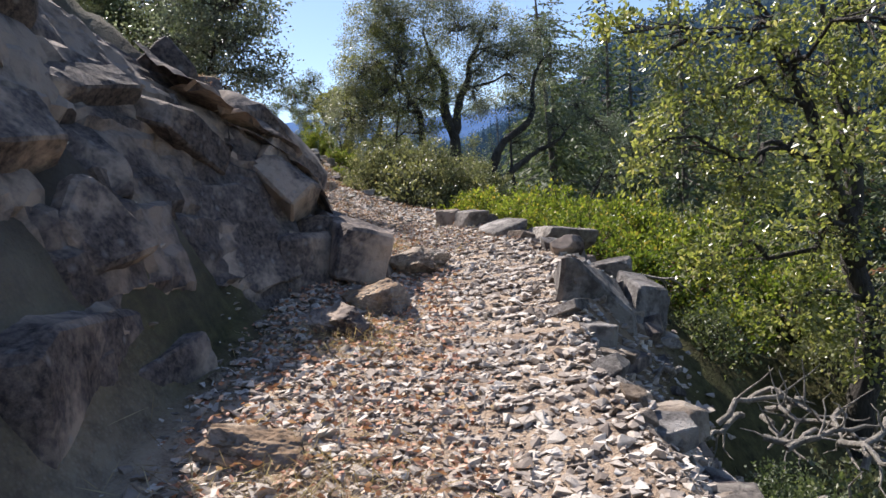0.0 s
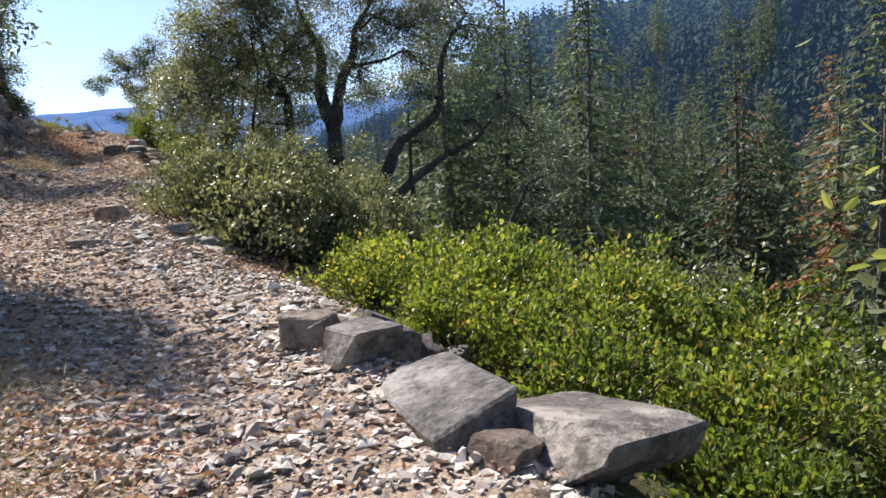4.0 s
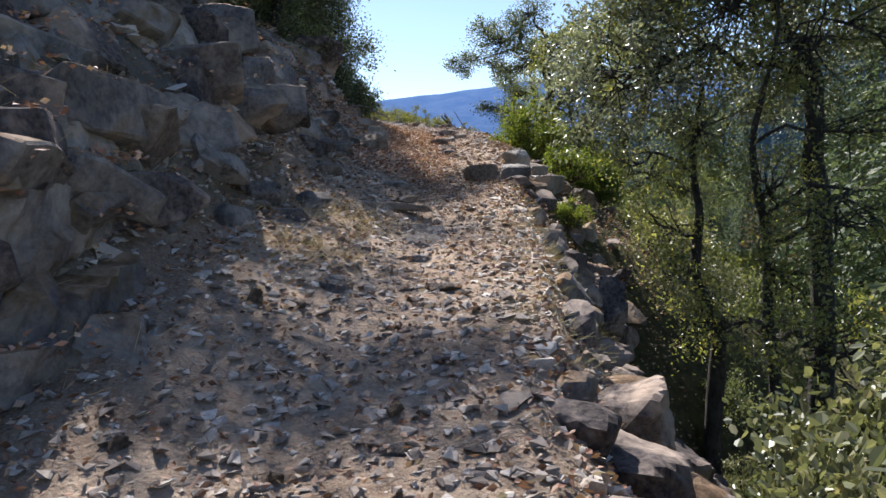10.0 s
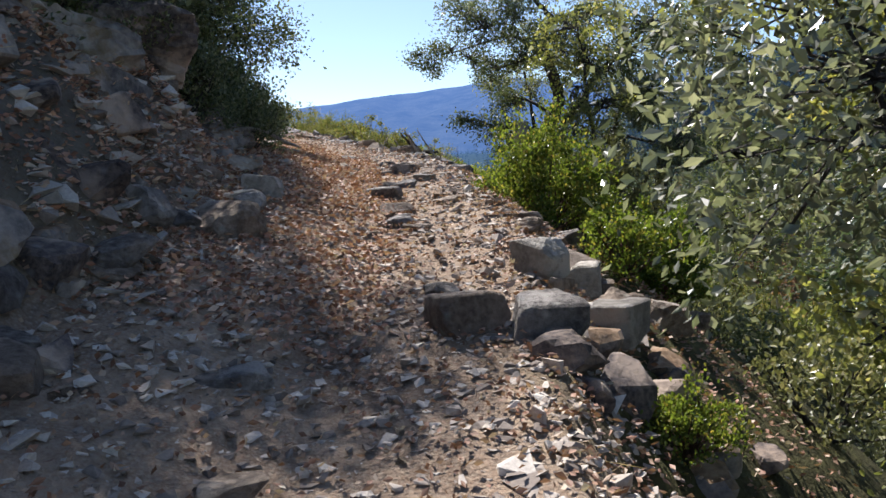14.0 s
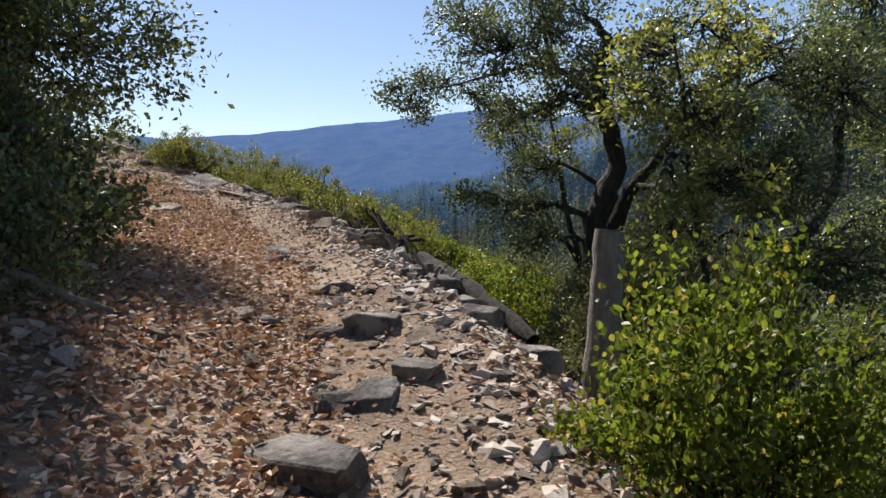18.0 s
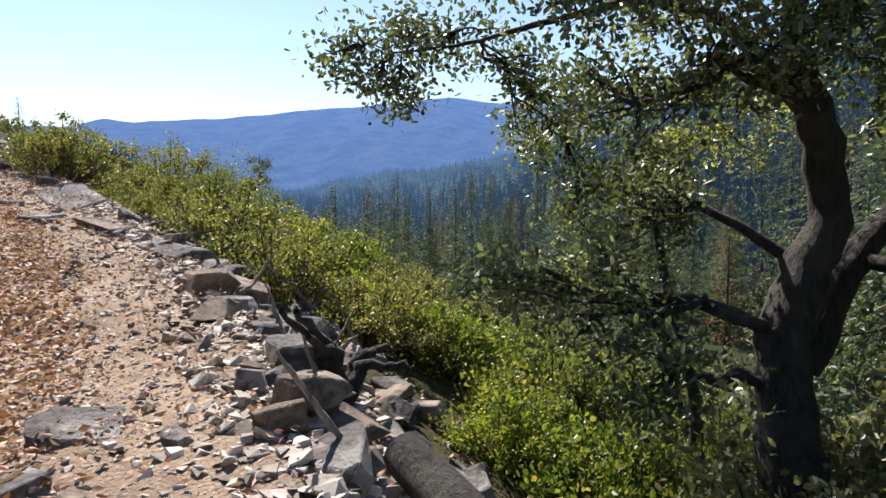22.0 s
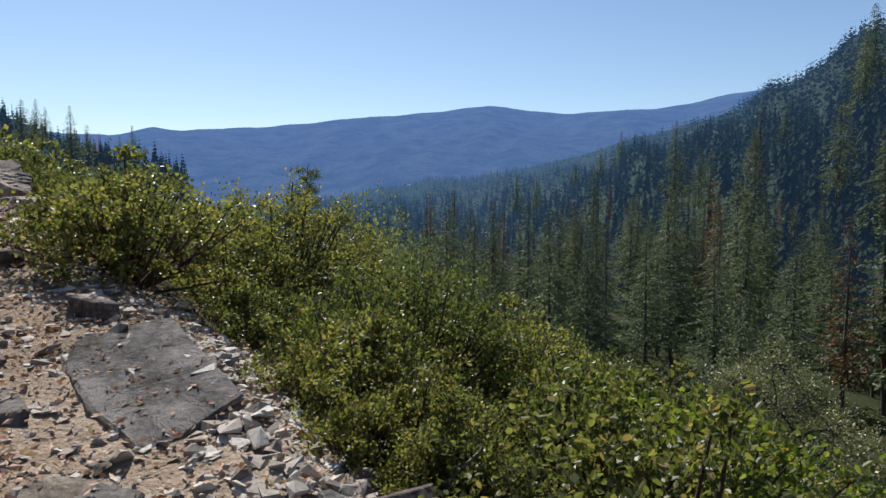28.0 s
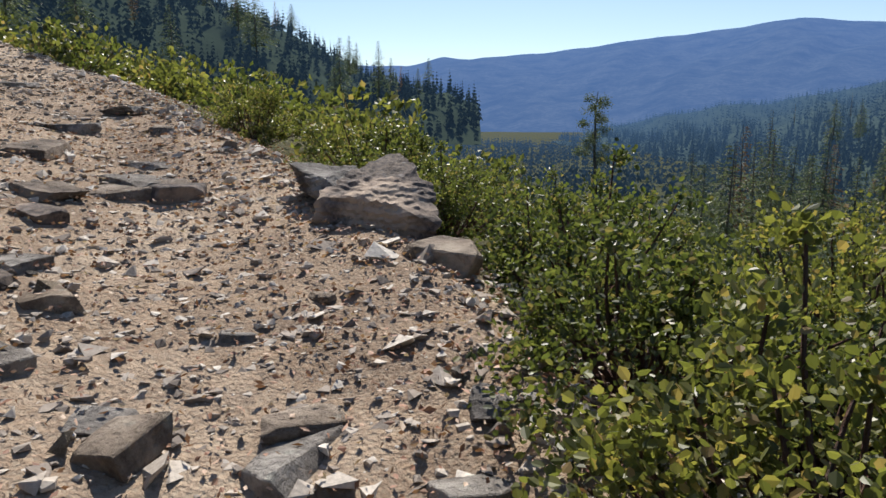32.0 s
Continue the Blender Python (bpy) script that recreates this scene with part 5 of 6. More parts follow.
    i, j = np.meshgrid(np.arange(a - 1), np.arange(b - 1), indexing="ij")
    f = np.stack([i * b + j, (i + 1) * b + j, (i + 1) * b + j + 1, i * b + j + 1], -1).reshape(-1, 4)
    root = tagged(new(name), label, "rock")
    v, owner = pts.reshape(-1, 3), block[f[:, 0]]
    order = np.argsort(owner, kind="stable")
    for own in np.split(order, np.flatnonzero(np.diff(owner[order])) + 1):
        used, at = np.unique(f[own], return_inverse=True)
        part("rock_block", mesh_np("rock_block", v[used], at.reshape(-1, 4), mat), root)
    return root, pts, n2


def stacked(root, pts, n2, step_u, step_v, size, mats, seed, level, top=1.0, skip=0.0, proud=0.18, stop=0.3, begin=0.3):
    """Split blocks bedded into a rock face, parts of root. level: laid flat like masonry, else lying along the face. Returns the flat tops: x, y, z, yaw, width, depth."""
    rng = np.random.default_rng(seed)
    nu, nv = pts.shape[:2]
    du = np.linalg.norm(np.diff(pts[:, 0, :2], axis=0), axis=1).mean()
    dv = np.linalg.norm(np.diff(pts[nu // 2], axis=0), axis=1).mean()
    tops, k = [], 0
    for row, j in enumerate(np.arange(0.1 / dv, nv * top, step_v / dv)):
        for i in np.arange(begin / du + (row % 2) * step_u / du / 2, nu - stop / du, step_u / du):
            a, b = int(np.clip(i + rng.normal() * 0.12 * step_u / du, 1, nu - 2)), int(np.clip(j + rng.normal() * 0.1 * step_v / dv, 1, nv - 2))
            k += 1
            if rng.random() < skip:
                continue
            sx, sy, sz = np.array(size) * rng.uniform(0.5, 1.35, 3) * rng.uniform(0.75, 1.15)
            t = unit(pts[a + 1, b] - pts[a - 1, b])
            yaw = math.atan2(t[1], t[0]) + rng.normal() * 0.1
            deep = n2[a] * (sy * 0.5 - rng.uniform(proud - 0.08, proud + 0.1))
            p = pts[a, b] + [deep[0], deep[1], 0]
            if level:
                m = Matrix.Translation(p) @ Euler((rng.normal() * 0.17 - 0.1, rng.normal() * 0.15 + 0.1, yaw + rng.normal() * 0.3)).to_matrix().to_4x4()
                tops.append((p[0], p[1], p[2] + sz * 0.5, yaw, sx, sy))
            else:
                w = unit(pts[a, b + 1] - pts[a, b - 1])
                o = np.cross(t, w)
                m = Matrix.Translation(p) @ Matrix(np.stack([t, -o, np.cross(t, -o)], 1).tolist()).to_4x4() @ Euler(rng.normal(size=3) * 0.12).to_matrix().to_4x4()
            v, f = hewn(seed * 1000 + k, (sx, sy, sz), 9, 0.10, 2)
            part("rock_block", mesh_np("rock_block", v, f, mats[k % len(mats)]), root, m=m)
    return np.array(tops)


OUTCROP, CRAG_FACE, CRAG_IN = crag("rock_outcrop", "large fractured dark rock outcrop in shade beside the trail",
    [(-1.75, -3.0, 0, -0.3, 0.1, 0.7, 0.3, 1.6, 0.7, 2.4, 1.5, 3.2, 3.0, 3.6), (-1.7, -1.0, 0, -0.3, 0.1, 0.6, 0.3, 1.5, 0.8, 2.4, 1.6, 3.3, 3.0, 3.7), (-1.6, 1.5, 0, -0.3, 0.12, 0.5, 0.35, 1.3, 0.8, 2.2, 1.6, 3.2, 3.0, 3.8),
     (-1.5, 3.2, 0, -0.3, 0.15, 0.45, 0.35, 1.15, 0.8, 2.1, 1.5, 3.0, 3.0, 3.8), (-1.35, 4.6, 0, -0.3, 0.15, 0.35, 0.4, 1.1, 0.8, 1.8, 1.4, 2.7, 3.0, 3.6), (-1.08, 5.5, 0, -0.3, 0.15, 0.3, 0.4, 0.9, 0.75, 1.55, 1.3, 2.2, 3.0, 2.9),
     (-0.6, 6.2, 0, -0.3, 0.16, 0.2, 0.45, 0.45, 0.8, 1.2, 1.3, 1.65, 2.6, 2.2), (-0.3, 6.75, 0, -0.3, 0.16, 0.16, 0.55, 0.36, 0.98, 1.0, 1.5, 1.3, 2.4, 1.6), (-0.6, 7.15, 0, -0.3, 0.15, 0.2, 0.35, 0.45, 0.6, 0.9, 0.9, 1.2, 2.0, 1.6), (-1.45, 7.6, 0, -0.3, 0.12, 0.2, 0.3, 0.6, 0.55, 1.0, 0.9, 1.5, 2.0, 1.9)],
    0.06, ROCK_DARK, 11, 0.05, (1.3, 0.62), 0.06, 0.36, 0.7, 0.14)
BANK, BANK_FACE, BANK_IN = crag("rock_bank", "long bedded dark rock bank above the trail with mossy ledges",
    [(-1.5, 7.3, 0, -0.3, 0.12, 0.2, 0.3, 0.6, 0.6, 1.0, 1.1, 1.5, 2.2, 1.7), (-1.6, 8.6, 0, -0.3, 0.15, 0.3, 0.3, 0.9, 0.6, 1.4, 1.2, 1.9, 2.4, 2.0), (-1.75, 10.0, 0, -0.3, 0.15, 0.4, 0.35, 1.0, 0.7, 1.5, 1.4, 2.0, 2.8, 2.2), (-2.6, 12.2, 0, -0.3, 0.3, 0.2, 0.7, 0.6, 1.2, 1.1, 1.9, 1.8, 3.2, 2.4),
     (-4.1, 14.2, 0, -0.3, 0.3, 0.15, 0.7, 0.5, 1.0, 1.2, 1.6, 2.0, 3.2, 2.7), (-4.75, 15.6, 0, -0.3, 0.12, 0.5, 0.25, 1.1, 0.7, 1.6, 1.5, 2.2, 3.2, 3.0), (-4.65, 16.6, 0, -0.3, 0.12, 0.6, 0.3, 1.2, 0.8, 1.7, 1.6, 2.3, 3.2, 3.1), (-5.2, 18.2, 0, -0.3, 0.15, 0.4, 0.4, 1.0, 0.9, 1.6, 1.7, 2.4, 3.3, 3.2),
     (-5.75, 20.0, 0, -0.3, 0.15, 0.5, 0.4, 1.1, 0.9, 1.8, 1.7, 2.5, 3.3, 3.2), (-6.35, 22.3, 0, -0.3, 0.18, 0.4, 0.5, 1.0, 1.0, 1.7, 1.8, 2.3, 3.3, 2.9), (-6.6, 24.2, 0, -0.3, 0.2, 0.3, 0.6, 0.8, 1.1, 1.4, 1.9, 2.0, 3.3, 2.5), (-7.0, 25.8, 0, -0.3, 0.25, 0.25, 0.7, 0.6, 1.2, 1.1, 2.0, 1.6, 3.3, 2.0), (-8.1, 27.7, 0, -0.3, 0.3, 0.1, 0.8, 0.4, 1.3, 0.7, 2.0, 1.0, 3.3, 1.2)],
    0.07, ROCK_MOSS, 12, 0.07, (1.5, 0.5), 0.1, 0.3, 1.9, 0.16)
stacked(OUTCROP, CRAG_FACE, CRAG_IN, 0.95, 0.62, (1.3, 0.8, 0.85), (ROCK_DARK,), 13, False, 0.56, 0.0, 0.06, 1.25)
TOPS = stacked(BANK, BANK_FACE, BANK_IN, 0.95, 0.42, (1.25, 0.9, 0.46), (ROCK_MOSS, ROCK_DARK, ROCK_MOSS, ROCK_MOSS), 14, True, 0.72, 0.1, 0.18, 0.3, 2.0)
for k, (x, y, z, sx, sy, sz, mat) in enumerate((
        (-1.15, 2.0, 0.25, 0.6, 0.9, 0.6, ROCK_MOSS), (-0.95, 3.0, 0.3, 0.5, 0.6, 0.4, ROCK_MOSS), (-0.8, 4.9, 0.55, 0.5, 0.7, 0.4, ROCK_DARK), (-0.6, 5.45, 0.68, 0.45, 0.6, 0.3, ROCK_MOSS), (-0.3, 6.75, 0.82, 0.6, 0.6, 0.3, ROCK_TAN),
        (-0.15, 7.1, 0.82, 0.45, 0.4, 0.2, ROCK_TAN), (-1.9, 0.6, 0.9, 1.0, 1.4, 1.2, ROCK), (-0.65, 6.5, 1.0, 0.5, 0.7, 0.4, ROCK_DARK))):
    rock("outcrop_boulder", "weathered rock broken from the shaded outcrop", x, y, (sx, sy, sz), 100 + k, mat, 25 * k, (4 * (k % 3), 6), z=z, sink=0.5, sub=5, cuts=9, group="outcrop rocks", rough=0.1)
# rocks along the downhill edge
LOWER_EDGE = ((1.75, 7.4, 0.6, 0.6, 0.35), (0.45, 9.6, 0.5, 0.4, 0.3),
        (0.15, 9.9, 0.45, 0.4, 0.3), (1.0, 3.4, 0.3, 0.36, 0.16), (1.05, 2.3, 0.28, 0.3, 0.16), (0.98, 4.75, 0.3, 0.34, 0.2), (1.2, 3.9, 0.4, 0.4, 0.2), (1.15, 2.9, 0.35, 0.3, 0.18), (-1.36, 14.05, 0.5, 0.36, 0.15), (-1.12, 14.2, 0.42, 0.3, 0.16), (-1.0, 13.9, 0.3, 0.26, 0.18), (-1.22, 13.45, 0.24, 0.2, 0.1), (-0.9, 13.55, 0.28, 0.24, 0.14), (-1.6, 13.45, 0.22, 0.16, 0.08),
        (-2.25, 14.75, 0.4, 0.34, 0.26), (-2.12, 13.48, 0.5, 0.25, 0.1))
MIDDLE_EDGE = ((-4.05, 24.55, 0.3, 0.4, 0.36), (-3.8, 24.9, 0.4, 0.34, 0.3), (-4.4, 23.6, 0.5, 0.4, 0.3), (-3.6, 24.3, 0.5, 0.5, 0.3),
        (-3.9, 23.5, 0.45, 0.35, 0.3), (-6.3, 30.3, 0.36, 0.3, 0.18), (-6.6, 30.9, 0.42, 0.3, 0.2), (-6.95, 31.4, 0.45, 0.32, 0.22), (-5.75, 29.3, 0.34, 0.3, 0.18),
        (-5.3, 28.7, 0.36, 0.3, 0.2), (-7.3, 31.9, 0.4, 0.3, 0.3), (-7.6, 32.5, 0.45, 0.36, 0.3), (-8.0, 33.1, 0.4, 0.3, 0.22), (-8.0, 33.6, 0.5, 0.4, 0.3))
UPPER_EDGE = ((-8.85, 33.9, 0.45, 0.4, 0.25), (-8.5, 34.8, 0.35, 0.3, 0.25), (-16.92, 40.6, 1.35, 1.0, 0.72), (-17.2, 40.3, 0.9, 0.6, 0.4), (-16.0, 40.0, 0.5, 0.4, 0.25))
EDGE = LOWER_EDGE + MIDDLE_EDGE + UPPER_EDGE
for k, (x, y, sx, sy, sz) in enumerate(EDGE):
    rock("edge_rock", "angular grey rock set along the downhill trail edge", x, y, (sx, sy, sz), 200 + k, ROCK_DARK if y > 40.3 else ROCK_PALE if 13 < y < 14.3 or 24.2 < y < 25 else (ROCK, ROCK, ROCK_TAN, ROCK)[k % 4], 37 * k, (3, -4), sub=5 if max(sx, sy) > 0.6 else 4, group="edge rocks", rough=0.07, cuts=7, skew=0.38 if y > 40 else 0.17)
# the large squared blocks
for k, (x, y, z, sx, sy, sz, rz, tx, ty, mat, what) in enumerate((
        (1.22, 6.0, 0.34, 0.74, 1.6, 1.1, -8, 0, 3, ROCK, "large squared dark rock block walling up the trail edge"), (1.72, 6.3, 0.14, 0.5, 0.8, 0.9, 10, 0, 8, ROCK, "squared grey rock block walling up the trail edge"),
        (1.36, 8.55, 0.79, 0.8, 1.1, 0.3, 24, -5, 8, ROCK, "broad flat grey slab laid on the trail edge"), (0.80, 8.80, 0.90, 0.50, 0.95, 0.34, 10, 3, -6, ROCK, "squared grey stone block on the trail edge"), (0.95, 8.25, 0.84, 0.36, 0.3, 0.24, 40, 0, 10, ROCK_TAN, "small squared stone wedged beside the slab"),
        (-12.45, 36.93, 5.17, 1.5, 0.72, 0.32, -38, 3, 8, ROCK, "broad flat grey slab jutting from the trail edge"), (-12.95, 36.45, 5.13, 0.8, 0.42, 0.2, -30, 0, 5, ROCK, "flat grey slab stepping down beside the larger one"), (-13.3, 37.65, 5.44, 0.4, 0.26, 0.18, -15, 0, 4, ROCK_DARK, "low dark rock behind the flat slab"),
        (-9.85, 35.05, 4.72, 0.95, 0.45, 0.2, -32, 4, 7, ROCK, "flat tilted grey slab at the broken trail edge"), (-8.72, 34.22, 4.36, 0.5, 0.42, 0.5, 25, 12, 14, ROCK_TAN, "pale upright block at the broken trail edge"), (-9.3, 34.75, 4.56, 0.7, 0.4, 0.18, -50, 3, 9, ROCK, "flat tilted grey slab at the broken trail edge"),
        (-4.05, 25.35, 3.2, 1.15, 0.36, 0.22, -45, 6, 9, ROCK_TAN, "long grey slab lying along the trail edge"),
        (-11.0, 35.75, 4.93, 0.8, 0.55, 0.2, -25, 3, 6, ROCK_TAN, "weathered flat rock beside the broken edge"))):
    rock("edge_rock", what, x, y, (sx, sy, sz), 1700 + k, mat, rz, (tx, ty), z=z, sink=0.5, sub=5, cuts=5, group="edge rocks", rough=0.05, skew=0.12)
# broken blocks packed between them
jr = np.random.default_rng(88)
for k in range(70):
    y = jr.uniform(1.6, 10.2)
    i = int(np.argmin(np.abs(LINE[:, 1] - y)))
    low = y < 5.0
    u = LINE[i, 4] + (jr.uniform(0.0, 0.6) if low else jr.uniform(-0.15, 0.75))
    x, y = LINE[i, 0] + HEAD[i, 1] * u, LINE[i, 1] - HEAD[i, 0] * u
    s = 0.1 + (0.16 if low else 0.3) * jr.random() ** 1.8
    rock("edge_rock", "broken angular block packed into the trail edge", x, y, (s, s * jr.uniform(0.6, 1.0), s * jr.uniform(0.45, 0.85)), 3200 + k, (ROCK, ROCK_TAN, ROCK_DARK)[k % 3], jr.uniform(0, 360), (jr.uniform(-30, 30), jr.uniform(-30, 30)), sub=3, group="edge rocks", sink=0.32, cuts=6, skew=0.18)
# rocks standing in the tread
# x, y and width of each
LOWER_TREAD = ((-4.2, 20.4, 0.7), (-3.5, 18.6, 0.32), (-4.2, 18.2, 0.32), (-5.5, 19.7, 0.26), (-5.4, 19.35, 0.26), (-5.3, 22.5, 0.32), (-5.7, 19.95, 0.2), (-3.4, 19.7, 0.15), (-3.2, 20.5, 0.18), (-2.8, 20.4, 0.33), (-2.3, 21.2, 0.5), (-4.05, 19.5, 0.3),
               (-4.7, 24.2, 0.42), (-4.4, 26.1, 0.38), (-5.55, 26.0, 0.26), (-6.25, 27.7, 0.42), (-3.9, 25.4, 0.42), (-4.1, 26.4, 0.4), (-6.4, 24.5, 0.25), (-5.35, 25.7, 0.3))
MIDDLE_TREAD = ((-7.0, 29.75, 0.38), (-6.4, 28.8, 0.46), (-6.0, 28.5, 0.32), (-6.6, 28.6, 0.36), (-6.05, 27.7, 0.36), (-7.3, 28.5, 0.34), (-7.1, 28.65, 0.27), (-8.2, 31.5, 0.45), (-6.4, 27.95, 0.22), (-6.9, 29.35, 0.32),
                (-8.15, 30.9, 0.34), (-7.85, 30.9, 0.24), (-7.6, 30.55, 0.22), (-6.1, 30.2, 0.4), (-7.2, 31.95, 0.48), (-6.5, 30.25, 0.25), (-7.7, 31.4, 0.2), (-11.1, 33.4, 0.75), (-8.5, 33.5, 0.38), (-10.8, 35.5, 0.36), (-12.0, 35.9, 0.55))
UPPER_TREAD = ((-16.0, 37.9, 0.26), (-16.2, 38.65, 0.18), (-16.2, 39.15, 0.14), (-18.8, 39.9, 0.8), (-17.5, 38.3, 0.25), (-18.6, 39.0, 0.42), (-20.7, 40.3, 0.4), (-21.4, 41.3, 0.5), (-20.3, 41.0, 0.4), (-15.4, 38.2, 0.38), (-15.0, 38.8, 0.22),
               (-19.8, 39.5, 0.65), (-19.3, 40.2, 0.5), (-15.3, 37.4, 0.34), (-15.0, 37.7, 0.24), (-14.8, 38.4, 0.26), (-16.6, 37.75, 0.32), (-17.0, 38.2, 0.3), (-14.05, 37.05, 0.36), (-14.4, 37.3, 0.2), (-15.5, 38.35, 0.3), (-23.8, 41.1, 0.6), (-11.9, 35.85, 0.42))
tr = np.random.default_rng(303)
for k, (x, y, s) in enumerate(LOWER_TREAD + MIDDLE_TREAD + UPPER_TREAD):
    tall = tr.uniform(0.24, 0.46) if s < 0.5 else tr.uniform(0.2, 0.32)
    rock("trail_rock", "angular rock half buried in the trail", x, y, (s * 1.15, s * tr.uniform(0.6, 0.9), s * tall), 300 + k, (ROCK, ROCK_TAN, ROCK)[k % 3], tr.uniform(0, 360), (tr.uniform(-9, 9), tr.uniform(-9, 9)), sub=4 if s > 0.3 else 3, group="trail rocks", sink=0.6, cuts=10, skew=0.22)
for k, (x, y, z, sx, sy, sz, rz) in enumerate(((-4.7, 21.22, 2.83, 0.72, 0.2, 0.1, -6), (-4.85, 21.75, 2.88, 0.26, 0.2, 0.09, 35))):
    rock("trail_rock", "long flat rock ledge breaking out of the trail", x, y, (sx, sy, sz), 350 + k, ROCK_TAN, rz, (-6, 5), z=z, sub=4, group="trail rocks", sink=0.5, cuts=8, skew=0.2)
for k, (x, y, z, s) in enumerate(((-3.08, 21.62, 2.34, 0.45), (-2.9, 21.3, 2.1, 0.5), (-2.72, 21.1, 1.95, 0.5), (-2.55, 21.4, 1.75, 0.6), (-2.7, 21.8, 1.95, 0.5))):
    # Every other rock takes the darker material to deepen the drop's shade.
    rock("edge_rock", "mossy orange-brown rock on the drop below the trail", x, y, (s, s * 0.8, s * 1.1), 1950 + k, (ROCK_MOSS, ROCK_DARK)[k % 2], 47 * k, (8, 14), z=z, sub=5, group="edge rocks", sink=0.55, cuts=9, rough=0.1)
for k, (x, y, s) in enumerate(((-1.25, 7.55, 0.75), (-0.95, 7.85, 0.5), (-0.45, 7.15, 0.36), (-1.7, 8.7, 0.7), (-0.6, 6.9, 0.45), (-1.5, 8.1, 0.6))):
    rock("rock_ledge", "flat pale tan rock ledge at the foot of the bank", x, y, (s * 1.3, s, s * 0.45), 360 + k, ROCK_TAN, 40 * k, (4, 8), sub=4, group="bank ledges", sink=0.45)
for k, (x, y, s) in enumerate(((-4.05, 24.75, 0.28), (-3.7, 24.9, 0.34), (-2.8, 26.9, 0.4), (-3.9, 24.3, 0.28), (-3.45, 25.15, 0.36), (-4.3, 25.7, 0.24), (-3.6, 24.5, 0.4), (-3.2, 25.6, 0.45))):
    rock("edge_rock", "pale angular rock heaped at the outer trail edge", x, y, (s * 1.1, s * 0.85, s * 0.7), 380 + k, ROCK_TAN, 71 * k, (12, -14), sub=4, group="edge rocks", sink=0.28, cuts=8)
for k, (x, y, sx, sy, sz, rz, mat) in enumerate((
        (-15.1, 37.25, 0.6, 0.42, 0.09, 40, ROCK), (-14.86, 37.56, 0.24, 0.26, 0.08, 35, ROCK_TAN), (-18.55, 39.6, 0.9, 0.45, 0.12, 60, ROCK_TAN), (-18.25, 39.76, 0.4, 0.25, 0.2, 50, ROCK_DARK), (-15.83, 37.83, 0.28, 0.28, 0.12, 20, ROCK_TAN),
        (-14.55, 38.2, 0.3, 0.24, 0.22, 10, ROCK_DARK), (-6.12, 26.95, 0.62, 0.28, 0.26, -18, ROCK), (-5.69, 26.24, 0.36, 0.3, 0.2, 30, ROCK_TAN), (-5.46, 25.75, 0.34, 0.3, 0.2, -25, ROCK), (-5.3, 26.7, 0.3, 0.24, 0.12, 15, ROCK_TAN),
        (-5.89, 27.96, 0.28, 0.2, 0.13, -20, ROCK_PALE), (-6.66, 25.35, 0.4, 0.36, 0.34, 25, ROCK_PALE), (-6.62, 24.88, 0.27, 0.24, 0.22, 50, ROCK_PALE))):
    rock("trail_rock", "flat angular rock breaking out of the trail" if sz < 0.15 else "squared angular rock standing in the trail", x, y, (sx, sy, sz), 1500 + k, mat, rz, (4, -5), sub=4, group="trail rocks", sink=0.45, cuts=9, skew=0.2)
# mossy outcrop under the dark oak
for k, (x, y, sx, sy, sz) in enumerate(((-8.2, 26.9, 1.1, 1.3, 0.9), (-8.3, 25.5, 1.4, 1.5, 1.1), (-9.1, 27.6, 1.3, 1.4, 0.9), (-9.0, 26.2, 1.6, 1.8, 1.4), (-7.9, 24.6, 1.1, 1.2, 0.9))):
    rock("outcrop_boulder", "dark mossy boulder in the shade of the bank oak", x, y, (sx, sy, sz), 900 + k, ROCK_MOSS if k % 2 == 0 else ROCK_DARK, 50 * k, (5, 4), sub=5, group="outcrop rocks", sink=0.35, rough=0.12, cuts=9)
# dark mossy rocks on the drop where the trail is undercut
ur = np.random.default_rng(71)
for k in range(96):
    y = ur.uniform(15.5, 24)
    i = int(np.argmin(np.abs(LINE[:, 1] - y)))
    u = LINE[i, 4] + ur.uniform(0.05, 1.5)
    x, y = LINE[i, 0] + HEAD[i, 1] * u, LINE[i, 1] - HEAD[i, 0] * u
    s = ur.uniform(0.2, 0.75 if y < 19 else 0.5)
    rock("edge_rock", "dark mossy rock on the drop below the trail", x, y, (s, s * ur.uniform(0.6, 1.0), s * ur.uniform(0.5, 0.8)), 800 + k, (ROCK_DARK, ROCK_DARK, ROCK_MOSS)[k % 3], ur.uniform(0, 360), (ur.uniform(-15, 15), ur.uniform(10, 35)), sub=4 if s > 0.6 else 3, group="edge rocks", sink=0.45)
# tumbled rocks where the edge has broken away
pr = np.random.default_rng(61)
for k in range(115):
    y = pr.uniform(29.5, 35.4)
    i = int(np.argmin(np.abs(LINE[:, 1] - y)))
    u = LINE[i, 4] + pr.uniform(-0.12, 1.1)
    x, y = LINE[i, 0] + HEAD[i, 1] * u, LINE[i, 1] - HEAD[i, 0] * u
    s = 0.12 + 0.36 * pr.random() ** 2.2
    rock("edge_rock", "tumbled angular grey rock at the broken trail edge", x, y, (s, s * pr.uniform(0.5, 0.9), s * pr.uniform(0.25, 0.6)), 2600 + k, (ROCK, ROCK_TAN, ROCK, ROCK_DARK)[k % 4], pr.uniform(0, 360), (pr.uniform(-24, 24), pr.uniform(-24, 24)), sub=3, group="edge rocks", cuts=6, skew=0.18)
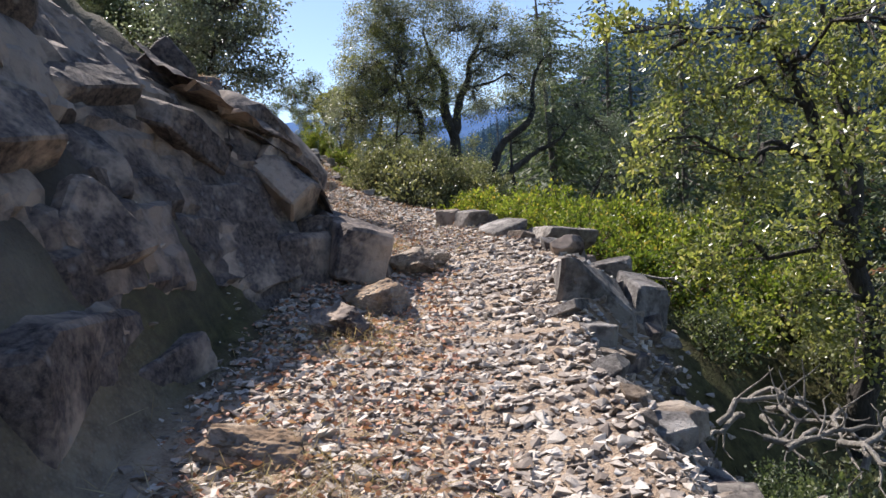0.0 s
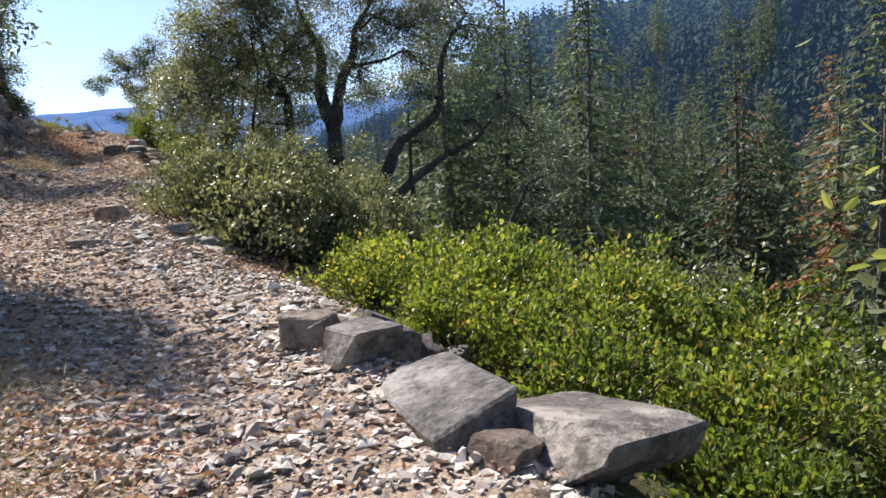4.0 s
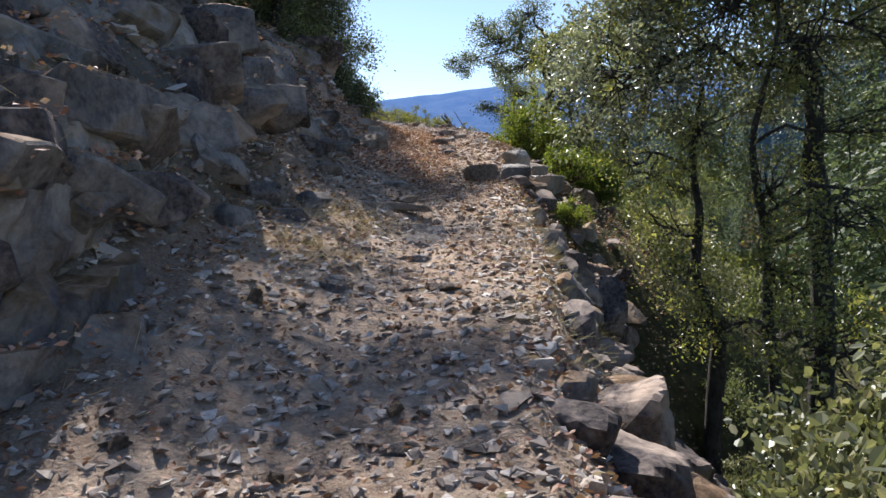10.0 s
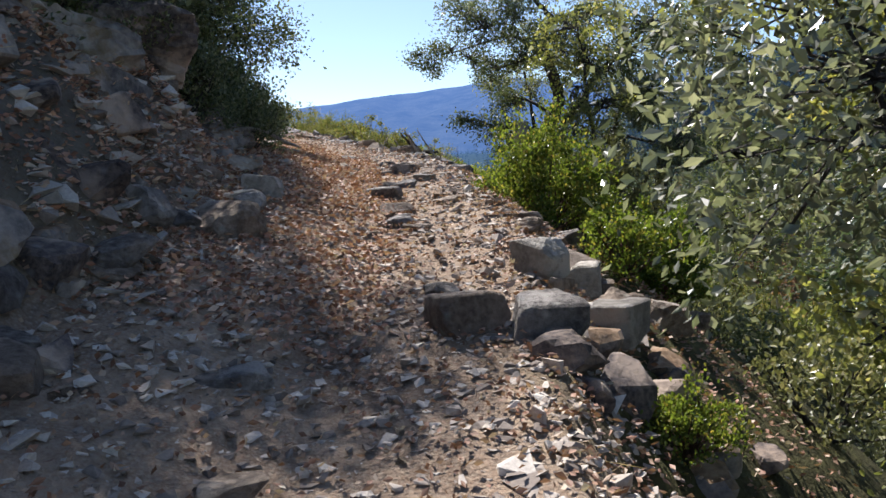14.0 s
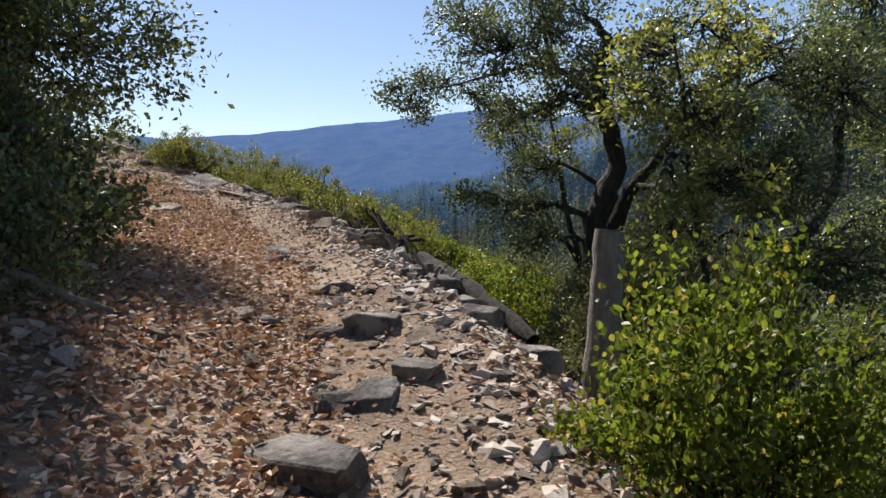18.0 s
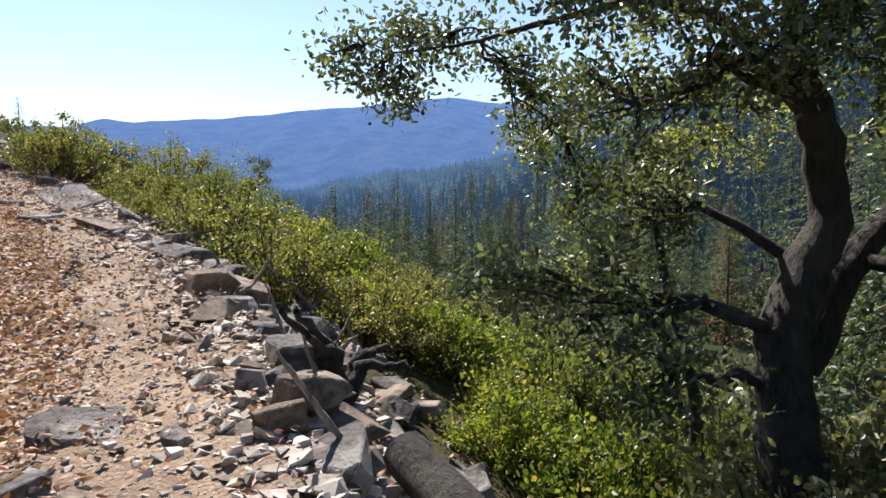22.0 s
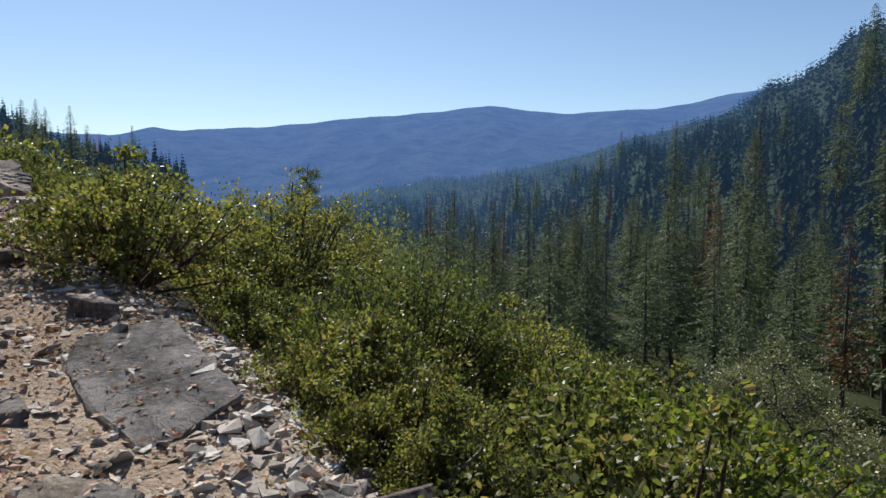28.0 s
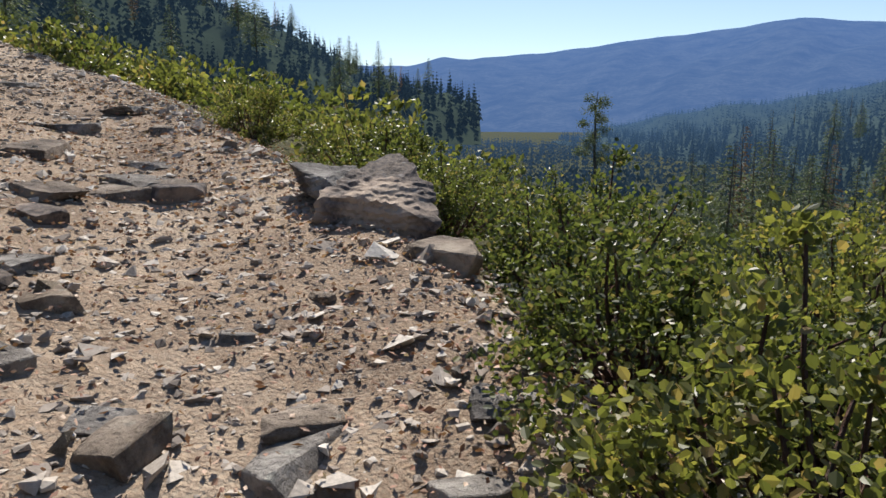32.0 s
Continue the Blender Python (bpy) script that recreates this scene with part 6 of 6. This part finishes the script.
for k in range(64):
    y = pr.uniform(33.5, 41.5)
    i = int(np.argmin(np.abs(LINE[:, 1] - y)))
    u = -LINE[i, 3] - pr.uniform(-0.75, 0.8)
    x, y = LINE[i, 0] + HEAD[i, 1] * u, LINE[i, 1] - HEAD[i, 0] * u
    s = pr.uniform(0.16, 0.48)
    rock("trail_rock", "angular rock along the uphill side of the trail", x, y, (s, s * pr.uniform(0.6, 1.0), s * pr.uniform(0.28, 0.5)), 650 + k, (ROCK, ROCK_TAN, ROCK_DARK)[k % 3], pr.uniform(0, 360), (pr.uniform(-12, 12), pr.uniform(-12, 12)), sub=3, group="trail rocks", sink=0.4, cuts=6, skew=0.18)
# bank above the trail
br = np.random.default_rng(21)
for k in range(90):
    y = br.uniform(7.5, 28)
    i = int(np.argmin(np.abs(LINE[:, 1] - y)))
    u = br.uniform(-0.35, 0.5)
    n2 = np.array([-HEAD[i, 1], HEAD[i, 0]])
    x, y = LINE[i, :2] + n2 * (LINE[i, 3] + 0.1 + u)
    s = 0.2 + 0.5 * br.random() ** 2
    rock("bank_boulder", "weathered rock lying at the foot of the dark bank", x, y, (s, s * br.uniform(0.7, 1.2), s * br.uniform(0.5, 0.85)), 400 + k, (ROCK_DARK, ROCK_MOSS, ROCK, ROCK_TAN)[k % 4], br.uniform(0, 360), (br.uniform(-12, 12), br.uniform(-12, 12)), sub=4 if s > 0.8 else 3, group="bank rocks", sink=0.58)

# ---- stones and litter on the ground, last ----
STONES = [hull_stone(500 + k, 0.42 + 0.09 * (k % 5), 8) for k in range(12)]
stone_meshes = [mesh_np("stone", v, f, (STONE, ROCK_TAN, ROCK)[k % 3]) for k, (v, f) in enumerate(STONES)]
sr = np.random.default_rng(31)


def along(rng, count, u0, u1, s0=0.0, s1=1.0):
    """Random places along the trail between two ways across."""
    i = rng.integers(int(s0 * (len(LINE) - 1)), int(s1 * (len(LINE) - 1)), count)
    u = rng.uniform(u0, u1, count)
    n2 = np.stack([HEAD[i, 1], -HEAD[i, 0]], 1)
    return LINE[i, :2] + n2 * u[:, None] + rng.normal(size=(count, 2)) * 0.08, u


pts, _ = along(sr, 300, -1.5, 1.5, 0.17, 0.72)
zs = height(pts)
for p, z in zip(pts, zs):
    s = sr.uniform(0.07, 0.17) * (1.5 if sr.random() < 0.12 else 1)
    ob = part("stone", stone_meshes[sr.integers(12)], ground)
    ob.matrix_basis = Matrix.LocRotScale((p[0], p[1], z + s * 0.08), Euler((sr.normal() * 0.15, sr.normal() * 0.15, sr.uniform(0, 6.3))), (s, s * sr.uniform(0.7, 1.1), s * sr.uniform(0.7, 1.1)))


def scatter(name, label, category, count, u0, u1, s0, s1, small, large, mat, seed, sharp=2.5):
    rng = np.random.default_rng(seed)
    pts, _ = along(rng, count, u0, u1, s0, s1)
    zs = height(pts)
    size = small + (large - small) * rng.random(count) ** sharp
    kind = rng.integers(len(STONES), size=count)
    pieces = []
    for k, (v, f) in enumerate(STONES):
        idx = np.flatnonzero(kind == k)
        if not len(idx):
            continue
        a = rng.uniform(0, 6.283, len(idx))
        c, s = np.cos(a)[:, None], np.sin(a)[:, None]
        tilt = rng.normal(size=(len(idx), 2)) * 0.14
        x = v[None, :, 0] * c - v[None, :, 1] * s
        y = v[None, :, 0] * s + v[None, :, 1] * c
        z = v[None, :, 2] * 0.85 + x * tilt[:, :1] + y * tilt[:, 1:]
        w = np.stack([x, y, z], -1) * size[idx][:, None, None] + np.c_[pts[idx], zs[idx] + size[idx] * 0.03][:, None]
        fa = (f[None] + (np.arange(len(idx)) * len(v))[:, None, None]).reshape(-1, 3)
        pieces.append((w.reshape(-1, 3), fa))
    tagged(new(name, mesh_np(name, *join(pieces), mat)), label, category, kind="stuff")


def island_stone(name, stops):
    m, t, n, l, p = nodes_of(name)
    geo = n.new("ShaderNodeNewGeometry")
    c = ramp(n, l, geo.outputs["Random Per Island"], stops)
    pos = n.new("ShaderNodeTexCoord").outputs["Object"]
    a = tex(n, l, "noise", 40.0, pos, 5, 0.7)
    c = mix(n, l, 1.0, c, ramp(n, l, a.outputs["Fac"], [(0.3, (0.7, 0.68, 0.66)), (0.7, (1.15, 1.12, 1.1))]), "MULTIPLY")
    l.new(c, p.inputs["Base Color"])
    p.inputs["Roughness"].default_value = 0.88
    bump(n, l, p, a.outputs["Fac"], 0.6, 0.01)
    return m


GRAVEL = island_stone("loose_gravel", [(0.0, (0.15, 0.125, 0.108)), (0.3, (0.31, 0.265, 0.225)), (0.65, (0.47, 0.42, 0.365)), (1.0, (0.64, 0.60, 0.54))])
PALE = island_stone("pale_stone", [(0.0, (0.26, 0.235, 0.20)), (0.4, (0.40, 0.37, 0.32)), (0.8, (0.52, 0.49, 0.44)), (1.0, (0.60, 0.57, 0.52))])
scatter("gravel", "loose angular gravel on the trail", "gravel", 27000, -1.7, 1.7, 0.14, 0.50, 0.02, 0.12, GRAVEL, 41, 1.8)
scatter("gravel", "loose gravel on the upper trail", "gravel", 28000, -1.5, 1.8, 0.50, 0.88, 0.014, 0.10, GRAVEL, 42, 2.6)
scatter("rubble", "loose angular stones on the upper trail", "rubble", 3000, -2.4, 1.7, 0.60, 0.88, 0.04, 0.17, GRAVEL, 49, 2.6)
scatter("rubble", "broken stones packed between the edge rocks", "rubble", 2000, 0.85, 1.9, 0.50, 0.67, 0.05, 0.18, GRAVEL, 50, 1.8)
scatter("rubble", "pale broken stones below the mossy outcrop", "rubble", 420, -3.0, -1.0, 0.45, 0.53, 0.06, 0.3, PALE, 59, 2.2)
scatter("rubble", "tumbled stones along the downhill edge", "rubble", 1500, 0.8, 2.0, 0.14, 0.85, 0.08, 0.26, GRAVEL, 43)
scatter("rubble", "broken stones caught on the bank", "rubble", 2600, -5.0, -1.5, 0.26, 0.52, 0.06, 0.34, GRAVEL, 45)
scatter("rubble", "pale broken stones heaped on the outer edge", "rubble", 800, 0.4, 1.35, 0.27, 0.345, 0.06, 0.2, PALE, 46, 2.0)
scatter("gravel", "small broken stones covering the lower trail", "gravel", 24000, -1.5, 1.35, 0.145, 0.36, 0.022, 0.06, GRAVEL, 62, 1.3)
scatter("gravel", "loose flat stones on the lower trail", "gravel", 10000, -1.5, 1.5, 0.145, 0.27, 0.03, 0.14, GRAVEL, 48, 2.2)
scatter("grit", "fine grit worked into the trail", "gravel", 10000, -1.6, 1.5, 0.14, 0.78, 0.010, 0.03, GRAVEL, 47, 1.0)
scatter("rubble", "small broken stones at the foot of the bank", "rubble", 1100, -2.3, -0.9, 0.2, 0.85, 0.06, 0.22, GRAVEL, 44)


def leaf_litter(name, count, u0, u1, s0, s1, seed, size=0.045, mat=None):
    rng = np.random.default_rng(seed)
    pts, _ = along(rng, count, u0, u1, s0, s1)
    c = np.c_[pts, height(pts) + 0.042]
    d = rng.normal(size=(count, 3)) * [[1, 1, 0.25]]
    tagged(new(name, mesh_np(name, *leaf_quads(rng, c, d, size, size * 0.55), mat or DRY_LEAF)), "dry reddish fallen oak leaves strewn on the ground", "leaves", kind="stuff")


leaf_litter("fallen_leaves", 46000, -4.2, 0.2, 0.45, 0.66, 51, 0.058)
leaf_litter("fallen_leaves", 16000, -2.5, 1.6, 0.25, 0.50, 52)
leaf_litter("fallen_leaves", 6000, 0.2, 2.6, 0.44, 0.8, 53)
leaf_litter("fallen_leaves", 12000, -2.0, 1.6, 0.56, 0.76, 55, 0.035)


def straw(name, x, y, wide, count, seed, tall=0.17):
    rng = np.random.default_rng(seed)
    p = rng.normal(size=(count, 2)) * wide * 0.4 + [[x, y]]
    c = np.c_[p, height(p)]
    d = rng.normal(size=(count, 3)) * [[0.9, 0.9, 0.25]] + [[0, 0, 0.35]]
    tagged(new(name, mesh_np(name, *leaf_quads(rng, c, d, tall, 0.0045), STRAW)), "dry straw-coloured grass matted beside the trail", "grass", kind="stuff")


for k, (x, y, w, c) in enumerate(((-1.05, 7.9, 1.0, 2000), (-1.6, 9.2, 1.0, 1400), (-0.7, 4.6, 0.6, 700), (-4.9, 20.0, 0.8, 900), (-4.6, 18.6, 0.6, 500), (-0.7, 2.6, 0.8, 900), (-2.4, 19.6, 0.7, 700), (-0.5, 1.4, 0.6, 500), (-5.4, 16.2, 1.2, 500), (-6.2, 19.0, 1.2, 500), (-2.9, 20.6, 0.6, 600), (-2.9, 22.0, 0.6, 500))):
    straw("dry_grass", x, y, w, c, 60 + k)


# ---- dead wood ----
def log(name, label, pts, r0, r1, seed, mat=DEADWOOD, sides=9, bent=1.0):
    rng = np.random.default_rng(seed)
    t = np.linspace(0, 1, 14)
    p = np.array(pts, float)
    q = np.linspace(0, 1, len(p))
    line = np.stack([np.interp(t, q, p[:, k]) for k in range(3)], 1) + rng.normal(size=(14, 3)) * r0 * 0.16 * bent
    v, f = tube(line, np.linspace(r0, r1, 14) * (1 + 0.12 * bent * rng.normal(size=14)), sides)
    return tagged(new(name, mesh_np(name, v, f, mat, True)), label, "dead wood")


def gz_(x, y, h):
    return (x, y, ground_z(x, y) + h)


log("fallen_log", "dark rotting fallen log along the trail edge", [gz_(-6.75, 31.7, 0.2), gz_(-6.1, 31.0, 0.2), gz_(-5.45, 30.4, 0.14)], 0.115, 0.09, 1, BARK, 16, 0.45)
for k in range(34):
    y = fr.uniform(29.3, 35.6)
    i = int(np.argmin(np.abs(LINE[:, 1] - y)))
    u = LINE[i, 4] + fr.uniform(0.1, 1.3)
    x, y, a, q = LINE[i, 0] + HEAD[i, 1] * u, LINE[i, 1] - HEAD[i, 0] * u, fr.uniform(0, 6.28), fr.uniform(0.15, 0.34)
    log("dead_branch", "bleached dead stick caught among the edge rocks", [gz_(x, y, 0.08), gz_(x + q * 0.5 * math.cos(a), y + q * 0.5 * math.sin(a), 0.22), gz_(x + q * math.cos(a), y + q * math.sin(a), fr.uniform(0.1, 0.5))], 0.02, 0.007, 70 + k, sides=5)
for k in range(5):
    a = fr.uniform(0, 6.28)
    log("root", "broken dark root of an upturned stump at the edge", [gz_(-7.3, 32.5, 0.0), gz_(-7.3 + 0.12 * math.cos(a), 32.5 + 0.12 * math.sin(a), 0.3), gz_(-7.3 + 0.4 * math.cos(a), 32.5 + 0.4 * math.sin(a), fr.uniform(0.2, 0.5))], 0.07, 0.015, 120 + k, BARK, sides=6)
log("dead_branch", "pale bare fallen branch at the foot of the bank", [gz_(-8.0, 26.7, 0.12), gz_(-7.6, 26.95, 0.3), gz_(-7.15, 27.2, 0.22)], 0.03, 0.016, 160, sides=7)
log("snag_stump", "broken grey standing stump of weathered wood", [gz_(-4.9, 29.15, -0.2), gz_(-4.87, 29.17, 0.5), (-4.82, 29.2, 4.62)], 0.14, 0.10, 3, sides=14, bent=0.3)
for k in range(9):
    a = fr.uniform(0, 6.28)
    x, y = -8.35 + fr.normal() * 0.15, 35.0 + fr.normal() * 0.15
    log("root", "bleached dead root tangle at the trail edge", [gz_(x, y, 0.05), gz_(x + 0.2 * math.cos(a), y + 0.2 * math.sin(a), 0.3), gz_(x + 0.5 * math.cos(a), y + 0.5 * math.sin(a), fr.uniform(0.2, 0.6))], 0.035, 0.01, 10 + k, sides=6)


def dead_limb(x, y, z, heading, reach, seed):
    """A bare crooked limb lying on the slope, with forked twigs."""
    rng = np.random.default_rng(seed)
    t = np.linspace(0, 1, 10)[:, None]
    way = np.array([math.cos(heading), math.sin(heading), 0.25])
    line = np.array([x, y, z]) + way * reach * t + np.array([0, 0, -0.35 * reach]) * t ** 2 + np.cumsum(rng.normal(size=(10, 3)) * 0.035, 0)
    root = tagged(new("dead_branch"), "bare grey dead limb tangled on the downhill slope", "dead wood")
    part("limb", mesh_np("limb", *tube(line, np.linspace(0.026, 0.008, 10), 6), DEADWOOD, True), root)
    for k in range(5):
        b = line[rng.integers(2, 9)]
        u = np.linspace(0, 1, 6)[:, None]
        d = unit(way + rng.normal(size=3) * 0.9) * reach * rng.uniform(0.25, 0.5)
        part("twig", mesh_np("twig", *tube(b + d * u + np.cumsum(rng.normal(size=(6, 3)) * 0.02, 0) * u, np.linspace(0.010, 0.003, 6), 4), DEADWOOD, True), root)


for k in range(15):
    x, y = 1.75 + abs(fr.normal()) * 0.55, 4.6 + fr.normal() * 0.7
    dead_limb(x, y, max(ground_z(x, y) + 0.12, -0.35), fr.uniform(-2.4, 0.6), fr.uniform(0.5, 0.95), 30 + k)

straw("dry_grass", -2.3, 18.2, 0.9, 900, 90)
straw("dry_grass", -2.5, 19.8, 0.9, 900, 91)
straw("dry_grass", -2.9, 21.4, 0.9, 900, 92)
scatter("rubble", "pale broken stones at the broken trail edge", "rubble", 900, 0.85, 1.7, 0.53, 0.66, 0.05, 0.2, PALE, 58, 2.0)
leaf_litter("fallen_leaves", 8000, 1.0, 3.4, 0.30, 0.52, 57, 0.055)
leaf_litter("fallen_leaves", 14000, -5.0, -1.2, 0.26, 0.52, 54, 0.06)
leaf_litter("fallen_leaves", 5000, -1.5, -0.1, 0.15, 0.27, 56, 0.045)


def shelf_litter(name, label, count, seed, size, mat, blades=False):
    """Leaves or dry grass lying on the flat tops of the bank's blocks, most of it towards their backs."""
    rng = np.random.default_rng(seed)
    tp = TOPS[rng.integers(len(TOPS), size=count)]
    u, w = rng.uniform(-0.45, 0.45, count) * tp[:, 4], rng.uniform(-0.46, 0.2, count) * tp[:, 5]
    c = np.stack([tp[:, 0] + np.cos(tp[:, 3]) * u - np.sin(tp[:, 3]) * w, tp[:, 1] + np.sin(tp[:, 3]) * u + np.cos(tp[:, 3]) * w, tp[:, 2] + rng.uniform(-0.03, 0.03, count)], 1)
    d = rng.normal(size=(count, 3)) * [[1, 1, 0.3]] + [[0, 0, 0.35 if blades else 0.0]]
    tagged(new(name, mesh_np(name, *leaf_quads(rng, c, d, size, size * (0.03 if blades else 0.55)), mat)), label, "litter", kind="stuff")


shelf_litter("ledge_leaves", "dry fallen leaves caught on the rock ledges", 14000, 401, 0.055, DRY_LEAF)
shelf_litter("ledge_grass", "dry grass hanging from the rock ledges", 5000, 402, 0.13, STRAW, True)
